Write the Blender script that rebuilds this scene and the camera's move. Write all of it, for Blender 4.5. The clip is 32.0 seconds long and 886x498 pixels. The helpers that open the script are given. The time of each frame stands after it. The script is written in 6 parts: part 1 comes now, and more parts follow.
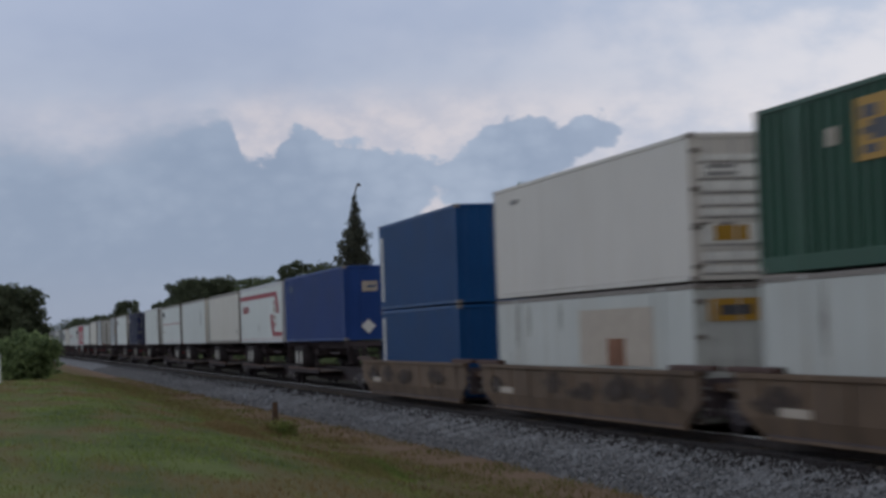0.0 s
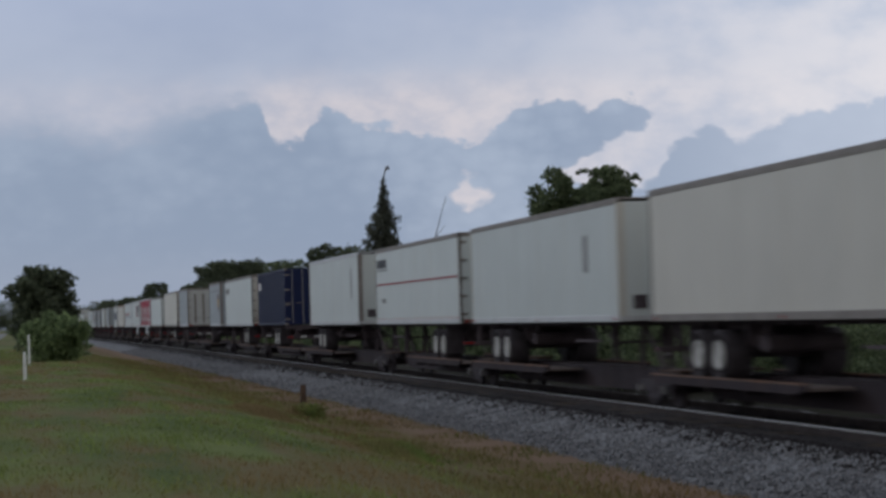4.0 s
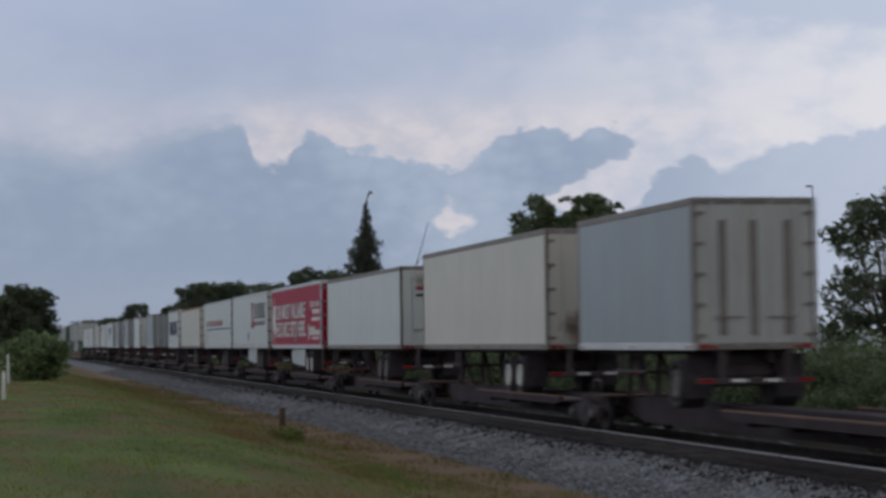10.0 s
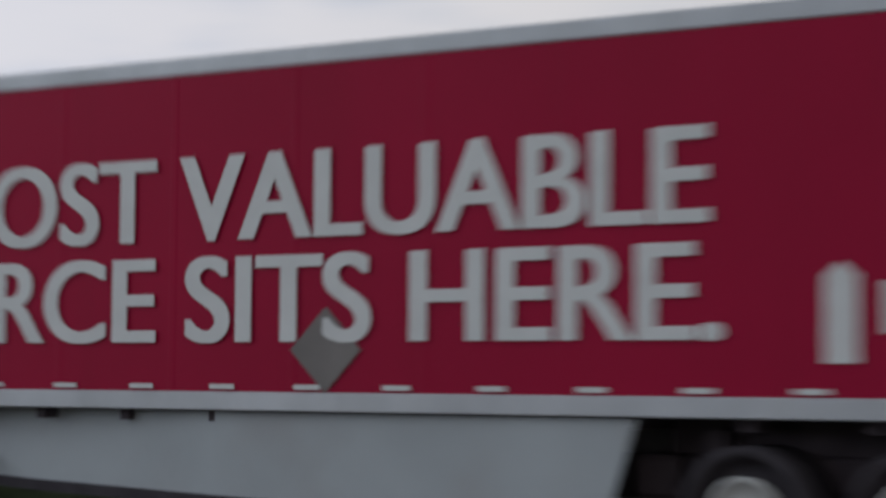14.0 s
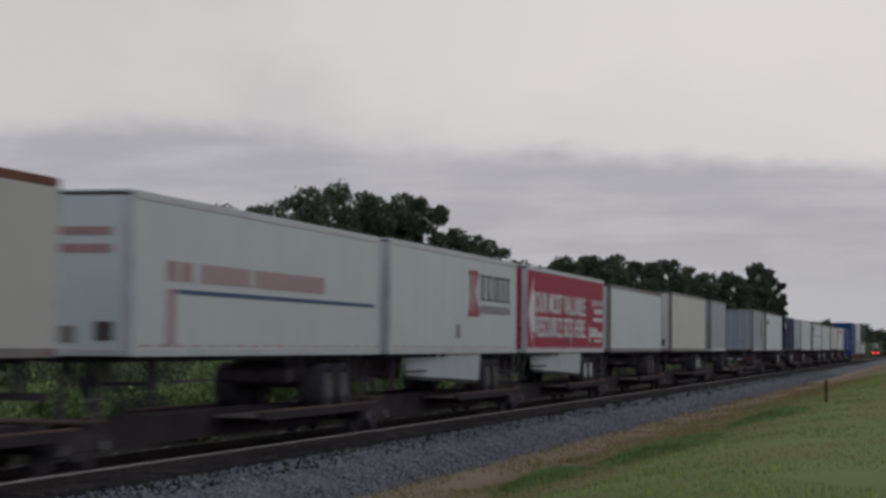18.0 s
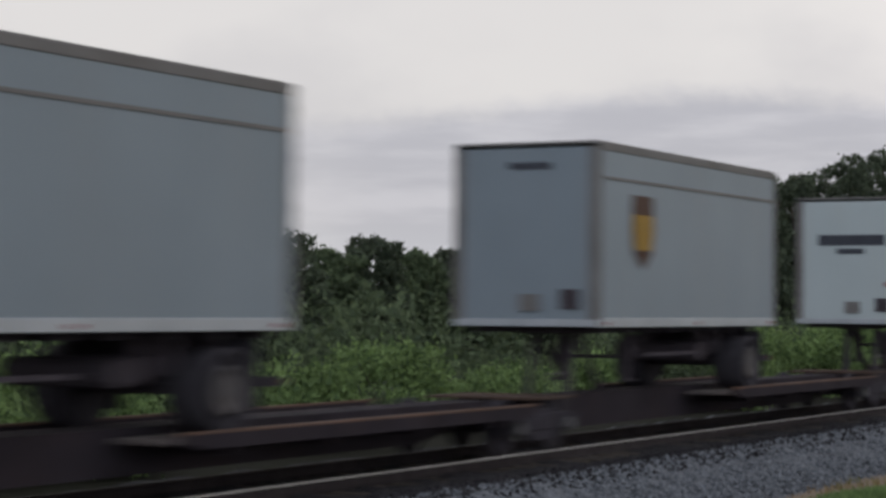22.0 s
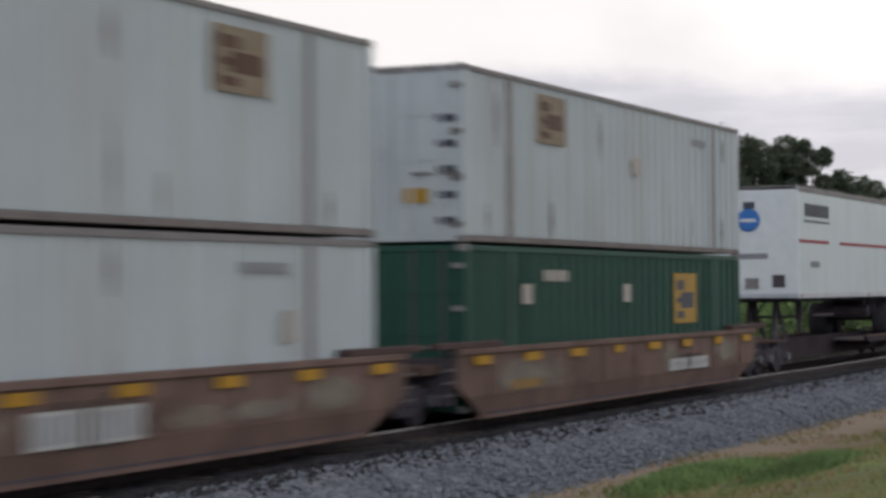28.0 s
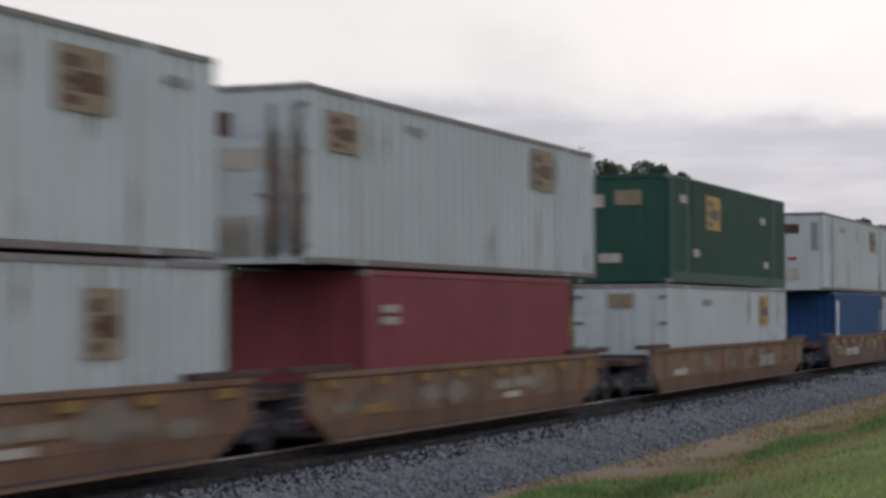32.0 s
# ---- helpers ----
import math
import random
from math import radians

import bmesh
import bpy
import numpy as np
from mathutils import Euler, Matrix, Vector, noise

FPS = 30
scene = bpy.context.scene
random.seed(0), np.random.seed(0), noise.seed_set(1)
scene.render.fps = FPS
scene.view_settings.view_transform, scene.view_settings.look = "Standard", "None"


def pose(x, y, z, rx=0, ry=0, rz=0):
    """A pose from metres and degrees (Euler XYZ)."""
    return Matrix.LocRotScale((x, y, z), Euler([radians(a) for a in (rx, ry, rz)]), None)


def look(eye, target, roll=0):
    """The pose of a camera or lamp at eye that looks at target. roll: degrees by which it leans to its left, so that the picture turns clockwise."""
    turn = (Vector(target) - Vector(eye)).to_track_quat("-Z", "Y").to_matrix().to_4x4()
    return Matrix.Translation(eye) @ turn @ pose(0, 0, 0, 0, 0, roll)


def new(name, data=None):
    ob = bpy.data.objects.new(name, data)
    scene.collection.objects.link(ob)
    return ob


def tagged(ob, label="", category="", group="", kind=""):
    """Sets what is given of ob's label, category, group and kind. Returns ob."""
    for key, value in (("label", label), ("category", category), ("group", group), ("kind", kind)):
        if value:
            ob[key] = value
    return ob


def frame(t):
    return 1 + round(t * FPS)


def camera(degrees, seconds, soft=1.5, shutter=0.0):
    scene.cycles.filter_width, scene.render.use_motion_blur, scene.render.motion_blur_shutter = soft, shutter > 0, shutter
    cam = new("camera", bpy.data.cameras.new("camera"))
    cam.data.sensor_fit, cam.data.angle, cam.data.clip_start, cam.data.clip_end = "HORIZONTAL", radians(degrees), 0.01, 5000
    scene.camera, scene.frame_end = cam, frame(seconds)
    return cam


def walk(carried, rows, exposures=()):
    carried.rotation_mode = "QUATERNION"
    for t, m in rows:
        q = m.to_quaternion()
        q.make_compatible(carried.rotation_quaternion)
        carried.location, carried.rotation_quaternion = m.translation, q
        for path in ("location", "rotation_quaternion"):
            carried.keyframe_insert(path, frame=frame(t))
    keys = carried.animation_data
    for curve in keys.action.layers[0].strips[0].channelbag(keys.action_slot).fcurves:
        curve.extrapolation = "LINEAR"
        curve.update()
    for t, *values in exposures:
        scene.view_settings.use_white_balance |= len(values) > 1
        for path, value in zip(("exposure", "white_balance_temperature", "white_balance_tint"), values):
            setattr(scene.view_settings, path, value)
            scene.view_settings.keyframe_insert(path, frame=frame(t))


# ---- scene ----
LENS = 23.70
EYE = (0.0, 0.0, 2.17)
# seconds, yaw, pitch, roll of the hand-held camera, which stands in one place
TURNS = (
    (0.0, 77.81, 2.23, 1.95), (0.5, 77.92, 2.27, 2.08), (1.0, 77.84, 2.22, 1.99), (1.5, 77.94, 2.15, 2.04),
    (2.0, 78.03, 2.19, 1.90), (2.5, 78.22, 2.04, 1.82), (3.0, 78.30, 2.03, 1.75), (3.5, 78.56, 1.84, 1.81),
    (5.5, 78.62, 1.91, 1.10), (6.0, 78.95, 1.86, 0.98), (6.5, 78.95, 1.94, 1.04), (7.0, 78.88, 2.23, 0.98),
    (7.5, 78.57, 2.20, 0.89), (8.0, 78.83, 2.21, 0.90), (8.5, 79.03, 2.23, 0.96), (9.0, 78.99, 2.28, 0.94),
    (9.5, 78.88, 2.34, 0.90), (10.0, 78.05, 2.49, 0.79), (10.5, 77.00, 2.44, 0.75), (11.0, 75.56, 2.93, 0.77),
    (11.5, 74.30, 3.31, 0.91), (12.0, 72.96, 3.19, 0.54), (12.5, 70.16, 2.43, -0.45), (13.0, 64.10, 2.46, -0.44),
    (13.5, 52.92, 3.44, -0.38), (14.0, 32.50, 3.55, -0.40), (14.5, -1.00, 3.60, -0.50), (15.0, -34.50, 3.70, -0.55),
    (15.5, -55.39, 3.71, -0.65), (16.0, -65.33, 3.62, -0.48), (16.5, -72.58, 2.86, -0.82), (17.0, -74.56, 2.41, -0.03),
    (17.5, -75.07, 2.61, 0.02), (18.0, -76.63, 2.59, -0.48), (18.5, -76.35, 2.45, -0.26), (19.0, -75.26, 2.24, -0.48),
    (19.5, -73.35, 2.36, -0.41), (20.0, -70.20, 2.28, -0.88), (20.5, -66.04, 2.17, -0.63), (21.0, -64.20, 2.26, -0.49),
    (21.5, -62.44, 1.71, -0.70), (22.0, -61.99, 1.66, -0.41), (22.5, -61.40, 1.62, -0.19), (23.0, -60.36, 1.70, 0.34),
    (23.5, -62.34, 1.28, 0.10), (24.0, -57.97, 1.40, -0.19), (24.5, -56.44, 1.37, -0.01), (26.5, -56.88, 1.39, 0.01),
    (27.0, -58.56, 1.34, 1.05), (27.5, -63.42, 1.18, 0.47), (28.0, -66.25, 1.14, 0.44), (28.5, -67.09, 1.33, 0.44),
    (29.0, -67.38, 1.42, 0.28), (29.5, -67.79, 1.46, 0.37), (30.0, -68.29, 1.44, 0.02), (30.5, -69.04, 1.64, 0.52),
    (31.0, -69.37, 1.86, 0.31), (31.5, -70.02, 1.81, 0.36), (32.0, -70.05, 1.75, 0.30),
)
# the clip's camera opens up as it turns from the western to the eastern sky
EXPOSURES = ((0.0, -0.28, 6465, 10), (9.0, -0.28, 6465, 10), (12.0, -0.27, 6465, 10), (13.0, -0.38, 6380, 9.5), (16.0, -0.05, 6480, 11), (17.0, -0.20, 6500, 10.5), (18.0, -0.46, 6500, 11.5), (19.0, -0.58, 6500, 11.5), (20.0, -0.55, 6480, 11),
             (21.0, -0.40, 6480, 11), (22.0, -0.12, 6480, 10), (23.0, 0.12, 6500, 10), (24.0, 0.08, 6500, 10), (27.0, 0.16, 6540, 11.5), (28.0, 0.28, 6540, 11.5), (29.0, 0.31, 6500, 11), (31.0, 0.28, 6500, 11), (32.0, 0.10, 6520, 11))
cam = camera(LENS, 32.0, soft=3.2, shutter=0.8)
walk(cam, [(t, pose(*EYE, 90 + p, r, y)) for t, y, p, r in TURNS], exposures=EXPOSURES)

# ---- sky and light ----
world = bpy.data.worlds.new("dusk_sky")
scene.world = world
world.use_nodes = True
scene.view_settings.exposure = 0.0
WN, WL = world.node_tree.nodes, world.node_tree.links
WN.clear()


def wnode(kind, **values):
    n = WN.new(kind)
    for key, value in values.items():
        if key == "operation":
            n.operation = value
        elif key == "blend_type":
            n.blend_type = value
    return n


def wmath(op, a, b=None, c=None, clamp=False):
    n = WN.new("ShaderNodeMath")
    n.operation, n.use_clamp = op, clamp
    for i, v in enumerate((a, b, c)):
        if v is None:
            continue
        if isinstance(v, (int, float)):
            n.inputs[i].default_value = v
        else:
            WL.new(v, n.inputs[i])
    return n.outputs[0]


def wstep(x, lo, hi):
    n = WN.new("ShaderNodeMapRange")
    n.interpolation_type = "SMOOTHSTEP"
    for i, v in ((1, lo), (2, hi)):
        if isinstance(v, (int, float)):
            n.inputs[i].default_value = v
        else:
            WL.new(v, n.inputs[i])
    WL.new(x, n.inputs[0])
    return n.outputs[0]


def wmix(f, a, b):
    n = WN.new("ShaderNodeMix")
    n.data_type = "RGBA"
    for i, v in ((0, f), (6, a), (7, b)):
        if isinstance(v, tuple):
            n.inputs[i].default_value = (*v, 1)
        elif isinstance(v, (int, float)):
            n.inputs[i].default_value = v
        else:
            WL.new(v, n.inputs[i])
    return n.outputs[2]


def wnoise(vec, scale, detail=5.0, rough=0.55):
    n = WN.new("ShaderNodeTexNoise")
    n.inputs["Scale"].default_value, n.inputs["Detail"].default_value, n.inputs["Roughness"].default_value = scale, detail, rough
    WL.new(vec, n.inputs["Vector"])
    return n.outputs[0]


def wcurve(x, lo, hi, points):
    """A smooth outline over x from lo to hi, heights 0 to 1."""
    n = WN.new("ShaderNodeFloatCurve")
    c = n.mapping.curves[0]
    for i, (px, py) in enumerate(points):
        px = (px - lo) / (hi - lo)
        if i == 0:
            c.points[0].location = (px, py)
        elif i == len(points) - 1:
            c.points[-1].location = (px, py)
        else:
            c.points.new(px, py)
    n.mapping.update()
    r = WN.new("ShaderNodeMapRange")
    r.inputs[1].default_value, r.inputs[2].default_value = lo, hi
    WL.new(x, r.inputs[0])
    WL.new(r.outputs[0], n.inputs[1])
    return n.outputs[0]


def build_sky():
    co = WN.new("ShaderNodeTexCoord").outputs["Generated"]
    sep = WN.new("ShaderNodeSeparateXYZ")
    WL.new(co, sep.inputs[0])
    x, y, z = sep.outputs
    # azimuth in degrees, 0 across the track, positive towards the coming train; elevation in degrees
    az = wmath("MULTIPLY", wmath("ARCTAN2", wmath("MULTIPLY", x, -1.0), y), 57.2958)
    el = wmath("MULTIPLY", wmath("ARCSINE", z), 57.2958)
    flat = WN.new("ShaderNodeCombineXYZ")
    WL.new(az, flat.inputs[0])
    WL.new(wmath("MULTIPLY", el, 1.6), flat.inputs[1])
    v = flat.outputs[0]
    soft = wnoise(v, 0.16, 4.0, 0.5)
    fine = wnoise(v, 0.9, 6.0, 0.6)
    puffs = wmath("ADD", wmath("MULTIPLY", wmath("SUBTRACT", wnoise(v, 0.75, 5.0, 0.55), 0.5), 1.3), wmath("MULTIPLY", wmath("SUBTRACT", fine, 0.5), 0.7))
    cells = WN.new("ShaderNodeTexVoronoi")
    cells.inputs["Scale"].default_value = 1.5
    WL.new(v, cells.inputs["Vector"])
    knobs = wmath("SUBTRACT", 0.45, cells.outputs["Distance"])
    # west half: high grey-lilac layer, a pale pink clearing, blue-grey heaped clouds before it
    high = wmix(wstep(soft, 0.35, 0.65), (0.42, 0.488, 0.655), (0.52, 0.582, 0.735))
    high = wmix(wmath("MULTIPLY", wstep(el, 6.2, 9.5), 0.55), high, (0.49, 0.575, 0.785))
    pale = wmix(wstep(fine, 0.3, 0.7), (0.60, 0.61, 0.72), (0.78, 0.735, 0.79))
    band = wmath("MULTIPLY", wstep(wmath("ADD", el, wmath("MULTIPLY", puffs, 0.7)), 7.1, 5.7), wmath("MULTIPLY_ADD", wstep(az, 84.6, 82.6), 0.58, 0.42))
    left = wmix(band, high, pale)
    pearl = wmix(wstep(wmath("ADD", soft, wmath("MULTIPLY", puffs, 0.22)), 0.36, 0.62), (0.66, 0.73, 0.88), (0.97, 0.95, 1.0))
    left = wmix(wmath("MULTIPLY", wstep(az, 82.0, 64.0), 0.9), left, pearl)
    curls = wmath("SUBTRACT", wnoise(v, 2.4, 6.0, 0.6), 0.5)
    bumps = wmath("ADD", wmath("ADD", wmath("MULTIPLY", puffs, 0.30), wmath("MULTIPLY", knobs, 0.36)), wmath("MULTIPLY", curls, 0.55))
    top = wmath("MULTIPLY", wcurve(az, 71.0, 95.0, ((71.0, 0.57), (72.6, 0.585), (73.4, 0.645), (74.5, 0.625), (75.6, 0.645), (76.5, 0.61), (76.9, 0.565), (77.9, 0.53), (78.5, 0.55), (79.2, 0.575), (80.6, 0.59), (81.5, 0.63), (82.0, 0.60), (82.4, 0.55), (82.95, 0.548), (83.2, 0.60), (83.5, 0.67), (85.5, 0.64), (87.2, 0.585), (89.7, 0.63), (95.0, 0.62))), 9.0)
    lean = wmath("MULTIPLY_ADD", wmath("SUBTRACT", 5.19, el), 1.95, 72.5)
    first = wmath("MULTIPLY", wstep(wmath("SUBTRACT", wmath("ADD", top, bumps), el), wmath("MULTIPLY_ADD", wstep(az, 82.5, 86.0), -0.45, -0.04), wmath("MULTIPLY_ADD", wstep(az, 82.5, 86.0), 0.75, 0.12)), wstep(wmath("SUBTRACT", wmath("ADD", az, wmath("MULTIPLY", bumps, 1.6)), lean), -0.1, 0.25))
    top = wmath("MULTIPLY", wcurve(az, 60.0, 78.0, ((60.0, 0.72), (66.8, 0.61), (67.9, 0.59), (69.4, 0.565), (70.4, 0.51), (71.0, 0.545), (71.6, 0.54), (72.4, 0.47), (72.9, 0.40), (73.6, 0.38), (74.8, 0.40), (75.4, 0.45), (76.2, 0.49), (77.0, 0.40), (78.0, 0.33))), 9.0)
    second = wstep(wmath("SUBTRACT", wmath("ADD", top, bumps), el), -0.06, 0.2)
    mass = wmath("MAXIMUM", first, second)
    hole = wmath("ADD", wmath("ABSOLUTE", wmath("DIVIDE", wmath("SUBTRACT", az, 77.80), 0.52)), wmath("ABSOLUTE", wmath("DIVIDE", wmath("SUBTRACT", el, 3.27), 0.42)))
    mass = wmath("MULTIPLY", mass, wstep(wmath("ADD", hole, wmath("MULTIPLY", bumps, 3.2)), 0.6, 1.35))
    heap = wmix(wstep(wmath("ADD", soft, wmath("ADD", wmath("MULTIPLY", puffs, 0.14), wmath("ADD", wmath("MULTIPLY", knobs, 0.14), wmath("MULTIPLY", curls, 0.16)))), 0.36, 0.74), (0.33, 0.412, 0.57), (0.47, 0.555, 0.712))
    heap = wmix(wmath("MULTIPLY", wstep(az, 78.5, 84.0), 0.45), heap, (0.31, 0.393, 0.545))
    heap = wmix(wstep(el, 2.6, 0.4), heap, (0.36, 0.43, 0.57))
    heap = wmix(wmath("MULTIPLY", wstep(az, 76.5, 66.0), 0.8), heap, (0.63, 0.70, 0.85))
    mass = wmath("MULTIPLY", mass, wstep(az, 52.0, 62.0))
    left = wmix(mass, left, heap)
    # east half: bright veil of cloud over a flat grey bank
    veil = wmix(wstep(wmath("ADD", soft, wmath("MULTIPLY", wstep(el, 4.0, 9.0), 0.35)), 0.40, 0.85), (0.77, 0.74, 0.745), (0.94, 0.90, 0.875))
    edge = wcurve(az, -95.0, -45.0, ((-95.0, 0.50), (-86.0, 0.52), (-79.0, 0.56), (-74.0, 0.58), (-69.0, 0.62), (-62.0, 0.56), (-55.0, 0.50), (-45.0, 0.50)))
    bank = wstep(wmath("SUBTRACT", wmath("ADD", wmath("MULTIPLY", edge, 9.6), wmath("MULTIPLY", puffs, 0.55)), el), -0.35, 0.55)
    long = WN.new("ShaderNodeCombineXYZ")
    WL.new(wmath("MULTIPLY", az, 0.22), long.inputs[0])
    WL.new(wmath("MULTIPLY", el, 1.5), long.inputs[1])
    streaks = wnoise(long.outputs[0], 0.8, 5.0, 0.55)
    grey = wmix(wstep(wmath("ADD", streaks, wmath("MULTIPLY", wmath("SUBTRACT", soft, 0.5), 0.4)), 0.38, 0.66), (0.51, 0.505, 0.56), (0.63, 0.62, 0.67))
    grey = wmix(wstep(el, 3.0, 0.5), grey, (0.60, 0.61, 0.66))
    veil = wmix(wmath("MULTIPLY", wstep(az, -70.0, -80.0), 0.25), veil, (0.85, 0.78, 0.79))
    veil = wmix(wmath("MULTIPLY", wstep(az, -72.0, -84.0), 0.5), veil, (1.10, 1.045, 1.02))
    veil = wmix(wmath("MULTIPLY", wstep(az, -76.0, -66.0), 0.35), veil, (0.66, 0.64, 0.645))
    right = wmix(wmath("MULTIPLY", bank, wmath("MULTIPLY", wstep(az, -48.0, -62.0), 0.85)), veil, grey)
    both = wmix(wstep(az, 52.0, 15.0), left, right)
    # higher up the cover is even
    dome = wmix(wstep(soft, 0.3, 0.7), (0.42, 0.455, 0.51), (0.51, 0.54, 0.585))
    cover = wmix(wstep(el, 17.0, 40.0), both, dome)
    clear = WN.new("ShaderNodeTexSky")
    clear.sky_type, clear.sun_disc = "NISHITA", False
    clear.sun_elevation, clear.sun_rotation = radians(22.0), radians(228.0)
    dim = WN.new("ShaderNodeVectorMath")
    dim.operation = "SCALE"
    dim.inputs[3].default_value = 0.08
    WL.new(clear.outputs[0], dim.inputs[0])
    sky = wmix(0.94, dim.outputs[0], cover)
    # below the horizon a dull ground tone
    sky = wmix(wstep(el, -0.5, -2.5), sky, (0.10, 0.11, 0.09))
    back = WN.new("ShaderNodeBackground")
    back.inputs[1].default_value = 1.0
    WL.new(sky, back.inputs[0])
    out = WN.new("ShaderNodeOutputWorld")
    WL.new(back.outputs[0], out.inputs[0])


build_sky()
sun = new("sun", bpy.data.lights.new("sun", "SUN"))
sun.data.energy, sun.data.angle, sun.data.color = 0.66, radians(40), (0.87, 0.95, 1.0)
sun.matrix_world = look((0, 0, 60), (70, 62, 22))

# ---- materials ----
MATS = {}


def paint(name, color, rough=0.5, metal=0.0, vary=0.12, scale=3.0, grain=40.0, bump=0.02, dirt=0.0, dirt_color=(0.10, 0.075, 0.055), per_object=0.0, streak=False, spec=0.14):
    """A surface with variation at two scales, fine relief and, where asked, grime in streaks or blots."""
    if name in MATS:
        return MATS[name]
    m = bpy.data.materials.new(name)
    m.use_nodes = True
    N, L = m.node_tree.nodes, m.node_tree.links
    b = N["Principled BSDF"]
    b.inputs["Roughness"].default_value, b.inputs["Metallic"].default_value = rough, metal
    b.inputs["Specular IOR Level"].default_value = spec
    co = N.new("ShaderNodeTexCoord").outputs["Object"]

    def noise_of(s, d=4.0, stretch=None):
        n = N.new("ShaderNodeTexNoise")
        n.inputs["Scale"].default_value, n.inputs["Detail"].default_value = s, d
        src = co
        if stretch:
            mp = N.new("ShaderNodeMapping")
            mp.inputs["Scale"].default_value = stretch
            L.new(co, mp.inputs[0])
            src = mp.outputs[0]
        L.new(src, n.inputs["Vector"])
        return n.outputs[0]

    def mixed(f, a, c2, lo=0.3, hi=0.7, amount=1.0):
        r = N.new("ShaderNodeMapRange")
        r.inputs[1].default_value, r.inputs[2].default_value, r.inputs[4].default_value = lo, hi, amount
        L.new(f, r.inputs[0])
        mx = N.new("ShaderNodeMix")
        mx.data_type = "RGBA"
        L.new(r.outputs[0], mx.inputs[0])
        for i, v in ((6, a), (7, c2)):
            if isinstance(v, tuple):
                mx.inputs[i].default_value = (*v, 1)
            else:
                L.new(v, mx.inputs[i])
        return mx.outputs[2]

    lo = tuple(c * (1 - vary) for c in color)
    hi = tuple(min(1, c * (1 + vary)) for c in color)
    col = mixed(noise_of(scale), lo, hi)
    fine = noise_of(grain, 3.0)
    col = mixed(fine, col, tuple(c * 0.8 for c in color), 0.55, 0.85, min(1.0, vary * 2.5))
    if dirt:
        g = noise_of(1.2, 5.0, (1.6, 1.6, 0.16)) if streak else noise_of(1.1, 6.0)
        col = mixed(g, col, dirt_color, 0.5, 0.8, dirt)
    if per_object:
        info = N.new("ShaderNodeObjectInfo")
        hs = N.new("ShaderNodeHueSaturation")
        r = N.new("ShaderNodeMapRange")
        r.inputs[3].default_value, r.inputs[4].default_value = 1 - per_object, 1 + per_object
        L.new(info.outputs["Random"], r.inputs[0])
        L.new(r.outputs[0], hs.inputs["Value"])
        L.new(col, hs.inputs["Color"])
        col = hs.outputs[0]
    L.new(col, b.inputs["Base Color"])
    if bump:
        bp = N.new("ShaderNodeBump")
        bp.inputs["Strength"].default_value, bp.inputs["Distance"].default_value = 0.5, bump
        L.new(fine, bp.inputs["Height"])
        L.new(bp.outputs[0], b.inputs["Normal"])
    MATS[name] = m
    return m


def stain_paint(name, color, strength=1.0):
    """A running stain that thins out to nothing at its ragged edges."""
    m = paint(name, color, 0.9, 0, 0.3, 2, 30, 0.0)
    N, L = m.node_tree.nodes, m.node_tree.links
    tc = N.new("ShaderNodeTexCoord")
    sep = N.new("ShaderNodeSeparateXYZ")
    L.new(tc.outputs["Generated"], sep.inputs[0])
    mp = N.new("ShaderNodeMapping")
    mp.inputs["Scale"].default_value = (3.0, 3.0, 0.5)
    L.new(tc.outputs["Object"], mp.inputs[0])
    nz = N.new("ShaderNodeTexNoise")
    nz.inputs["Scale"].default_value, nz.inputs["Detail"].default_value, nz.inputs["Roughness"].default_value = 1.9, 7.0, 0.65
    L.new(mp.outputs[0], nz.inputs["Vector"])

    def op(kind, a, b):
        n = N.new("ShaderNodeMath")
        n.operation, n.use_clamp = kind, kind == "MULTIPLY"
        for i, v in enumerate((a, b)):
            if isinstance(v, float):
                n.inputs[i].default_value = v
            else:
                L.new(v, n.inputs[i])
        return n.outputs[0]

    side = op("MINIMUM", op("ABSOLUTE", op("SUBTRACT", sep.outputs[0], 0.5), 0.0), op("ABSOLUTE", op("SUBTRACT", sep.outputs[1], 0.5), 0.0))
    ends = op("ABSOLUTE", op("SUBTRACT", sep.outputs[2], 0.5), 0.0)
    edge = op("ADD", op("ADD", op("MULTIPLY", side, 1.0), op("MULTIPLY", ends, 0.6)), -0.06)
    r = N.new("ShaderNodeMapRange")
    r.interpolation_type = "SMOOTHSTEP"
    r.inputs[1].default_value, r.inputs[2].default_value, r.inputs[4].default_value = -0.08, 0.48, strength
    L.new(op("SUBTRACT", nz.outputs[0], edge), r.inputs[0])
    L.new(r.outputs[0], N["Principled BSDF"].inputs["Alpha"])
    return m


WHITE = paint("white_trailer_paint", (0.455, 0.50, 0.505), 0.45, 0, 0.05, 0.5, 30, 0.003, 0.30, (0.40, 0.39, 0.35), 0.08, True)
CREAM = paint("cream_trailer_paint", (0.45, 0.44, 0.405), 0.5, 0, 0.06, 0.5, 30, 0.003, 0.35, (0.38, 0.35, 0.29), 0.05, True)
GREY_W = paint("grey_white_container_paint", (0.385, 0.41, 0.41), 0.5, 0, 0.07, 0.6, 30, 0.003, 0.6, (0.30, 0.275, 0.24), 0.06, True)
SILVER = paint("grey_trailer_paint", (0.215, 0.25, 0.28), 0.45, 0.0, 0.06, 0.6, 30, 0.003, 0.3, (0.25, 0.25, 0.25), 0.05, True)
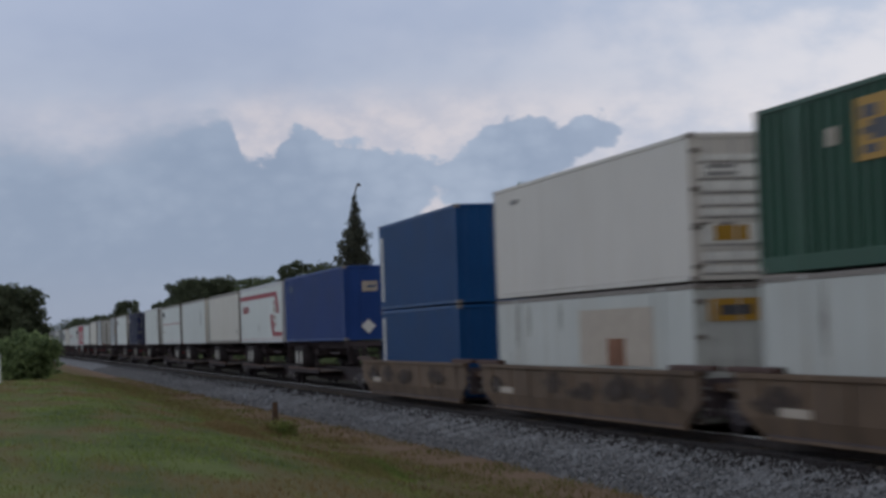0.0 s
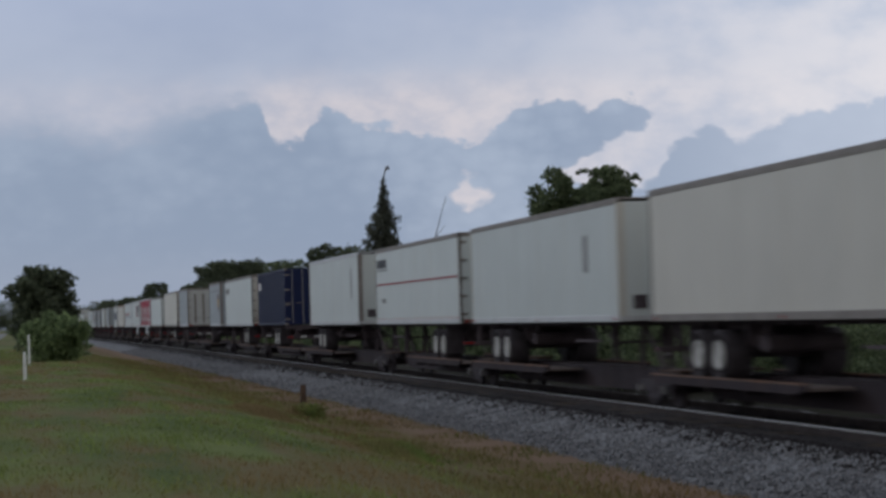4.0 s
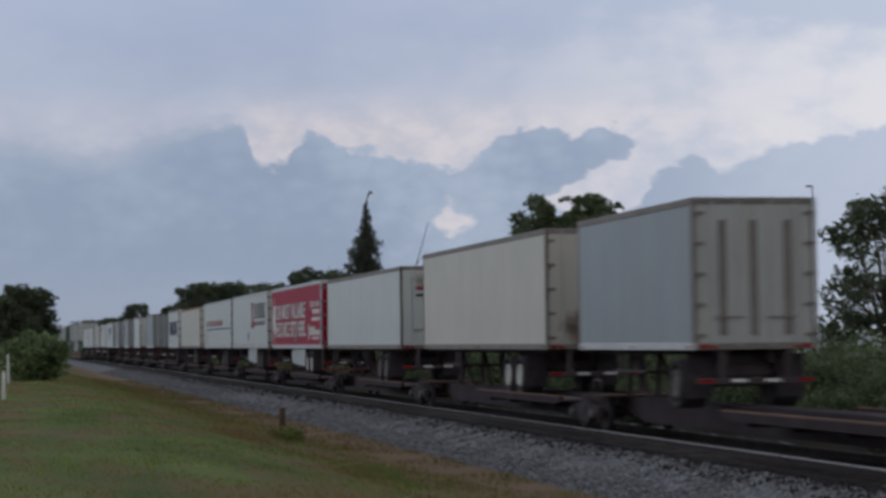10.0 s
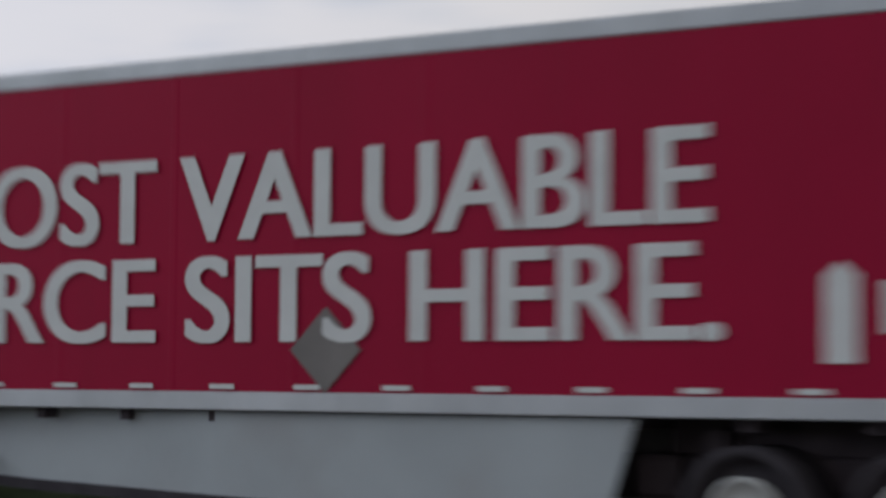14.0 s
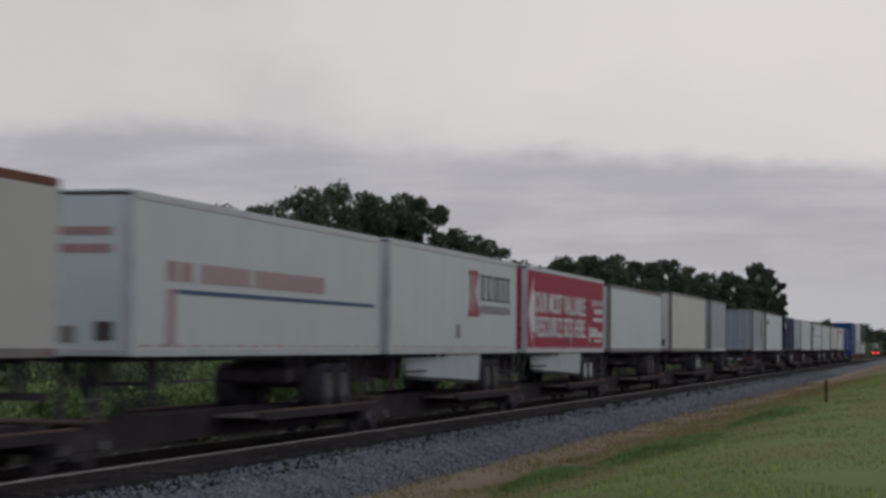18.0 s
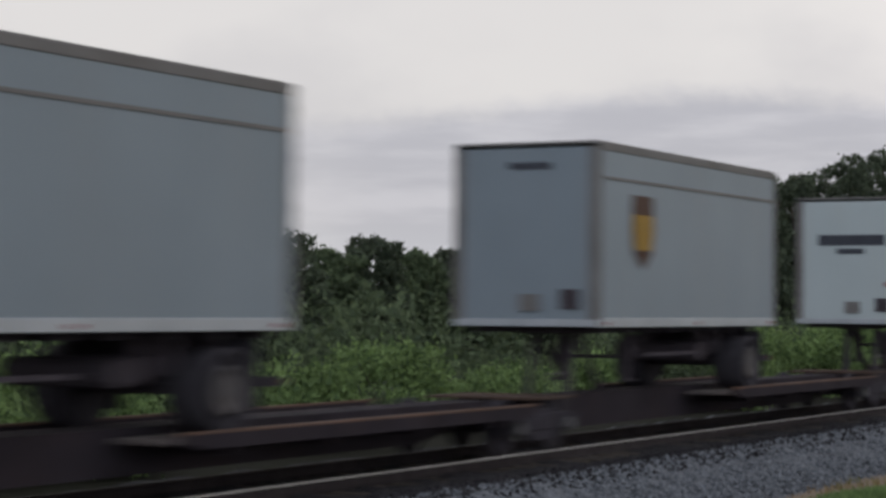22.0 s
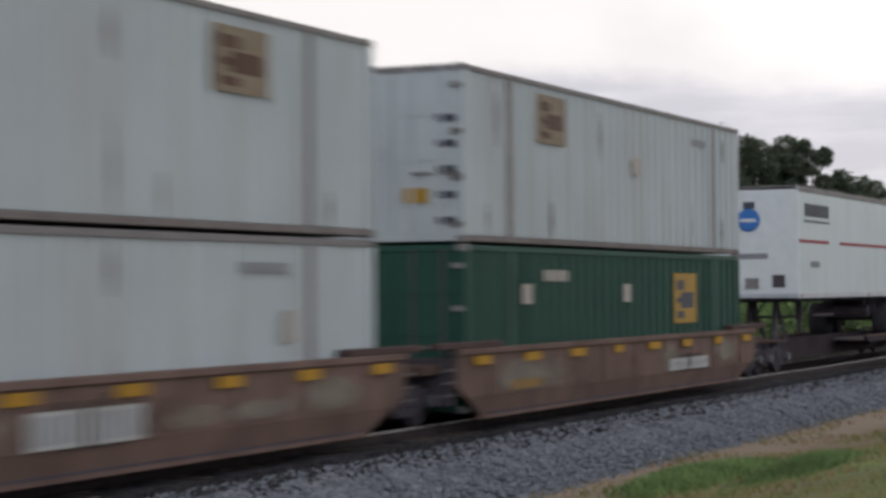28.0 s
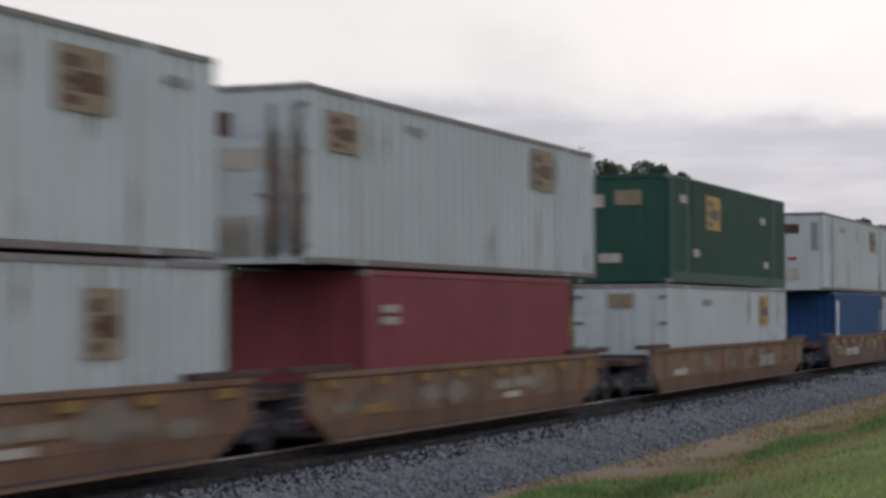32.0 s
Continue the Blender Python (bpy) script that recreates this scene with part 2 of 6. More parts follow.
BLUE = paint("blue_container_paint", (0.006, 0.055, 0.175), 0.5, 0, 0.12, 0.7, 30, 0.003, 0.3, (0.03, 0.055, 0.13), 0.05, True)
ROYAL = paint("royal_blue_container_paint", (0.016, 0.050, 0.200), 0.5, 0, 0.12, 0.7, 30, 0.003, 0.3, (0.02, 0.035, 0.12), 0, True)
NAVY = paint("navy_container_paint", (0.008, 0.014, 0.055), 0.5, 0, 0.12, 0.7, 30, 0.003, 0.3, (0.02, 0.025, 0.05), 0, True)
GREEN = paint("dark_green_container_paint", (0.012, 0.058, 0.037), 0.5, 0, 0.12, 0.7, 30, 0.003, 0.35, (0.02, 0.05, 0.03), 0.05, True)
MAROON = paint("maroon_container_paint", (0.19, 0.045, 0.052), 0.55, 0, 0.12, 0.7, 30, 0.003, 0.35, (0.08, 0.02, 0.02), 0, True)
RED = paint("crimson_trailer_paint", (0.30, 0.005, 0.036), 0.5, 0, 0.06, 0.6, 30, 0.002, 0.3, (0.22, 0.006, 0.026), 0, True, 0.1)
ALU = paint("brushed_aluminium_trim", (0.44, 0.45, 0.47), 0.45, 0.35, 0.1, 2.0, 60, 0.003, 0.2, (0.25, 0.24, 0.22), 0, True)
DULL = paint("weathered_grey_trim", (0.19, 0.175, 0.168), 0.6, 0.1, 0.15, 1.5, 50, 0.004, 0.4, (0.12, 0.10, 0.085))
RAILGRIME = paint("grimy_container_rail", (0.17, 0.145, 0.135), 0.7, 0, 0.25, 1.2, 40, 0.004, 0.6, (0.09, 0.06, 0.05))
BROWNTRIM = paint("rust_brown_trim", (0.16, 0.065, 0.045), 0.7, 0, 0.2, 1.5, 50, 0.004, 0.4)
DARKGAP = paint("black_rubber_seal", (0.02, 0.02, 0.022), 0.8, 0, 0.2, 4, 60, 0.002)
CHASSIS = paint("grimy_black_steel", (0.070, 0.058, 0.066), 0.9, 0, 0.25, 2.0, 40, 0.006, 0.4, (0.055, 0.044, 0.044))
SPINE = paint("rusted_dark_brown_steel", (0.034, 0.027, 0.032), 0.9, 0, 0.3, 1.5, 30, 0.008, 0.45, (0.050, 0.032, 0.028))
DECK_TOP = paint("scuffed_deck_plate", (0.125, 0.105, 0.10), 0.8, 0, 0.25, 1.2, 30, 0.006, 0.5, (0.10, 0.065, 0.05))
EDGE = paint("rust_orange_edge", (0.125, 0.080, 0.062), 0.85, 0, 0.3, 0.6, 30, 0.004, 0.6, (0.15, 0.066, 0.032))
CAP = paint("worn_grey_bearing_cap", (0.12, 0.115, 0.115), 0.6, 0.2, 0.2, 4, 50, 0.003)
DULL_FACE = paint("shade_dark_running_face", (0.060, 0.045, 0.040), 0.7, 0.0, 0.2, 4, 50, 0.003)
DECK = paint("worn_deck_steel", (0.070, 0.046, 0.036), 0.8, 0, 0.3, 1.2, 30, 0.008, 0.6, (0.15, 0.062, 0.026))
WELL = paint("rust_brown_well_paint", (0.140, 0.089, 0.072), 0.75, 0, 0.30, 0.9, 12, 0.006, 0.8, (0.105, 0.074, 0.066), 0.08, True)
GUARD = paint("dark_brown_guard_steel", (0.072, 0.045, 0.042), 0.8, 0, 0.25, 1.5, 30, 0.005, 0.4, (0.05, 0.035, 0.032))
WELL2 = paint("tan_brown_well_paint", (0.150, 0.090, 0.060), 0.75, 0, 0.25, 0.7, 25, 0.006, 0.6, (0.12, 0.076, 0.058), 0.08, True)
WELL3 = paint("dull_brown_well_paint", (0.105, 0.072, 0.050), 0.75, 0, 0.30, 0.7, 25, 0.006, 0.7, (0.052, 0.042, 0.042), 0.08, True)
BOGIE = paint("oily_black_bogie_steel", (0.046, 0.040, 0.047), 0.9, 0.0, 0.3, 3.0, 40, 0.008, 0.4, (0.055, 0.043, 0.040))
TREAD = paint("polished_wheel_steel", (0.55, 0.545, 0.54), 0.28, 1.0, 0.15, 5, 60, 0.002)
TYRE = paint("black_tyre_rubber", (0.045, 0.040, 0.046), 0.85, 0, 0.2, 6, 60, 0.006)
RIM = paint("white_painted_rim", (0.38, 0.38, 0.37), 0.5, 0.1, 0.15, 4, 50, 0.003, 0.3, (0.2, 0.18, 0.16))
DIM_RIM = paint("grimy_grey_rim", (0.10, 0.09, 0.09), 0.6, 0.2, 0.2, 4, 50, 0.003, 0.4)
YELLOW = paint("faded_yellow_marking", (0.36, 0.19, 0.02), 0.6, 0, 0.12, 3, 50, 0.002, 0.3, (0.28, 0.15, 0.03))
LETTER = paint("white_lettering_film", (0.60, 0.61, 0.61), 0.5, 0, 0.05, 3, 50, 0.0)
STENCIL = paint("worn_white_stencil", (0.36, 0.35, 0.33), 0.7, 0, 0.2, 3, 30, 0.0, 0.5, (0.20, 0.16, 0.13))
LGREY = paint("grey_lettering_film", (0.22, 0.22, 0.23), 0.5, 0, 0.1, 3, 50, 0.0)
NAVYFILM = paint("navy_lettering_film", (0.030, 0.068, 0.155), 0.5, 0, 0.1, 3, 50, 0.0)
CHARFILM = paint("charcoal_lettering_film", (0.060, 0.062, 0.075), 0.55, 0, 0.1, 3, 50, 0.0)
REDFILM = paint("red_lettering_film", (0.25, 0.018, 0.035), 0.5, 0, 0.08, 3, 50, 0.0)
PINKFILM = paint("faded_pink_lettering_film", (0.34, 0.20, 0.20), 0.5, 0, 0.1, 3, 50, 0.0)
BLUEFILM = paint("sky_blue_lettering_film", (0.05, 0.16, 0.42), 0.5, 0, 0.08, 3, 50, 0.0)
BROWNFILM = paint("brown_badge_film", (0.075, 0.035, 0.022), 0.5, 0, 0.1, 3, 50, 0.0)
GOLDFILM = paint("gold_badge_film", (0.32, 0.185, 0.03), 0.5, 0, 0.1, 3, 50, 0.0)
BEIGEFILM = paint("beige_faded_film", (0.36, 0.32, 0.28), 0.6, 0, 0.1, 3, 50, 0.0)
TAPE = paint("red_reflector_tape", (0.36, 0.02, 0.02), 0.4, 0, 0.08, 3, 50, 0.0)
TAILLAMP = paint("red_tail_lamp_plastic", (0.25, 0.01, 0.01), 0.25, 0, 0.05, 3, 50, 0.0)
RUST = paint("running_rust_stain", (0.17, 0.085, 0.055), 0.85, 0, 0.3, 2, 30, 0.003)
STAIN = stain_paint("soft_running_rust", (0.20, 0.130, 0.10), 0.42)
GRIME = stain_paint("soft_grime", (0.29, 0.25, 0.20), 0.45)
GRIME_THIN = stain_paint("thin_brown_grime", (0.24, 0.19, 0.15), 0.35)
GRIME_DARK = stain_paint("soft_dark_grime", (0.070, 0.056, 0.052), 0.6)
WARM_W = paint("warm_grey_container_paint", (0.46, 0.445, 0.43), 0.55, 0, 0.05, 0.4, 30, 0.003, 0.4, (0.40, 0.37, 0.33), 0.03, True)
SKIRT = paint("dull_white_skirt_panel", (0.37, 0.40, 0.42), 0.45, 0, 0.08, 0.8, 40, 0.002, 0.5, (0.30, 0.29, 0.29))
SILVER_D = paint("dull_grey_trailer_paint", (0.205, 0.24, 0.262), 0.5, 0.0, 0.06, 0.6, 30, 0.003, 0.3, (0.19, 0.19, 0.19), 0, True)
TAIL_GREEN = paint("faded_green_container_paint", (0.022, 0.062, 0.045), 0.55, 0, 0.12, 0.7, 30, 0.003, 0.35, (0.03, 0.06, 0.045), 0.05, True)
TAIL_BLUE = paint("faded_blue_container_paint", (0.017, 0.058, 0.150), 0.55, 0, 0.10, 0.7, 30, 0.003, 0.3, (0.035, 0.06, 0.115), 0, True)
RAILSIDE = paint("rusty_rail_side", (0.040, 0.032, 0.032), 0.85, 0.0, 0.25, 2, 40, 0.004)
TIE = paint("weathered_oak_sleeper", (0.085, 0.070, 0.058), 0.9, 0, 0.3, 2, 25, 0.012)
BARK = paint("grey_brown_bark", (0.085, 0.068, 0.052), 0.9, 0, 0.3, 3, 20, 0.02)
POSTWHITE = paint("white_plastic_post", (0.62, 0.64, 0.64), 0.5, 0, 0.06, 3, 40, 0.002, 0.25, (0.35, 0.35, 0.30))
STAKE = paint("weathered_brown_stake", (0.085, 0.055, 0.040), 0.9, 0, 0.3, 3, 25, 0.01)

DIRTY_CREAM = paint("dirty_cream_container_paint", (0.375, 0.37, 0.34), 0.5, 0, 0.07, 0.5, 30, 0.003, 0.5, (0.27, 0.25, 0.21), 0, True)
DULL_YELLOW = paint("worn_dull_yellow_marking", (0.21, 0.125, 0.045), 0.7, 0, 0.2, 3, 50, 0.002, 0.5, (0.15, 0.09, 0.055))
for gloss in (WHITE, CREAM, GREY_W, WARM_W, SILVER, SILVER_D, DIRTY_CREAM):
    gloss.node_tree.nodes["Principled BSDF"].inputs["Specular IOR Level"].default_value = 0.45


def leaf_paint(name, color, vary=0.35, dry=None):
    m = bpy.data.materials.new(name)
    m.use_nodes = True
    N, L = m.node_tree.nodes, m.node_tree.links
    b = N["Principled BSDF"]
    b.inputs["Roughness"].default_value, b.inputs["Specular IOR Level"].default_value = 0.7, 0.15
    geo = N.new("ShaderNodeNewGeometry")
    ramp = N.new("ShaderNodeValToRGB")
    ramp.color_ramp.elements[0].color = (*[c * (1 - vary) for c in color], 1)
    ramp.color_ramp.elements[1].color = (color[0] * (1 + vary * 1.3), color[1] * (1 + vary), color[2] * (1 + vary * 0.6), 1)
    L.new(geo.outputs["Random Per Island"], ramp.inputs[0])
    big = N.new("ShaderNodeTexNoise")
    big.inputs["Scale"].default_value = 0.5
    L.new(N.new("ShaderNodeTexCoord").outputs["Object"], big.inputs["Vector"])
    hs = N.new("ShaderNodeHueSaturation")
    r = N.new("ShaderNodeMapRange")
    r.inputs[1].default_value, r.inputs[2].default_value, r.inputs[3].default_value, r.inputs[4].default_value = 0.3, 0.7, 0.7, 1.3
    L.new(big.outputs[0], r.inputs[0])
    L.new(r.outputs[0], hs.inputs["Value"])
    L.new(ramp.outputs[0], hs.inputs["Color"])
    tone = hs.outputs[0]
    if dry:
        far = N.new("ShaderNodeTexNoise")
        far.inputs["Scale"].default_value, far.inputs["Detail"].default_value = 0.8, 5.0
        lay = N.new("ShaderNodeMapping")
        lay.inputs["Scale"].default_value = (0.22, 1.0, 1.0)
        L.new(N.new("ShaderNodeTexCoord").outputs["Object"], lay.inputs[0])
        L.new(lay.outputs[0], far.inputs["Vector"])
        rr = N.new("ShaderNodeMapRange")
        rr.inputs[1].default_value, rr.inputs[2].default_value = 0.42, 0.60
        L.new(far.outputs[0], rr.inputs[0])
        mx = N.new("ShaderNodeMix")
        mx.data_type = "RGBA"
        L.new(rr.outputs[0], mx.inputs[0])
        L.new(tone, mx.inputs[6])
        mx.inputs[7].default_value = (*dry, 1)
        tone = mx.outputs[2]
    L.new(tone, b.inputs["Base Color"])
    tl = N.new("ShaderNodeBsdfTranslucent")
    L.new(tone, tl.inputs[0])
    both = N.new("ShaderNodeMixShader")
    both.inputs[0].default_value = 0.35
    L.new(b.outputs[0], both.inputs[1])
    L.new(tl.outputs[0], both.inputs[2])
    L.new(both.outputs[0], N["Material Output"].inputs[0])
    return m


LEAF_DARK = leaf_paint("dark_oak_leaves", (0.088, 0.112, 0.078))
LEAF_MID = leaf_paint("green_broad_leaves", (0.112, 0.150, 0.088))
LEAF_BRIGHT = leaf_paint("bright_vine_leaves", (0.20, 0.30, 0.13), 0.5)
LEAF_CONE = leaf_paint("dark_conifer_needles", (0.085, 0.098, 0.085))
LEAF_BUSH = leaf_paint("mid_green_bush_leaves", (0.15, 0.215, 0.11))
GRASS_BLADE = leaf_paint("grass_blades", (0.165, 0.225, 0.070), 0.35, (0.225, 0.170, 0.085))
# yellower east grass, its colour also raised to look lit
LIT_BLADE = leaf_paint("dry_lit_grass_blades", (0.215, 0.285, 0.10), 0.45, (0.30, 0.25, 0.12))
STRAW_BLADE = leaf_paint("straw_grass_blades", (0.165, 0.122, 0.060), 0.35, (0.15, 0.150, 0.055))
LIT_STRAW = leaf_paint("lit_straw_grass_blades", (0.26, 0.19, 0.11), 0.4, (0.22, 0.21, 0.085))


def ground_paint():
    m = bpy.data.materials.new("meadow_ground")
    m.use_nodes = True
    N, L = m.node_tree.nodes, m.node_tree.links
    b = N["Principled BSDF"]
    b.inputs["Roughness"].default_value, b.inputs["Specular IOR Level"].default_value = 0.95, 0.1
    co = N.new("ShaderNodeTexCoord").outputs["Object"]
    sep = N.new("ShaderNodeSeparateXYZ")
    L.new(co, sep.inputs[0])

    lay = N.new("ShaderNodeMapping")
    lay.inputs["Scale"].default_value = (0.22, 1.0, 1.0)
    L.new(co, lay.inputs[0])

    def nz(s, d=5.0, along=False):
        n = N.new("ShaderNodeTexNoise")
        n.inputs["Scale"].default_value, n.inputs["Detail"].default_value = s, d
        L.new(lay.outputs[0] if along else co, n.inputs["Vector"])
        return n.outputs[0]

    def rng(f, lo, hi):
        r = N.new("ShaderNodeMapRange")
        r.interpolation_type = "SMOOTHSTEP"
        r.inputs[1].default_value, r.inputs[2].default_value = lo, hi
        L.new(f, r.inputs[0])
        return r.outputs[0]

    def mx(f, a, c):
        n = N.new("ShaderNodeMix")
        n.data_type = "RGBA"
        L.new(f, n.inputs[0])
        for i, v in ((6, a), (7, c)):
            if isinstance(v, tuple):
                n.inputs[i].default_value = (*v, 1)
            else:
                L.new(v, n.inputs[i])
        return n.outputs[2]

    def add(a, c, k):
        n = N.new("ShaderNodeMath")
        n.operation = "MULTIPLY_ADD"
        L.new(a, n.inputs[0])
        n.inputs[1].default_value = k
        L.new(c, n.inputs[2])
        return n.outputs[0]

    col = mx(rng(nz(0.5, 5.0, True), 0.36, 0.64), (0.068, 0.098, 0.034), (0.135, 0.165, 0.054))
    col = mx(rng(nz(0.8, 5.0, True), 0.42, 0.62), col, (0.145, 0.118, 0.060))
    col = mx(rng(nz(7.0), 0.45, 0.9), col, (0.085, 0.100, 0.028))
    edge = add(nz(0.6), sep.outputs[1], -3.2)
    # towards the east the ground turns yellower and is lightened as if lit
    dry = N.new("ShaderNodeMath")
    dry.operation = "MULTIPLY"
    dry.inputs[1].default_value = 0.9
    L.new(rng(add(nz(0.3), sep.outputs[0], 20.0), 15.0, 45.0), dry.inputs[0])
    col = mx(dry.outputs[0], col, (0.215, 0.255, 0.098))
    bare = mx(rng(add(nz(0.3), sep.outputs[0], 20.0), 5.0, 30.0), (0.145, 0.106, 0.055), (0.235, 0.180, 0.115))
    col = mx(rng(edge, 2.2, 6.8), col, bare)
    path = mx(rng(add(nz(0.3), sep.outputs[0], 20.0), 5.0, 30.0), (0.185, 0.125, 0.088), (0.30, 0.225, 0.165))
    col = mx(rng(add(nz(1.1), sep.outputs[1], -1.6), 7.8, 8.8), col, path)
    # ground beyond the track coloured near black, for the shade behind the train
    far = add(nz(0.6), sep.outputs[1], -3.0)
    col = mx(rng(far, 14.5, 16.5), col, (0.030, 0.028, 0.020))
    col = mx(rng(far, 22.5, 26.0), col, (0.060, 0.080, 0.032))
    L.new(col, b.inputs["Base Color"])
    bp = N.new("ShaderNodeBump")
    bp.inputs["Strength"].default_value, bp.inputs["Distance"].default_value = 0.7, 0.06
    L.new(nz(9.0), bp.inputs["Height"])
    L.new(bp.outputs[0], b.inputs["Normal"])
    return m


def ballast_paint(name, lo, hi):
    m = bpy.data.materials.new(name)
    m.use_nodes = True
    N, L = m.node_tree.nodes, m.node_tree.links
    b = N["Principled BSDF"]
    b.inputs["Roughness"].default_value, b.inputs["Specular IOR Level"].default_value = 0.9, 0.2
    co = N.new("ShaderNodeTexCoord").outputs["Object"]
    vo = N.new("ShaderNodeTexVoronoi")
    vo.inputs["Scale"].default_value = 13.0
    L.new(co, vo.inputs["Vector"])
    ramp = N.new("ShaderNodeValToRGB")
    ramp.color_ramp.elements[0].color, ramp.color_ramp.elements[1].color = (*lo, 1), (*hi, 1)
    geo = N.new("ShaderNodeNewGeometry")
    sp = N.new("ShaderNodeSeparateColor")
    L.new(vo.outputs["Color"], sp.inputs[0])
    ad = N.new("ShaderNodeMath")
    ad.operation = "MULTIPLY_ADD"
    L.new(geo.outputs["Random Per Island"], ad.inputs[0])
    ad.inputs[1].default_value = 0.6
    L.new(sp.outputs[0], ad.inputs[2])
    fr = N.new("ShaderNodeMath")
    fr.operation = "FRACT"
    L.new(ad.outputs[0], fr.inputs[0])
    L.new(fr.outputs[0], ramp.inputs[0])
    L.new(ramp.outputs[0], b.inputs["Base Color"])
    bp = N.new("ShaderNodeBump")
    bp.inputs["Strength"].default_value, bp.inputs["Distance"].default_value, bp.invert = 1.0, 0.05, True
    L.new(vo.outputs["Distance"], bp.inputs["Height"])
    L.new(bp.outputs[0], b.inputs["Normal"])
    return m


GROUND = ground_paint()
BALLAST = ballast_paint("grey_crushed_stone", (0.089, 0.092, 0.103), (0.250, 0.255, 0.275))
# dark copy of the stone, standing in for the train's shade
BALLAST_SHADE = ballast_paint("shade_dark_crushed_stone", (0.018, 0.016, 0.019), (0.046, 0.041, 0.044))
ASPHALT = paint("worn_asphalt", (0.20, 0.20, 0.205), 0.9, 0, 0.15, 0.8, 40, 0.006)

# ---- mesh helpers ----


def bm_box(bm, x0, x1, y0, y1, z0, z1, mat=0):
    vs = [bm.verts.new((x, y, z)) for z in (z0, z1) for y in (y0, y1) for x in (x0, x1)]
    fs = [bm.faces.new([vs[i] for i in f]) for f in ((0, 2, 3, 1), (4, 5, 7, 6), (0, 1, 5, 4), (2, 6, 7, 3), (0, 4, 6, 2), (1, 3, 7, 5))]
    for f in fs:
        f.material_index = mat
    return fs


def box(x0, x1, y0, y1, z0, z1, bevel=0.0):
    bm = bmesh.new()
    bm_box(bm, x0, x1, y0, y1, z0, z1)
    if bevel:
        bmesh.ops.bevel(bm, geom=bm.edges[:], offset=bevel, segments=1, affect="EDGES")
    return bm


def boxes(*lots):
    bm = bmesh.new()
    for b in lots:
        bm_box(bm, *b)
    return bm


def prism(outline, axis, a, b):
    """An outline of (u, v) points drawn out along an axis from a to b."""
    bm = bmesh.new()
    at = {"x": lambda u, v, w: (w, u, v), "y": lambda u, v, w: (u, w, v), "z": lambda u, v, w: (u, v, w)}[axis]
    lo = [bm.verts.new(at(u, v, a)) for u, v in outline]
    hi = [bm.verts.new(at(u, v, b)) for u, v in outline]
    n = len(outline)
    bm.faces.new(lo)
    bm.faces.new(hi[::-1])
    for i in range(n):
        bm.faces.new((lo[i], hi[i], hi[(i + 1) % n], lo[(i + 1) % n]))
    bmesh.ops.recalc_face_normals(bm, faces=bm.faces[:])
    return bm


def wheel_bm(r, w, hub, seg=20, dish=0.03):
    """A wheel about the y axis, lathed: tread, side, dished web and hub."""
    bm = bmesh.new()
    prof = [(0.0, -w / 2 + dish), (hub, -w / 2 + dish), (hub * 1.25, -w / 2 + dish * 1.6), (r * 0.8, -w / 2 + dish * 1.2), (r * 0.86, -w / 2), (r * 0.97, -w / 2), (r, -w / 2 + 0.02), (r, w / 2 - 0.02), (r * 0.97, w / 2), (r * 0.8, w / 2), (0.0, w / 2 - dish)]
    rings = []
    for rr, y in prof:
        rings.append([bm.verts.new((rr * math.cos(2 * math.pi * i / seg), y, rr * math.sin(2 * math.pi * i / seg))) for i in range(seg)] if rr else [bm.verts.new((0, y, 0))])
    for a, b in zip(rings, rings[1:]):
        for i in range(seg):
            j = (i + 1) % seg
            if len(a) == 1:
                bm.faces.new((a[0], b[j], b[i]))
            elif len(b) == 1:
                bm.faces.new((a[i], a[j], b[0]))
            else:
                bm.faces.new((a[i], a[j], b[j], b[i]))
    bmesh.ops.recalc_face_normals(bm, faces=bm.faces[:])
    for f in bm.faces:
        f.smooth = True
    return bm


def tube(p, q, r, seg=8, r2=None):
    bm = bmesh.new()
    p, q = Vector(p), Vector(q)
    m = (q - p).to_track_quat("Z", "Y").to_matrix()
    n = (q - p).length
    lo = [bm.verts.new(p + m @ Vector((r * math.cos(2 * math.pi * i / seg), r * math.sin(2 * math.pi * i / seg), 0))) for i in range(seg)]
    k = r if r2 is None else r2
    hi = [bm.verts.new(p + m @ Vector((k * math.cos(2 * math.pi * i / seg), k * math.sin(2 * math.pi * i / seg), n))) for i in range(seg)]
    for i in range(seg):
        bm.faces.new((lo[i], lo[(i + 1) % seg], hi[(i + 1) % seg], hi[i]))
    bm.faces.new(lo[::-1])
    bm.faces.new(hi)
    return bm


def joined(*bms):
    out = bms[0]
    for b in bms[1:]:
        me = bpy.data.meshes.new("join")
        b.to_mesh(me)
        b.free()
        out.from_mesh(me)
        bpy.data.meshes.remove(me)
    return out


def moved(bm, m):
    bm.transform(m)
    return bm


def part(name, bm, material, parent=None, label="", at=None):
    """Links a bmesh as one mesh object under a thing or a part."""
    me = bpy.data.meshes.new(name)
    bm.to_mesh(me)
    bm.free()
    me.materials.append(material)
    ob = new(name, me)
    if parent is not None:
        ob.parent = parent
    if at is not None:
        ob.matrix_basis = at
    if label:
        ob["label"] = label
    return ob


def share(name, me, parent, at, label=""):
    ob = new(name, me)
    ob.parent, ob.matrix_basis = parent, at
    if label:
        ob["label"] = label
    return ob


def raw(name, verts, faces, material, smooth=False):
    me = bpy.data.meshes.new(name)
    me.from_pydata(verts, [], faces)
    me.materials.append(material)
    if smooth:
        me.shade_smooth()
    return new(name, me)


def thing(name, label, category, group="", kind=""):
    return tagged(new(name), label, category, group, kind)


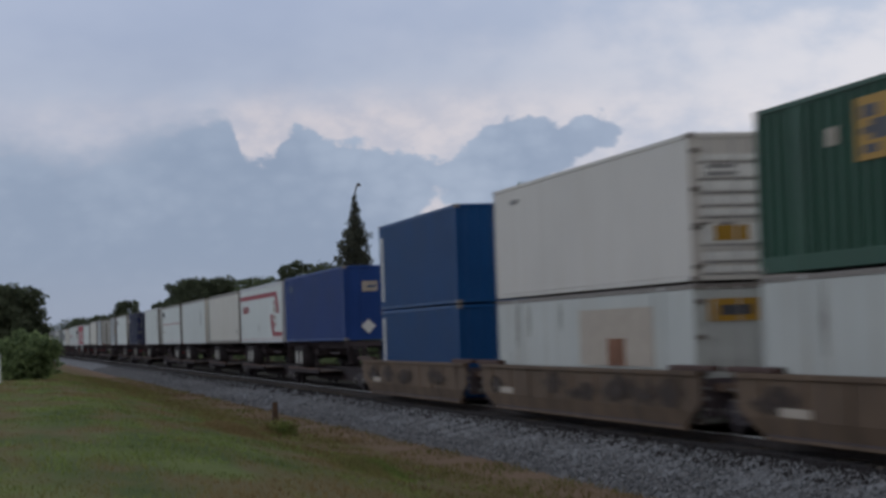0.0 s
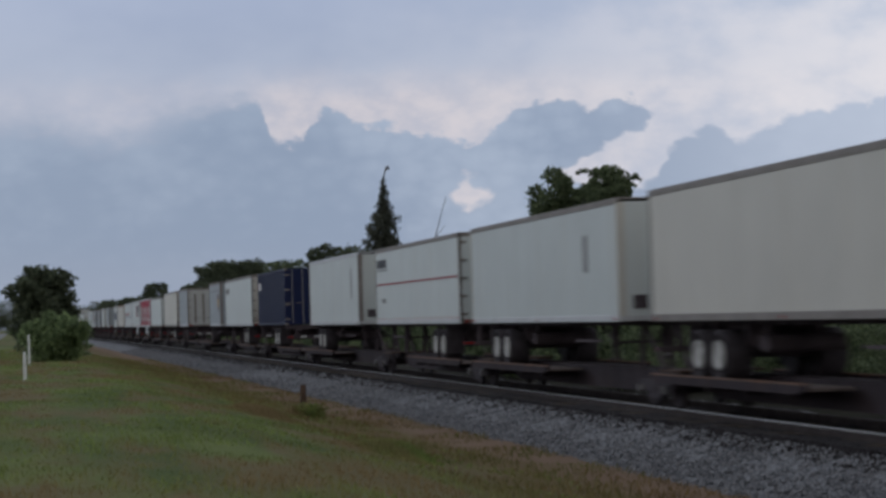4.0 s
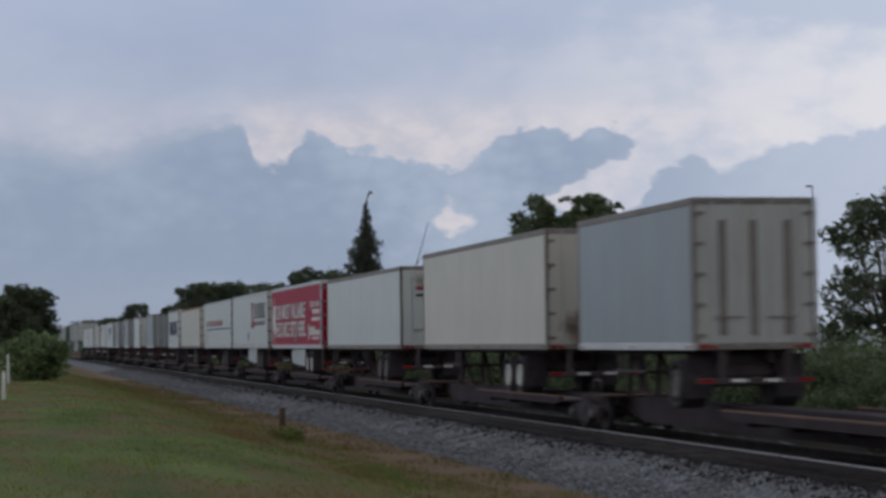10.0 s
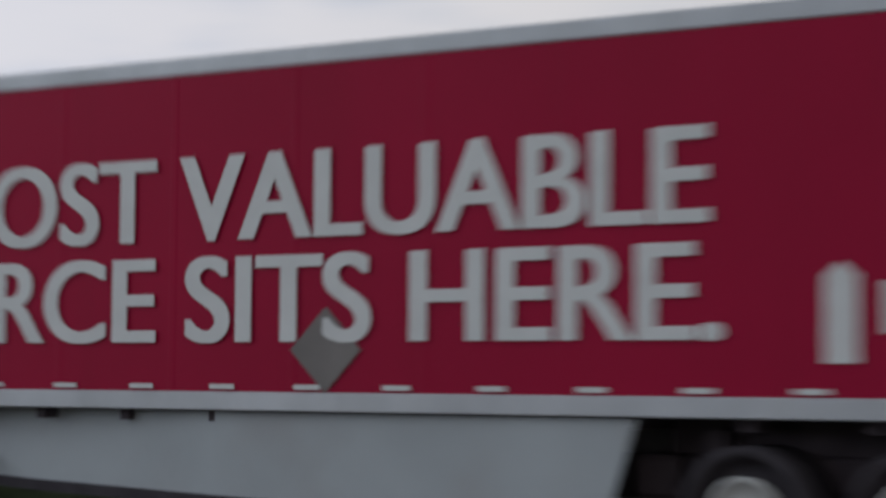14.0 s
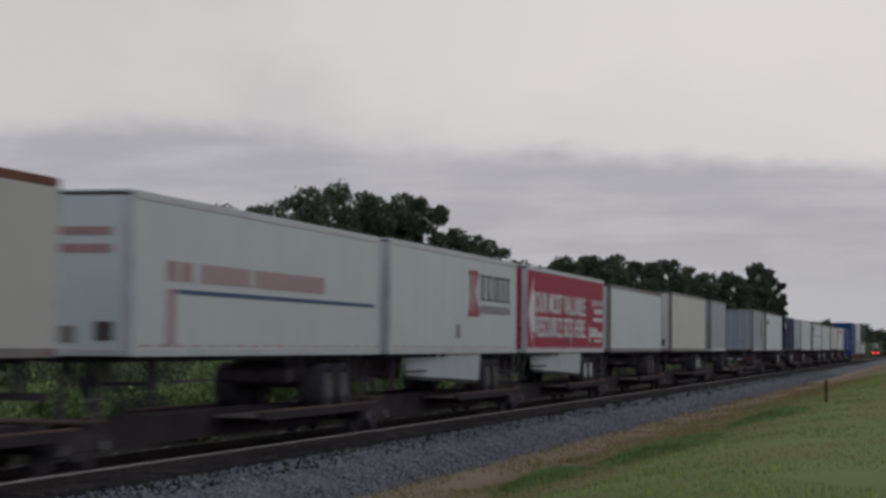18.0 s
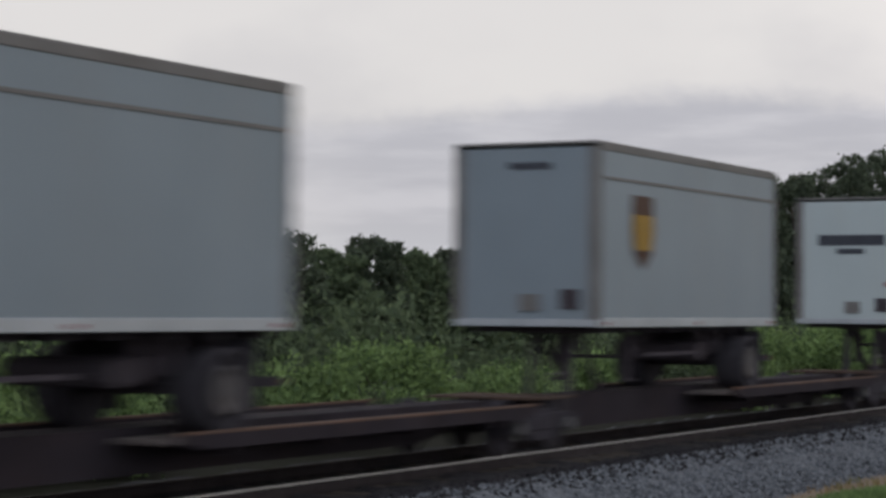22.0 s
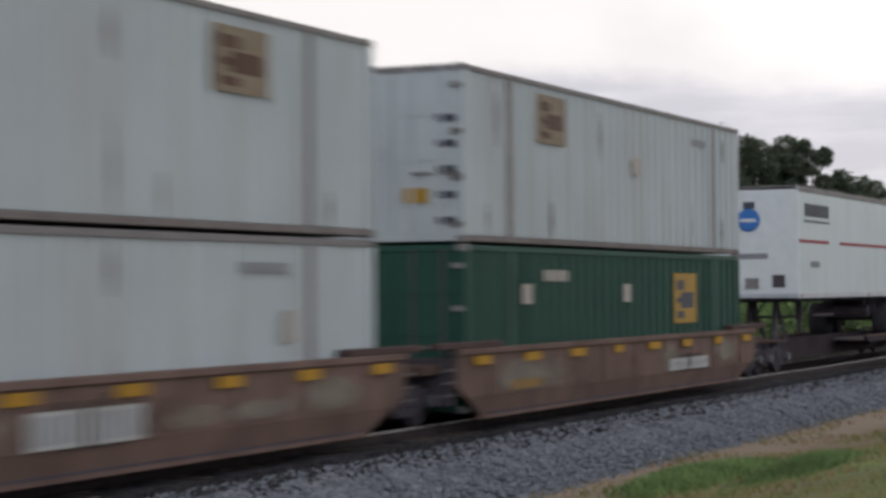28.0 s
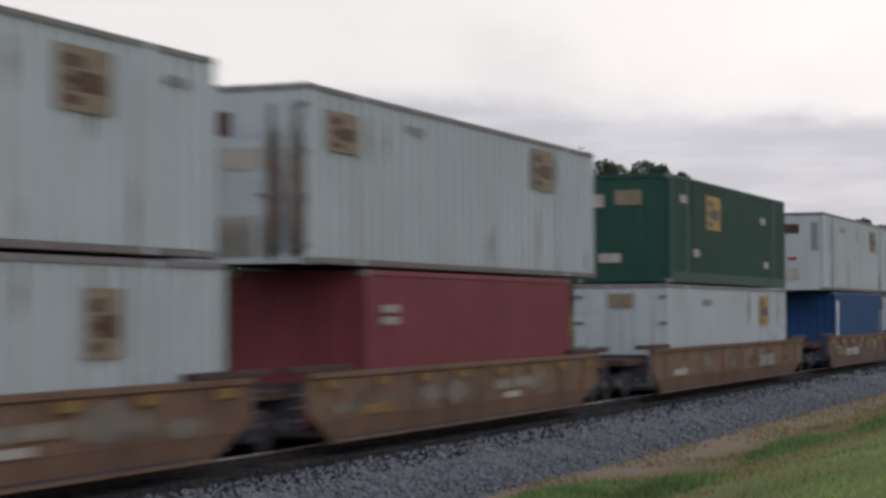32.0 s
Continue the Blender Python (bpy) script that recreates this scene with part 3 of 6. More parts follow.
# ---- plan, in metres: x along the track, the way the train runs; y across it; z = 0 at the rail's top ----
YC = 14.80          # middle of the track
SPEED = 21.724      # of the train, metres a second
MOVING = []         # (thing, its x at 16 s)


def ground_z(x, y):
    t = min(1.0, max(0.0, (y - 2.0) / 7.5))
    z = 0.52 - 1.14 * t * t * (3 - 2 * t)
    if y > 19:
        z += 0.35 * min(1.0, (y - 19) / 10)
    return z + 0.03 * noise.noise(Vector((x * 0.25, y * 0.4, 0.0))) * min(1.0, 30 / (1 + abs(x) * 0.05))


# ---- ground, road and track ----
def build_ground():
    xs = sorted({s * v for s in (-1, 1) for v in [i * 1.5 for i in range(0, 61)] + [90 * 1.12 ** k for k in range(1, 30)]})
    ys = [-2400, -1500, -800, -400, -200, -100, -50, -30, -20, -14] + [-10 + 0.5 * i for i in range(0, 70)] + [26, 28, 31, 35, 40, 50, 65, 90, 130, 200, 350, 700, 1400, 2400]
    verts = [(x, y, ground_z(x, y) - (0.25 if 10.9 < y < 18.7 else 0)) for y in ys for x in xs]
    n = len(xs)
    faces = [(r * n + c, r * n + c + 1, (r + 1) * n + c + 1, (r + 1) * n + c) for r in range(len(ys) - 1) for c in range(n - 1)]
    tagged(raw("ground", verts, faces, GROUND, True), "grassy ground, green turning straw brown beside the ballast, painted shade-dark beyond it", "ground", kind="structure")
    bm = prism([(-8.4, 0.48), (-2.4, 0.48), (-2.4, 0.545), (-5.4, 0.60), (-8.4, 0.545)], "x", -660, 900)
    tagged(part("road", bm, ASPHALT), "worn grey asphalt road beside the meadow", "road", kind="structure")
    # bed of crushed stone
    rng = random.Random(3)
    prof = [(-4.35, -0.66), (-3.3, -0.42), (-2.35, -0.20), (-1.5, -0.16), (-0.75, -0.17), (0.75, -0.17), (1.5, -0.16), (2.35, -0.20), (3.3, -0.42), (4.35, -0.66)]
    xs2 = sorted({s * v for s in (-1, 1) for v in [i * 0.5 for i in range(0, 161)] + [80 * 1.1 ** k for k in range(1, 26)]})
    verts = []
    for x in xs2:
        for i, (u, z) in enumerate(prof):
            j = 0.05 if 0 < i < 9 else 0.22
            verts.append((x + rng.uniform(-0.1, 0.1), YC + u + rng.uniform(-j, j), z + (rng.uniform(-0.035, 0.035) if 0 < i < 9 else -0.03)))
    n = len(prof)
    faces = [(r * n + c, (r + 1) * n + c, (r + 1) * n + c + 1, r * n + c + 1) for r in range(len(xs2) - 1) for c in range(n - 1)]
    bed = tagged(raw("ballast_bed", verts, faces, BALLAST), "long bed of grey crushed stone under the track", "ballast", kind="structure")
    bed.data.materials.append(BALLAST_SHADE)
    # middle of the bed gets the shade colour, as if under the train
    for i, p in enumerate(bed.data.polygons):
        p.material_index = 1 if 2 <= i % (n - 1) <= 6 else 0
    # loose stones on the near shoulder
    verts, faces = [], []
    in_shade = []
    for k in range(50000):
        x = rng.choice((-1, 1)) * (18 + 62 * rng.random() ** 1.5 if k < 36000 else 70 + 150 * rng.random())
        u = -4.5 + 2.55 * rng.random()
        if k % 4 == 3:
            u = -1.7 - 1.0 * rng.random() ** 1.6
        z = np.interp(u, [-4.6, -4.35, -3.3, -2.35, -1.5], [-0.64, -0.63, -0.42, -0.20, -0.16])
        s = rng.uniform(0.025, 0.06) * (1.0 if k < 36000 else 1.8)
        o = len(verts)
        for dx, dy, dz in ((1, 0, 0), (0, 1, 0), (-1, 0, 0), (0, -1, 0), (0, 0, 0.9), (0, 0, -0.6)):
            verts.append((x + s * (dx + rng.uniform(-0.4, 0.4)), YC + u + s * (dy + rng.uniform(-0.4, 0.4)), z + s * (dz + rng.uniform(-0.3, 0.3))))
        for a in range(4):
            faces.append((o + a, o + (a + 1) % 4, o + 4))
            faces.append((o + (a + 1) % 4, o + a, o + 5))
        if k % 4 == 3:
            in_shade.extend(faces[-8:])
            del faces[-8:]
    # loose stones in the same shade colour, to soften the band's edge
    tagged(raw("shade_dark_stones", verts, in_shade, BALLAST_SHADE), "ballast stones beside the rail, coloured dark as train shade", "stones", kind="stuff")
    tagged(raw("ballast_stones", verts, faces, BALLAST), "loose grey ballast stones on the track shoulder", "stones", kind="stuff")
    # rails: foot, web and head, with a bright running face
    rail_o = [(-0.075, -0.17), (0.075, -0.17), (0.075, -0.155), (0.012, -0.135), (0.012, -0.045), (0.036, -0.035), (0.036, -0.004), (-0.036, -0.004), (-0.036, -0.035), (-0.012, -0.045), (-0.012, -0.135), (-0.075, -0.155)]
    for side in (-1, 1):
        rail = tagged(part("rail", prism([(YC + side * 0.7535 + u, z) for u, z in rail_o], "x", -1200, 1200), RAILSIDE), "rusty steel rail with a bright worn running face", "rail", "rails of the track", "structure")
        # far rail's face is coloured dark, for the train's shade over it
        part("running_face", prism([(YC + side * 0.7535 + u, z) for u, z in ((-0.037, -0.022), (0.037, -0.022), (0.034, 0.0), (-0.034, 0.0))], "x", -1200, 1200), TREAD if side < 0 else DULL_FACE, rail, "worn steel running face")
    bm = bmesh.new()
    for i in range(-330, 331):
        bm_box(bm, i * 0.53 - 0.115, i * 0.53 + 0.115, YC - 1.3, YC + 1.3, -0.32, -0.166)
    tagged(part("sleepers", bm, TIE), "weathered oak sleepers half sunk in the ballast", "sleepers", kind="stuff")


build_ground()


# ---- the train: bogies, cars, containers and trailers ----
BOGIE_PARTS = {}


def bogie_meshes():
    fr = [(-1.25, 0.34), (-1.22, 0.56), (-0.95, 0.62), (-0.62, 0.60), (-0.40, 0.68), (0.40, 0.68), (0.62, 0.60), (0.95, 0.62), (1.22, 0.56), (1.25, 0.34), (0.98, 0.33), (0.62, 0.40), (0.42, 0.22), (-0.42, 0.22), (-0.62, 0.40), (-0.98, 0.33)]
    made = {}
    for name, bm, mat in (("sideframe", prism(fr, "y", -0.07, 0.07), BOGIE), ("bolster", box(-0.22, 0.22, -1.1, 1.1, 0.36, 0.62, 0.02), BOGIE), ("wheel", wheel_bm(0.42, 0.13, 0.1), BOGIE),
                          ("axle", tube((0, -0.95, 0), (0, 0.95, 0), 0.075), BOGIE), ("tread_rim", wheel_bm(0.425, 0.07, 0.3), TREAD),
                          ("spring", joined(*[tube((x, 0, 0.26), (x, 0, 0.48), 0.065) for x in (-0.24, -0.08, 0.08, 0.24)]), CHASSIS), ("bearing_cap", tube((0, -0.1, 0), (0, 0.1, 0), 0.10, 10), CAP)):
        me = bpy.data.meshes.new(name)
        bm.to_mesh(me)
        bm.free()
        me.materials.append(mat)
        made[name] = me
    return made


def add_bogie(parent, x):
    if not BOGIE_PARTS:
        BOGIE_PARTS.update(bogie_meshes())
    B = BOGIE_PARTS
    bog = share("bogie", B["bolster"], parent, pose(x, 0, 0), "oily black two-axle rail bogie")
    for s in (-1, 1):
        share("sideframe", B["sideframe"], bog, pose(0, s * 1.0, 0))
        share("spring", B["spring"], bog, pose(0, s * 1.0, 0))
        for a in (-0.88, 0.88):
            share("wheel", B["wheel"], bog, pose(a, s * 0.76, 0.425, 0, 0, 0 if s < 0 else 180))
            share("bearing_cap", B["bearing_cap"], bog, pose(a, s * 1.06, 0.425))
    for a in (-0.88, 0.88):
        share("axle", B["axle"], bog, pose(a, 0, 0.425))


def spine_car(left, right, load_flip, hitch_x, group="articulated spine cars", both=False, deck=(None, None)):
    """One unit of a spine car between the bogies at left and right: a deep centre sill, a wheel deck with side sills, and a hitch."""
    mid = (left + right) / 2
    h = (right - left) / 2
    car = thing("spine_car", "rust-brown articulated spine car carrying a highway trailer", "rail car", group)
    car.matrix_basis = pose(mid, YC, 0)
    part("centre_sill", prism([(-h + 0.3, 0.62), (-h + 1.6, 0.40), (-h + 2.6, 0.26), (h - 2.6, 0.26), (h - 1.6, 0.40), (h - 0.3, 0.62), (h - 0.3, 0.80), (-h + 0.3, 0.80)], "y", -0.33, 0.33), SPINE, car)
    a, b = (deck[0] - mid, deck[1] - mid) if deck[0] is not None else ((-h + 0.9, -h + 9.9) if load_flip else (h - 9.9, h - 0.9))
    for s in (-1, 1):
        y0, y1 = sorted((s * 0.45, s * 1.34))
        part("wheel_deck", box(a, b, y0, y1, 0.655, 0.715, 0.008), DECK_TOP, car, "scuffed grey wheel deck")
        y0, y1 = sorted((s * 1.335, s * 1.42))
        part("side_sill", prism([(a, 0.68), (a + 0.4, 0.60), (b - 0.4, 0.60), (b, 0.68), (b, 0.775), (a, 0.775)], "y", y0, y1), SPINE, car, "rust-streaked side sill")
        part("sill_edge", box(a, b, y0 - 0.004, y1 + 0.004, 0.765, 0.80, 0.006), EDGE, car, "rust-orange worn edge")
    k = 4
    for i in range(k):
        x = a + (b - a) * (i + 0.5) / k
        part("cross_bearer", box(x - 0.09, x + 0.09, -1.3, 1.3, 0.50, 0.652), SPINE, car)
    part("end_platform", box(-h + 0.05, -h + 1.5, -0.95, 0.95, 0.80, 0.845, 0.008), DECK, car)
    hx = hitch_x - mid
    hitch = part("hitch", box(hx - 0.5, hx + 0.5, -0.5, 0.5, 1.80, 1.90, 0.02), CHASSIS, car, "raised black trailer hitch")
    for s in (-1, 1):
        part("strut", tube((hx - 0.25, s * 0.35, 0.8), (hx - 0.05, s * 0.35, 1.82), 0.07), CHASSIS, hitch)
        part("strut", tube((hx + 1.3, s * 0.28, 0.8), (hx + 0.1, s * 0.35, 1.80), 0.055), CHASSIS, hitch)
    part("grab_rail", joined(tube((-h + 0.5, -0.95, 0.6), (-h + 0.5, -0.95, 1.2), 0.018, 6), tube((-h + 0.5, -0.95, 1.2), (-h + 1.1, -0.95, 1.2), 0.018, 6), tube((-h + 1.1, -0.95, 1.2), (-h + 1.1, -0.95, 0.6), 0.018, 6)), DIM_RIM, car)
    add_bogie(car, -h)
    if both:
        add_bogie(car, h)
    MOVING.append((car, mid))
    return car


def plate(parent, name, x0, x1, z0, z1, mat, y=-1.3, proud=0.006, label=""):
    """A film, sign or panel on the near side of a thing."""
    return part(name, box(x0, x1, y - proud, y + 0.004, z0, z1), mat, parent, label)


def end_plate(parent, name, x, face, y0, y1, z0, z1, mat, label="", proud=0.006):
    x0, x1 = (x - proud, x + 0.004) if face < 0 else (x - 0.004, x + proud)
    return part(name, box(x0, x1, y0, y1, z0, z1), mat, parent, label)


def well_car(left, right, mat, marks=True, ends=(False, False), label="", seed=0, stencil=None):
    """One unit of a well car between two bogies: deep ribbed sides, sloped ends over the bogies, end platforms."""
    mid, h = (left + right) / 2, (right - left) / 2
    rng = random.Random(seed)
    car = thing("well_car", label, "rail car", "well cars of the train")
    car.matrix_basis = pose(mid, YC, 0)
    e0, e1 = -h + (1.0 if not ends[0] else 1.9), h - (1.0 if not ends[1] else 1.9)
    for s in (-1, 1):
        y0, y1 = sorted((s * 1.44, s * 1.50))
        side = part("side_wall", prism([(e0, 0.62), (e0 + 0.35, 0.45), (e1 - 0.35, 0.45), (e1, 0.62), (e1, 1.16), (e0, 1.16)], "y", y0, y1), mat, car)
        bm = bmesh.new()
        loop = [bm.verts.new(v) for v in ((e0 + 0.35, s * 1.495, 0.46), (e1 - 0.35, s * 1.495, 0.46), (e1 - 1.15, s * 1.42, 0.12), (e0 + 1.15, s * 1.42, 0.12))]
        inner = [bm.verts.new(v.co - Vector((0, s * 0.05, 0))) for v in loop]
        bm.faces.new(loop)
        bm.faces.new(inner[::-1])
        for k in range(4):
            bm.faces.new((loop[k], inner[k], inner[(k + 1) % 4], loop[(k + 1) % 4]))
        bmesh.ops.recalc_face_normals(bm, faces=bm.faces[:])
        part("lower_wall", bm, mat, side)
        y0, y1 = sorted((s * 1.40, s * 1.56))
        part("top_chord", box(e0, e1, y0, y1, 1.14, 1.24, 0.012), mat, side)
        part("bottom_chord", box(e0 + 1.15, e1 - 1.15, *sorted((s * 1.28, s * 1.44)), 0.06, 0.14, 0.012), mat, side)
        if s < 0:
            n = 9
            for i in range(n):
                x = e0 + 1.3 + (e1 - e0 - 2.6) * i / (n - 1)
                part("rib", box(x - 0.05, x + 0.05, -1.53, -1.498, 0.46, 1.14), mat, side)
    part("well_floor", box(e0 + 1.4, e1 - 1.4, -1.44, 1.44, 0.13, 0.17), CHASSIS, car)
    for s, e in ((-1, e0), (1, e1)):
        out = -h if s < 0 else h
        a, b = sorted((e - s * 1.0, out - s * 0.12))
        part("end_platform", box(a, b, -1.25, 1.25, 0.84, 1.0, 0.02), DECK, car, "dark worn end platform")
        a, b = sorted((e - s * 1.9, out - s * (0.35 if not ends[0 if s < 0 else 1] else 0.9)))
        part("end_guard", box(a, b, -1.50, -1.30, 1.24, 1.345, 0.015), GUARD, car, "dark brown raised end guard")
        part("end_guard", box(a, b, 1.30, 1.50, 1.24, 1.345, 0.015), GUARD, car, "dark brown raised end guard")
        part("bulkhead", box(e - 0.06, e + 0.06, -1.4, 1.4, 0.35, 1.1), CHASSIS, car)
        for i in range(3):
            part("ladder_rung", box(min(e, e + s * 0.45), max(e, e + s * 0.45), -1.46, -1.43, 0.50 + 0.2 * i, 0.53 + 0.2 * i), DIM_RIM, car)
    if marks:
        n = 8
        for i in range(n):
            x = e0 + 0.9 + (e1 - e0 - 1.8) * i / (n - 1)
            part("yellow_mark", box(x - rng.uniform(0.22, 0.42), x + rng.uniform(0.2, 0.4), -1.567, -1.55, 0.97, 1.115), DULL_YELLOW if mat is WELL2 else YELLOW, car, "faded yellow reflective mark")
    x = e0 + (e1 - e0) * rng.uniform(0.55, 0.66)
    plates = [(x + dx, w, z0, z1) for dx, w, z0, z1 in ((0, 1.15, 0.66, 0.86), (1.3, 1.2, 0.67, 0.87), (0.6, 1.0, 0.48, 0.60))]
    if mat is WELL3:
        plates = []
    if stencil:
        a, w, z0, z1 = stencil
        a -= mid
        plates = [(a + w * 0.24, w * 0.46, z0, z1), (a + w * 0.76, w * 0.46, z0, z1)]
        part("stencil_ground", box(a - 0.06, a + w + 0.06, -1.535, -1.529, z0 - 0.04, z1 + 0.09), GRIME_DARK, car, "dark worn ground of the stencil")
    for k, (x, w, z0, z1) in enumerate(plates):
        part("stencil_panel", box(x - w / 2, x + w / 2, -1.542, -1.53, z0, z1), (TANFILM if mat is WELL2 else STENCIL) if k < 2 else BEIGEFILM, car, "white stencil panel with plain bars")
        if k < 2:
            for i in range(5):
                xx = x - w / 2 + 0.08 + i * (w - 0.1) / 5
                part("stencil_bar", box(xx, xx + 0.11, -1.546, -1.541, z0 + 0.05, z1 - 0.05), LGREY, car)
    for k in range(11):
        px, pw = rng.uniform(e0 + 0.6, e1 - 2.8), rng.uniform(0.8, 2.6)
        part("grime_patch", box(px, px + pw, -1.536, -1.529, rng.uniform(0.47, 0.6), rng.uniform(0.75, 1.12)), GRIME_DARK if mat is WELL3 else GRIME if k % 3 else STAIN, car, "grimy faded patch")
    part("worn_patch", box(e0 + 2.2, e0 + 3.6, -1.538, -1.529, 0.50, 0.66), BEIGEFILM if not marks else DULL_YELLOW, car, "faded painted patch")
    if ends[0]:
        add_bogie(car, -h + 0.9)
        part("coupler", joined(box(-h - 0.55, -h + 0.9, -0.12, 0.12, 0.72, 0.92, 0.02), box(-h - 0.75, -h - 0.45, -0.19, 0.19, 0.68, 0.98, 0.04)), BOGIE, car)
    else:
        add_bogie(car, -h)
    if ends[1]:
        add_bogie(car, h - 0.9)
        part("coupler", joined(box(h - 0.9, h + 0.55, -0.12, 0.12, 0.72, 0.92, 0.02), box(h + 0.45, h + 0.7, -0.19, 0.19, 0.68, 0.98, 0.04)), BOGIE, car)
    MOVING.append((car, mid))
    return car


def ribbed_side(x0, x1, z0, z1, y, s, pitch, depth, duty=0.5):
    """A sheet with upright corrugations: each rib a trapezoid standing proud."""
    bm = bmesh.new()
    pts = []
    n = max(1, int((x1 - x0) / pitch))
    p = (x1 - x0) / n
    for i in range(n):
        a = x0 + i * p
        w = p * duty
        g = (p - w) / 2
        r = min(0.020, g * 0.8)
        pts += [(a, 0), (a + g - r, 0), (a + g, depth), (a + g + w, depth), (a + g + w + r, 0)]
    pts.append((x1, 0))
    lo = [bm.verts.new((x, y + s * d, z0)) for x, d in pts]
    hi = [bm.verts.new((x, y + s * d, z1)) for x, d in pts]
    for i in range(len(pts) - 1):
        q = (lo[i], lo[i + 1], hi[i + 1], hi[i])
        bm.faces.new(q if s < 0 else q[::-1])
    return bm


CASTING = {}


def weather(c, h, y, seed, n):
    """Thin rust that has run down the near side of a box, from its roof rail and above its foot."""
    r = random.Random(seed)
    for k in range(n):
        wd, ht = r.uniform(0.10, 0.28), r.uniform(0.5, 1.3)
        x = r.uniform(-h + 0.4, h - 0.4 - wd)
        z = 0.12 if k % 3 else 2.60 - ht
        part("rust_run", box(x, x + wd, y - 0.003 - 0.0006 * k, y + 0.003, z, z + ht), GRIME_THIN, c, "thin running rust")


def container(x0, x1, z0, z1, mat, label, style="ribs", door=1, posts=False, width=2.59, frame_mat=None, group="containers of the train", roof_mat=None):
    """A freight container between x0 and x1, its x as at 16 s. door: the end with the doors."""
    mid, h, w, H = (x0 + x1) / 2, (x1 - x0) / 2, width / 2, z1 - z0
    fm = frame_mat or mat
    if mat is GREY_W and roof_mat is None:
        roof_mat = DULL
    c = thing("freight_container", label, "container", group)
    c.matrix_basis = pose(mid, YC, z0)
    pitch, depth, duty = {"corr": (0.28, 0.036, 0.45), "ribs": (0.46, 0.062, 0.40), "smooth": (1.25, 0.006, 0.03)}[style]
    for s in (-1, 1):
        part("side_wall", joined(ribbed_side(-h + 0.1, h - 0.1, 0.13, H - 0.09, s * (w - 0.012 - depth), s, pitch, depth, duty)), mat, c)
        y0, y1 = sorted((s * w, s * (w - 0.1)))
        part("top_rail", box(-h + 0.05, h - 0.05, y0, y1, H - 0.11, H - 0.015, 0.01), roof_mat or fm, c)
        part("bottom_rail", box(-h + 0.05, h - 0.05, y0, y1, 0.02, 0.30 if mat in (GREEN, TAIL_GREEN) else 0.12, 0.01), RAILGRIME if mat is GREY_W and style == "ribs" else fm, c)
        for e in (-1, 1):
            a, b = sorted((e * h, e * (h - 0.14)))
            part("corner_post", box(a, b, y0, y1, 0.02, H - 0.02, 0.012), fm, c)
        if posts:
            for e in (-1, 1):
                x = e * (6.1 if h > 7 else 2.9)
                yy = sorted((s * (w + 0.004), s * (w - 0.06)))
                part("stacking_post", box(x - 0.10, x + 0.10, *yy, 0.02, H - 0.02, 0.01), DULL if posts == "dark" else fm, c, "grimy stacking post")
                part("seam_strip", box(x - e * 0.62 - 0.03, x - e * 0.62 + 0.03, *yy, 0.15, H - 0.1), fm, c)
    part("roof", box(-h + 0.05, h - 0.05, -w + 0.05, w - 0.05, H - 0.06, H - 0.004, 0.01), roof_mat or fm, c)
    part("floor", box(-h + 0.05, h - 0.05, -w + 0.06, w - 0.06, 0.06, 0.12), CHASSIS, c)
    if "m" not in CASTING:
        bm = box(-0.09, 0.09, -0.085, 0.085, -0.06, 0.06, 0.012)
        CASTING["m"] = bpy.data.meshes.new("corner_casting")
        bm.to_mesh(CASTING["m"])
        bm.free()
        CASTING["m"].materials.append(DULL)
    for ex in (-1, 1):
        for ey in (-1, 1):
            for z in (0.06, H - 0.06):
                share("corner_casting", CASTING["m"], c, pose(ex * (h - 0.085), ey * (w - 0.08), z))
    for e in (-1, 1):
        if e == door:
            for s in (-1, 1):
                y0, y1 = sorted((s * 0.01, s * (w - 0.1)))
                a, b = sorted((e * (h - 0.08), e * (h - 0.02)))
                d = part("door", box(a, b, y0, y1, 0.14, H - 0.1, 0.01), mat, c)
                for k in (0.3, 0.75):
                    y = s * (w - 0.1) * k
                    part("lock_rod", tube((e * (h + 0.01), y, 0.1), (e * (h + 0.01), y, H - 0.06), 0.022, 6), LGREY if mat is NAVY else DIM_RIM if mat in (BLUE, GREEN, ROYAL, TAIL_GREEN) else ALU, d, "galvanised lock rod")
                    part("rod_handle", box(*sorted((e * (h + 0.0), e * (h + 0.03))), *sorted((y, y + s * 0.35)), H * 0.38, H * 0.38 + 0.04), DULL, d)
                for k in range(4):
                    zz = 0.3 + (H - 0.65) * k / 3
                    part("hinge", box(*sorted((e * (h - 0.05), e * (h + 0.02))), *sorted((s * (w - 0.24), s * (w - 0.02))), zz - 0.045, zz + 0.045), DULL, d)
                for k in range(3):
                    zz = H * (0.25 + 0.25 * k)
                    part("door_swage", box(*sorted((e * (h - 0.03), e * (h - 0.008))), y0 + 0.08, y1 - 0.08, zz - 0.12, zz + 0.12), mat, d)
        else:
            bm = moved(ribbed_side(-w + 0.1, w - 0.1, 0.13, H - 0.09, -(h - 0.05), -1, 0.30 if style == "corr" else 0.6, 0.03, 0.4), Matrix.Rotation(radians(90 if e > 0 else -90), 4, "Z"))
            part("end_wall", bm, mat, c)
        part("end_sill", box(*sorted((e * (h - 0.1), e * h)), -w + 0.1, w - 0.1, 0.02, 0.14, 0.01), fm, c)
        part("end_header", box(*sorted((e * (h - 0.1), e * h)), -w + 0.1, w - 0.1, H - 0.12, H - 0.02, 0.01), roof_mat or fm, c)
    if mat is GREY_W:
        weather(c, h, -w - 0.001, int(abs(x0) * 7), 7)
    MOVING.append((c, mid))
    return c


TYRES = {}


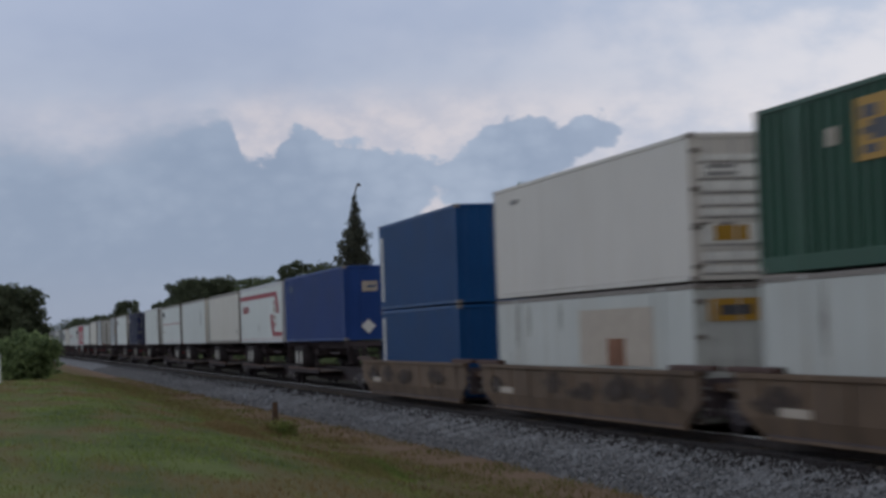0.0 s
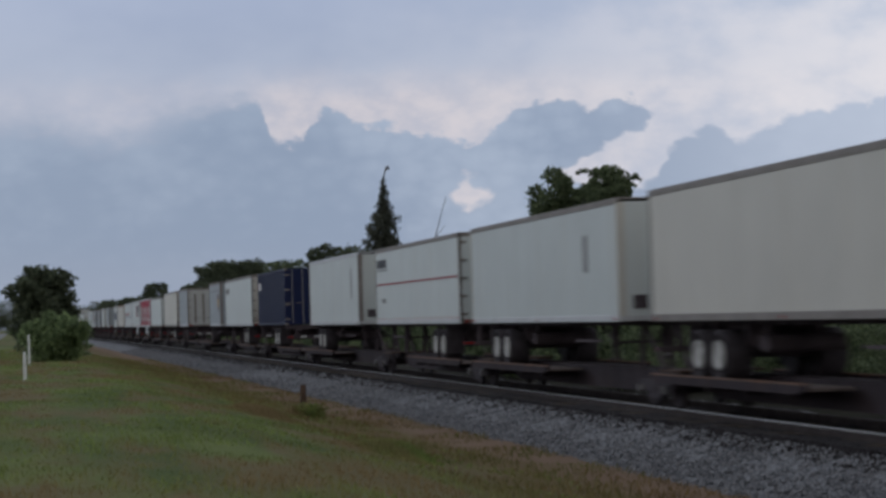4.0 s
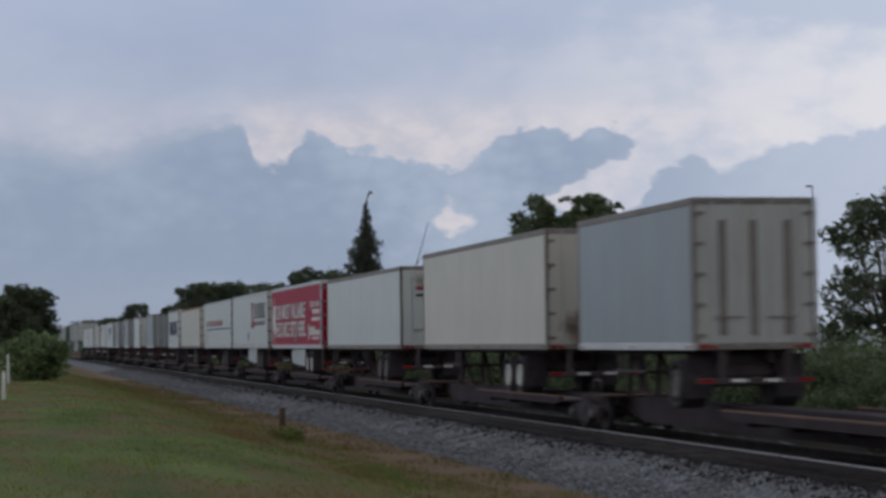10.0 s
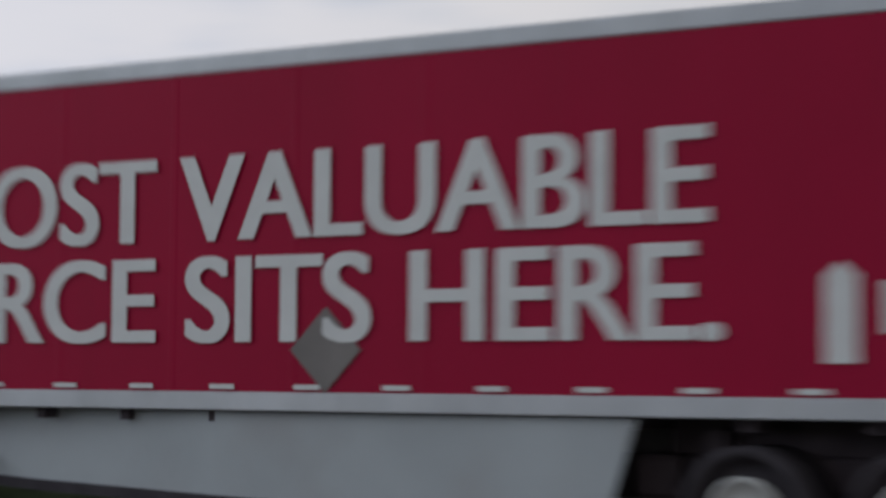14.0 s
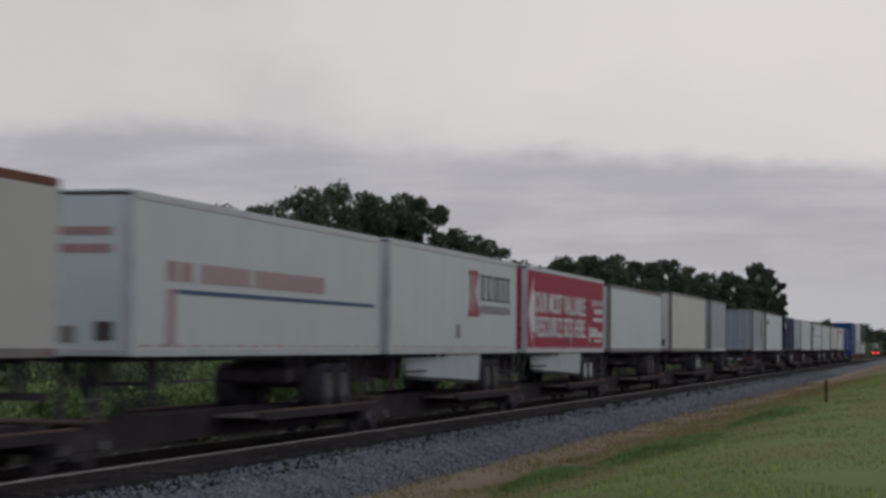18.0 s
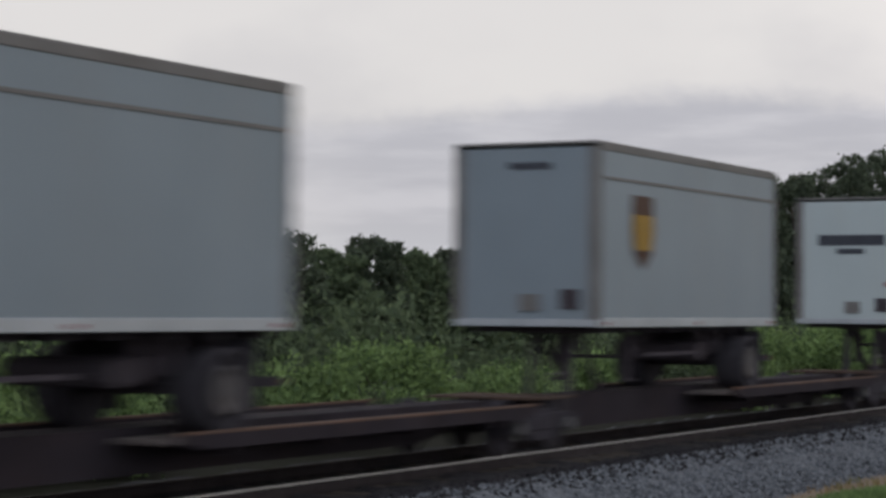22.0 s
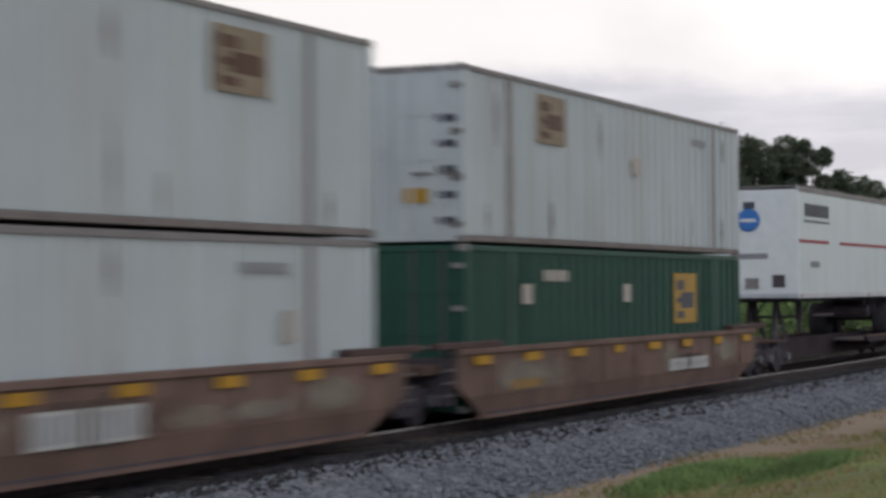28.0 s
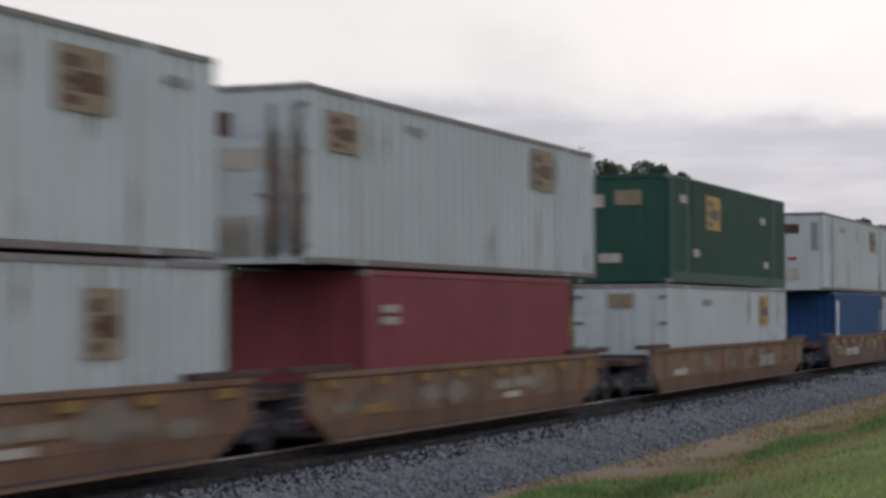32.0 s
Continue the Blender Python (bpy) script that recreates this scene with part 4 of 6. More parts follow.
def road_wheels(parent, xs, z, rim):
    if "t" not in TYRES:
        for key, bm, mat in (("t", wheel_bm(0.50, 0.58, 0.28, 24, 0.10), TYRE), ("r", wheel_bm(0.29, 0.06, 0.10, 20, 0.025), RIM), ("d", wheel_bm(0.29, 0.06, 0.10, 20, 0.025), DIM_RIM)):
            me = bpy.data.meshes.new("wheel")
            bm.to_mesh(me)
            bm.free()
            me.materials.append(mat)
            TYRES[key] = me
    for x in xs:
        part("axle", tube((x, -0.9, z), (x, 0.9, z), 0.07), CHASSIS, parent)
        for s in (-1, 1):
            t = share("tyre", TYRES["t"], parent, pose(x, s * 0.99, z, 0, 0, 0 if s < 0 else 180), "pair of black tyres")
            share("rim", TYRES["r" if rim else "d"], t, pose(0, -0.262, 0), "white-painted wheel rim" if rim else "grimy wheel rim")


def bent_skirt(g, c, a, zb, strip=False):
    """The near skirt: straight behind, bent inwards towards the landing legs; or the rubber strip along its foot."""
    bm = bmesh.new()
    rows = []
    for f, y, low in ((0.0, -0.78, 1.34), (0.22, -1.0, 1.28), (0.5, -1.2, 1.22), (1.0, -1.235, 1.12)):
        x = c + (a - c) * f
        foot = x + (0.28 if f == 0 else -0.26 if f == 1 else 0.0)
        hi, lo = ((x, zb - 0.02), (foot, low)) if not strip else ((foot, low + 0.002), (foot, low - 0.10))
        rows.append([bm.verts.new((g * hi[0], y, hi[1])), bm.verts.new((g * lo[0], y, lo[1])), bm.verts.new((g * lo[0], y + 0.035, lo[1])), bm.verts.new((g * hi[0], y + 0.035, hi[1]))])
    for p, q in zip(rows, rows[1:]):
        for k in range(4):
            bm.faces.new((p[k], p[(k + 1) % 4], q[(k + 1) % 4], q[k]))
    bm.faces.new(rows[0])
    bm.faces.new(rows[-1][::-1])
    bmesh.ops.recalc_face_normals(bm, faces=bm.faces[:])
    return bm


def running_gear(parent, h, flip, rim, axles, skirt=False, gear=True, lamps=True, zb=1.92, tail_mat=None):
    """What hangs under a trailer or chassis: slider frame, axles, wheels, landing gear, bumper, skirts."""
    g = -1 if flip else 1

    def X(a, b):
        return sorted((g * a, g * b))

    first = h - 2.0 - 1.25 * (axles - 1)
    wx = [g * (first + 1.25 * i) for i in range(axles)]
    if axles == 2:
        wx = [g * (h - 4.25), g * (h - 3.0)]
    else:
        wx = [g * (h - 1.3)]
    lo, hi = min(abs(v) for v in wx), max(abs(v) for v in wx)
    part("slider_frame", boxes((*X(lo - 0.9, hi + 0.9), -0.55, -0.40, zb - 0.28, zb - 0.02), (*X(lo - 0.9, hi + 0.9), 0.40, 0.55, zb - 0.28, zb - 0.02), (*X(lo - 0.5, lo - 0.35), -0.8, 0.8, zb - 0.5, zb - 0.1), (*X(hi + 0.3, hi + 0.45), -0.8, 0.8, zb - 0.5, zb - 0.1)), CHASSIS, parent)
    part("suspension", box(*X(lo - 0.75, hi + 0.5), -0.62, 0.62, zb - 0.55, zb - 0.285, 0.03), CHASSIS, parent, "grimy suspension frame")
    part("spring_hanger", box(*X(lo - 1.15, lo - 0.78), -0.7, 0.7, 1.30, zb - 0.29, 0.04), CHASSIS, parent, "grimy spring hanger")
    part("air_tank", tube((g * (lo - 1.45), -0.8, 1.45), (g * (lo - 1.45), 0.8, 1.45), 0.17, 12), CHASSIS, parent, "black air tank")
    road_wheels(parent, wx, 1.23, rim)
    for y in (-1.25, 0.68):
        part("mud_flap", box(*X(hi + 0.62, hi + 0.65), y, y + 0.57, 0.95, zb - 0.1), TYRE, parent)
    b = part("rear_bumper", boxes((*X(h - 0.12, h - 0.02), -1.2, 1.2, 1.24, 1.36), (*X(h - 0.14, h - 0.04), -0.75, -0.63, 1.36, zb - 0.02), (*X(h - 0.14, h - 0.04), 0.63, 0.75, 1.36, zb - 0.02)), tail_mat or CHASSIS, parent, "underride bumper")
    if lamps:
        e = h - 0.02
        for y in (-1.05, -0.35, 0.35, 1.05):
            part("reflector", box(*X(e, e + 0.012), y - 0.16, y + 0.16, 1.27, 1.33), LETTER if abs(y) < 1 else TAILLAMP, b)
    if gear:
        x = -(h - 2.7)
        for s in (-1, 1):
            part("landing_leg", joined(box(*X(x - 0.08, x + 0.08), s * 0.62 - 0.08, s * 0.62 + 0.08, 1.30, zb - 0.01, 0.01), box(*X(x - 0.05, x + 0.05), s * 0.62 - 0.05, s * 0.62 + 0.05, 1.02, 1.35), box(*X(x - 0.14, x + 0.14), s * 0.62 - 0.13, s * 0.62 + 0.13, 0.98, 1.02, 0.01)), CHASSIS, parent, "grimy landing leg")
        part("leg_brace", joined(tube((g * x, -0.6, 1.4), (g * x, 0.6, 1.4), 0.035), tube((g * x, -0.62, 1.35), (g * (x + 1.2), -0.62, zb - 0.05), 0.03), tube((g * x, 0.62, 1.35), (g * (x + 1.2), 0.62, zb - 0.05), 0.03)), CHASSIS, parent)
        part("side_bar", boxes((*X(x - 0.4, x + 1.9), -1.12, -1.06, 1.42, 1.48)), CHASSIS, parent)
    if "x" not in TYRES:
        bm = box(-0.04, 0.04, -1.2, 1.2, -0.10, -0.005)
        TYRES["x"] = bpy.data.meshes.new("cross_member")
        bm.to_mesh(TYRES["x"])
        bm.free()
        TYRES["x"].materials.append(CHASSIS)
    for v in np.arange(-h + 0.6, h - 0.4, 0.95):
        share("cross_member", TYRES["x"], parent, pose(g * v, 0, zb))
    if skirt:
        a, c = lo - 0.85, -h + 3.4
        out = [(g * a, zb - 0.02), (g * c, zb - 0.02), (g * (c + 0.28), 1.30), (g * (a - 0.26), 1.12)]
        part("side_skirt", bent_skirt(g, c, a, zb), SKIRT, parent, "white aerodynamic side skirt")
        part("skirt_edge", bent_skirt(g, c, a, zb, True), TYRE, parent, "black rubber skirt edge")
        part("side_skirt", prism(out, "y", 1.20, 1.25), SKIRT, parent, "white aerodynamic side skirt")
        for s in (-1, 1):
            part("bumper_post", joined(box(*X(h - 0.12, h - 0.04), s * 1.22 - 0.03, s * 1.22 + 0.03, 1.02, zb + 0.02, 0.01), tube((g * (h - 0.08), s * 0.75, 1.1), (g * (h - 0.9), s * 0.55, zb - 0.05), 0.03, 6), tube((g * (h - 0.08), s * 0.5, zb - 0.03), (g * (h - 0.08), s * 0.7, 1.1), 0.035, 6)), DIM_RIM, parent, "grey bumper post with a brace")
        part("bumper_rail", box(*X(h - 0.11, h - 0.03), -1.26, 1.26, 0.98, 1.07, 0.012), DIM_RIM, parent, "grey underride rail")
        for i in range(8):
            part("bumper_tape", box(*X(h - 0.03, h - 0.022), -1.2 + 0.3 * i, -1.05 + 0.3 * i, 1.005, 1.065), TAPE, parent)


def trailer(x0, x1, mat, label, flip=False, top=4.83, zb=1.92, rail=None, low=None, rim=True, skirt=False, axles=2, seams=1.22, tape=False, door_mat=None, nose_mat=None, hinges=True, group="trailers on the train", post=None, roof_mat=None):
    """A highway box trailer. Nose at the low-x end and doors at the high-x end, or turned round where flip is set."""
    mid, h, w = (x0 + x1) / 2, (x1 - x0) / 2, 1.3
    g = -1 if flip else 1
    c = thing("box_trailer", label, "trailer", group)
    c.matrix_basis = pose(mid, YC, 0)
    rail, low, post = rail or ALU, low or ALU, post or rail or ALU

    def X(a, b):
        return sorted((g * a, g * b))

    for s in (-1, 1):
        side = part("side_wall", ribbed_side(-h + 0.05, h - 0.05, zb + 0.10, top - 0.12, s * (w - 0.012), s, seams, 0.005, 0.04), mat, c)
        y0, y1 = sorted((s * w, s * (w - 0.08)))
        yo, yi = sorted((s * (w + 0.004), s * (w - 0.07)))
        part("top_rail", box(-h, h, yo, yi, top - 0.155, top - 0.01, 0.012), rail, c)
        part("bottom_rail", box(-h, h, yo, yi, zb - 0.01, zb + 0.145, 0.012), low, c)
        for e in (-1, 1):
            a, b = sorted((e * h, e * (h - (0.10 if e * g > 0 else 0.07))))
            part("corner_post", box(a, b, yo, yi, zb, top - 0.02, 0.012), post, c)
        if tape and s < 0:
            n = int(2 * h / 0.85)
            first = part("reflector_tape", box(0, 0.25, -w - 0.009, -w - 0.003, zb + 0.165, zb + 0.205), TAPE if tape == "red" else LETTER, c, "", pose(-h + 0.5, 0, 0))
            for i in range(1, n):
                share("reflector_tape", first.data, c, pose(-h + 0.5 + i * 0.85, 0, 0))
        elif s < 0:
            rng = random.Random(int(x0 * 10))
            for x in (-h + 0.3, 0.1, h - 0.3):
                part("marker_lamp", box(x - 0.06, x + 0.06, -w - 0.02, -w - 0.003, zb + 0.03, zb + 0.08), TAILLAMP, c)
    part("roof", box(-h + 0.02, h - 0.02, -w + 0.03, w - 0.03, top - 0.05, top, 0.015), roof_mat or rail, c)
    part("floor", box(-h + 0.03, h - 0.03, -w + 0.05, w - 0.05, zb, zb + 0.1), CHASSIS, c)
    # nose with rounded edge strips
    nose = part("nose", box(*X(-h + 0.05, -h + 0.005), -w + 0.06, w - 0.06, zb + 0.1, top - 0.1, 0.012), nose_mat or mat, c)
    for y in (-w + 0.02, w - 0.18):
        part("nose_strip", box(*X(-h + 0.04, -h - 0.006), y, y + 0.16, zb + 0.08, top - 0.1), post, nose)
    part("nose_sill", box(*X(-h + 0.05, -h - 0.008), -w + 0.02, w - 0.02, zb, zb + 0.12, 0.008), low, nose)
    part("air_plate", box(*X(-h, -h - 0.03), -0.25, 0.10, zb + 0.25, zb + 0.52), DULL, nose, "air connection plate")
    part("document_box", box(*X(-h, -h - 0.03), -0.95, -0.62, zb + 0.28, zb + 0.60, 0.008), CHASSIS, nose, "dark document box")
    # doors
    for s in (-1, 1):
        y0, y1 = sorted((s * 0.008, s * (w - 0.09)))
        d = part("door", box(*X(h - 0.06, h - 0.012), y0, y1, zb + 0.12, top - 0.14, 0.008), door_mat or mat, c)
        for k in (0.28, 0.72):
            part("lock_rod", tube((g * (h + 0.012), s * (w - 0.09) * k, zb + 0.06), (g * (h + 0.012), s * (w - 0.09) * k, top - 0.08), 0.02, 6), ALU, d, "galvanised lock rod")
        part("rod_handle", box(*X(h, h + 0.03), *sorted((s * 0.25, s * 0.85)), zb + 0.62, zb + 0.66), DULL, d)
        if hinges:
            for k in range(5):
                zz = zb + 0.28 + (top - zb - 0.6) * k / 4
                part("hinge", box(*X(h - 0.05, h + 0.022), *sorted((s * (w - 0.24), s * (w - 0.0))), zz - 0.04, zz + 0.04), DULL, d, "dark strap hinge")
    part("rear_sill", box(*X(h - 0.08, h - 0.0), -w + 0.07, w - 0.07, zb, zb + 0.12), post, c)
    part("rear_header", box(*X(h - 0.08, h), -w + 0.07, w - 0.07, top - 0.14, top - 0.02), post, c)
    for y in (-1.1, -0.9, 0.9, 1.1):
        part("tail_lamp", box(*X(h, h + 0.012), y - 0.07, y + 0.07, zb + 0.02, zb + 0.10), TAILLAMP, c)
    running_gear(c, h, flip, rim, axles, skirt, zb=zb)
    MOVING.append((c, mid))
    return c


def chassis(x0, x1, flip, color=None, box_on=False):
    """A skeleton chassis under a container on the spine car."""
    mid, h = (x0 + x1) / 2, (x1 - x0) / 2
    c = thing("container_chassis", "grimy skeleton chassis under a container, on a spine car", "chassis", "chassis on the train")
    c.matrix_basis = pose(mid, YC, 0)
    g = -1 if flip else 1
    part("main_beam", boxes((-h, h, -0.55, -0.42, 1.60, 1.90), (-h, h, 0.42, 0.55, 1.60, 1.90)), CHASSIS, c)
    for e in (-1, 1):
        a, b = sorted((e * h, e * (h - 0.22)))
        part("bolster", box(a, b, -1.22, 1.22, 1.70, 1.905, 0.015), color if color and e == g else CHASSIS, c, "red painted rear bolster" if color and e == g else "")
    running_gear(c, h, flip, not color, 2, zb=1.88, tail_mat=color)
    if box_on:
        a, b = sorted((-g * 0.4, g * 1.7))
        part("tool_box", box(a, b, -1.2, -0.7, 1.22, 1.50, 0.02), RIM, c, "pale grey box slung under the chassis")
    MOVING.append((c, mid))
    return c


# ---- the train, from its head to its tail; x as at 16 s ----
LOW0, LOW1, UP0, UP1 = 0.18, 2.935, 2.965, 5.90
WHITE_BOX = "dirty white 53-foot container stacked in a well car"


TANFILM = paint("weathered_gold_sign", (0.215, 0.165, 0.115), 0.6, 0, 0.2, 3, 50, 0.0)


def badge(c, x, z, w, hgt, frame_mat=GOLDFILM):
    """The square gold sign with dark bars that most of the containers carry."""
    p = plate(c, "sign_panel", x - w / 2, x + w / 2, z, z + hgt, frame_mat, label="gold sign with dark bars")
    for k, (u, v, a, b) in enumerate(((0.12, 0.45, 0.66, 0.86), (0.12, 0.62, 0.40, 0.52), (0.30, 0.88, 0.30, 0.62), (0.12, 0.45, 0.10, 0.24))):
        plate(p, "bar", x - w / 2 + w * u, x - w / 2 + w * v, z + hgt * a, z + hgt * b, CHARFILM if frame_mat is GOLDFILM else BROWNFILM, y=-1.306, proud=0.004)


def bars(c, x, z, w, hgt, mat=LGREY, n=7, y=-1.3, rows=1, fill=0.72):
    """Writing that cannot be read, as plain bars."""
    first = part("lettering", box(x, x + w / n * fill, y - 0.006, y + 0.003, z, z + hgt), mat, c)
    for r in range(rows):
        for i in range(n):
            if r or i:
                share("letter_bar", first.data, first, pose(w * i / n, 0, r * hgt * 1.5))
    return first


def streaks(c, x, face, y0, y1, z1, n, seed):
    """Rust that has run down an end wall in uneven streaks."""
    rng = random.Random(seed)
    for k in range(n):
        y = rng.uniform(y0, y1)
        w, top = rng.uniform(0.12, 0.34), z1 * rng.uniform(0.55, 1.0)
        end_plate(c, "rust_streak", x, face, y - w / 2, y + w / 2, rng.uniform(-0.05, 0.3), top, STAIN if k % 3 else GRIME, "running rust streak", 0.006 + 0.002 * k)


def stack(x0, x1, low, up):
    for z0, z1, spec in ((LOW0, LOW1, low), (UP0, UP1, up)):
        a, b, mat, label, style, posts, door = spec
        c = container(a, b, z0, z1, mat, label, style, door, posts)
        yield c


def head_wells():
    for a, b, k in ((310.1, 330.2, 1), (289.9, 310.1, 2), (270.2, 289.9, 3)):
        well_car(a, b, WELL3, False, (k == 3, False), "grimy brown well car loaded with stacked containers", k)
    lo, up = stack(0, 0, (312.0, 328.1, GREY_W, "dirty white container in a brown well car", "smooth", True, -1), (312.0, 328.1, GREEN, "dark green container stacked on a white one", "ribs", True, -1))
    badge(up, -2.6, 1.65, 1.9, 1.0)
    plate(up, "round_label", -4.75, -4.35, 2.0, 2.3, BEIGEFILM)
    lo, up = stack(0, 0, (292.1, 308.3, GREY_W, "dirty white container with a beige patch, in a well car", "smooth", True, 1), (292.1, 308.3, WARM_W, "dirty white container stacked on another", "smooth", False, 1))
    p = plate(lo, "faded_patch", -0.05, 5.5, 1.1, 2.36, BEIGEFILM, label="faded beige painted-over patch")
    plate(p, "brown_stain", 2.2, 3.5, 1.1, 1.7, RUST, y=-1.306, proud=0.004)
    bars(up, -6.3, 2.45, 0.9, 0.10)
    for c in (lo, up):
        if c is up:
            for z0, z1 in ((2.38, 2.50), (2.05, 2.30), (1.78, 1.97), (1.52, 1.68), (1.30, 1.42), (0.75, 1.12), (0.42, 0.58), (0.18, 0.30)):
                end_plate(c, "pale_door_strip", 8.1, 1, -1.05, 0.75, z0, z1, LETTER)
                end_plate(c, "dark_door_seam", 8.1, 1, -1.1, 0.8, z0 - 0.055, z0 - 0.03, LGREY)
            for k in range(2):
                end_plate(c, "writing_bar", 8.112, 1, -0.95, -0.3, 2.08 + 0.14 * k, 2.16 + 0.14 * k, LGREY)
            end_plate(c, "gold_sign", 8.112, 1, -0.8, -0.1, 0.80, 1.10, GOLDFILM, "gold sign", 0.008)
            end_plate(c, "grey_sign", 8.112, 1, 0.15, 0.55, 0.86, 1.10, LGREY)
        else:
            end_plate(c, "brown_sign", 8.112, 1, -1.0, 0.05, 2.0, 2.45, GOLDFILM, "brown and gold sign", 0.008)
            end_plate(c, "sign_bar", 8.122, 1, -0.75, -0.1, 2.12, 2.32, CHARFILM)
            for y, w in ((0.12, 0.10), (0.85, 0.12)):
                end_plate(c, "grime_streak", 8.105, 1, y, y + w, 0.2, 2.55, DULL)
            end_plate(c, "rust_stain", 8.104, 1, -1.15, -0.3, 0.1, 0.9, STAIN)
    lo, up = stack(0, 0, (275.0, 287.2, BLUE, "blue 40-foot container in a brown well car", "corr", False, -1), (275.0, 287.2, BLUE, "blue 40-foot container stacked on another", "corr", False, -1))
    for c in (lo, up):
        plate(c, "side_label", -5.75, -5.45, 0.3, 2.5, LETTER, y=-1.3, label="white upright label strip")
        end_plate(c, "writing_bar", 6.1, 1, 0.0, 0.9, 2.35, 2.5, LETTER)
    end_plate(up, "gold_sign", 6.1, 1, 0.25, 0.75, 0.5, 0.95, GOLDFILM, "gold sign")


def spine_section():
    J = (269.0, 251.2, 233.6, 216.0, 197.8, 180.4, 160.3, 140.6, 121.0, 102.2, 81.6, 61.2, 42.6, 24.6, 7.0, -11.2, -29.6, -48.1, -66.4, -83.9, -101.3, -119.2, -137.7, -155.2, -172.6, -190.0, -208.6)
    flips = {251.2: 1, 233.6: 1, 216.0: 1, 197.8: 1, 160.3: 1, 102.2: 1, -137.7: 1, -155.2: 1, -172.6: 1, -190.0: 0}
    noses = {251.2: 265.9, 233.6: 248.6, 216.0: 231.2, 197.8: 213.0, 180.4: 182.2, 160.3: 175.6, 140.6: 142.2, 121.0: 122.7, 102.2: 117.2, 81.6: 83.2, 61.2: 65.0, 42.6: 44.8, 24.6: 26.4, 7.0: 8.8, -11.2: -8.6, -29.6: -26.4, -48.1: -38.0, -66.4: -63.4, -83.9: -81.2, -101.3: -98.6, -119.2: -116.4, -137.7: -121.8, -155.2: -140.2, -172.6: -157.2, -190.0: -187.0, -208.6: -206.0}
    for r, l in zip(J, J[1:]):
        f = bool(flips.get(l, 0))
        spine_car(l, r, f, noses[l], both=(r == J[0]))
    # blue 53-foot container on a chassis
    chassis(250.9, 267.0, True)
    c = container(250.8, 267.1, 1.92, 4.83, ROYAL, "royal blue 53-foot container on a chassis", "ribs", -1)
    end_plate(c, "gold_letters", 8.14, 1, -0.55, 0.05, 1.9, 2.3, BEIGEFILM, "pale two-part emblem")
    end_plate(c, "emblem_bar", 8.15, 1, -0.35, 0.0, 2.05, 2.13, NAVYFILM)
    p = end_plate(c, "hazard_diamond", 8.14, 1, -0.2, 0.2, -0.2, 0.2, LETTER, "white diamond placard")
    p.matrix_basis = pose(0, -0.35, 0.55, 45)
    end_plate(c, "gold_sign", 8.14, 1, 0.42, 0.75, 0.42, 0.62, GOLDFILM, "gold sign")
    bars(c, -6.5, 2.2, 1.2, 0.3, NAVYFILM, 3)
    # white trailer with the angular red line
    c = trailer(233.3, 249.8, WHITE, "white box trailer with a broad angular red line", top=4.77, flip=True, tape="red", rim=True)
    plate(c, "red_line", -8.15, 5.9, 4.12, 4.34, REDFILM, label="red painted line")
    part("red_slant", prism([(5.9, 4.34), (6.28, 4.34), (6.75, 3.85), (7.13, 3.30), (6.28, 3.30), (6.08, 3.8), (5.75, 4.12), (5.9, 4.12)], "y", -1.306, -1.297), REDFILM, c, "red painted line")
    part("red_slant", prism([(3.85, 3.26), (4.78, 3.26), (5.0, 2.75), (5.27, 2.415), (5.27, 2.2), (4.77, 2.2), (4.2, 2.7)], "y", -1.306, -1.297), REDFILM, c, "red painted line")
    plate(c, "red_line", 5.27, 8.0, 2.2, 2.415, REDFILM, label="red painted line")
    for z0, z1, mt in ((3.72, 3.90, PINKFILM), (3.35, 3.62, BEIGEFILM), (3.0, 3.2, BEIGEFILM), (2.68, 2.88, PINKFILM)):
        bars(c, 5.2, z0, 0.72, z1 - z0, mt, 3)
    bars(c, -7.1, 3.44, 2.75, 0.36, REDFILM, 5, fill=0.6)
    plate(c, "grime_spot", -0.9, -0.5, 2.5, 2.8, GREY_W)
    # plain white and cream trailers
    c = trailer(216.7, 232.5, CREAM, "cream white box trailer, plain sided", top=4.76, flip=True, rail=DULL, low=DULL, rim=True)
    bars(c, 6.4, 2.45, 0.6, 0.16, LGREY, 3)
    c = trailer(198.4, 214.2, WHITE, "plain white box trailer with a dark roof edge", top=4.76, flip=True, rail=DULL, rim=True, post=CREAM)
    bars(c, 4.9, 3.1, 0.5, 0.9, LGREY, 1)
    c = trailer(181.1, 196.6, WHITE, "white box trailer with a thin red line along it", top=4.75, rail=DULL, tape="red")
    bars(c, -7.3, 4.0, 2.0, 0.32, CHARFILM, 7)
    plate(c, "red_line", -7.5, 7.4, 3.36, 3.42, REDFILM, label="thin red line")
    plate(c, "dark_line", -7.3, -5.3, 3.9, 3.94, CHARFILM)
    bars(c, -6.4, 2.7, 0.8, 0.16, LGREY, 4)
    c = trailer(162.5, 176.9, WHITE, "plain white 48-foot box trailer", True, rail=ALU, post=DULL)
    bars(c, 5.2, 3.0, 0.35, 1.2, LGREY, 1)
    # navy container on a chassis
    chassis(140.9, 153.0, False)
    c = container(140.9, 153.1, 1.92, 4.83, NAVY, "navy blue 40-foot container on a chassis, doors to the front", "corr", 1)
    plate(c, "emblem", -5.5, -4.4, 1.95, 2.35, LETTER, label="white emblem strip")
    plate(c, "emblem_corner", -5.7, -5.3, 2.0, 2.35, REDFILM)
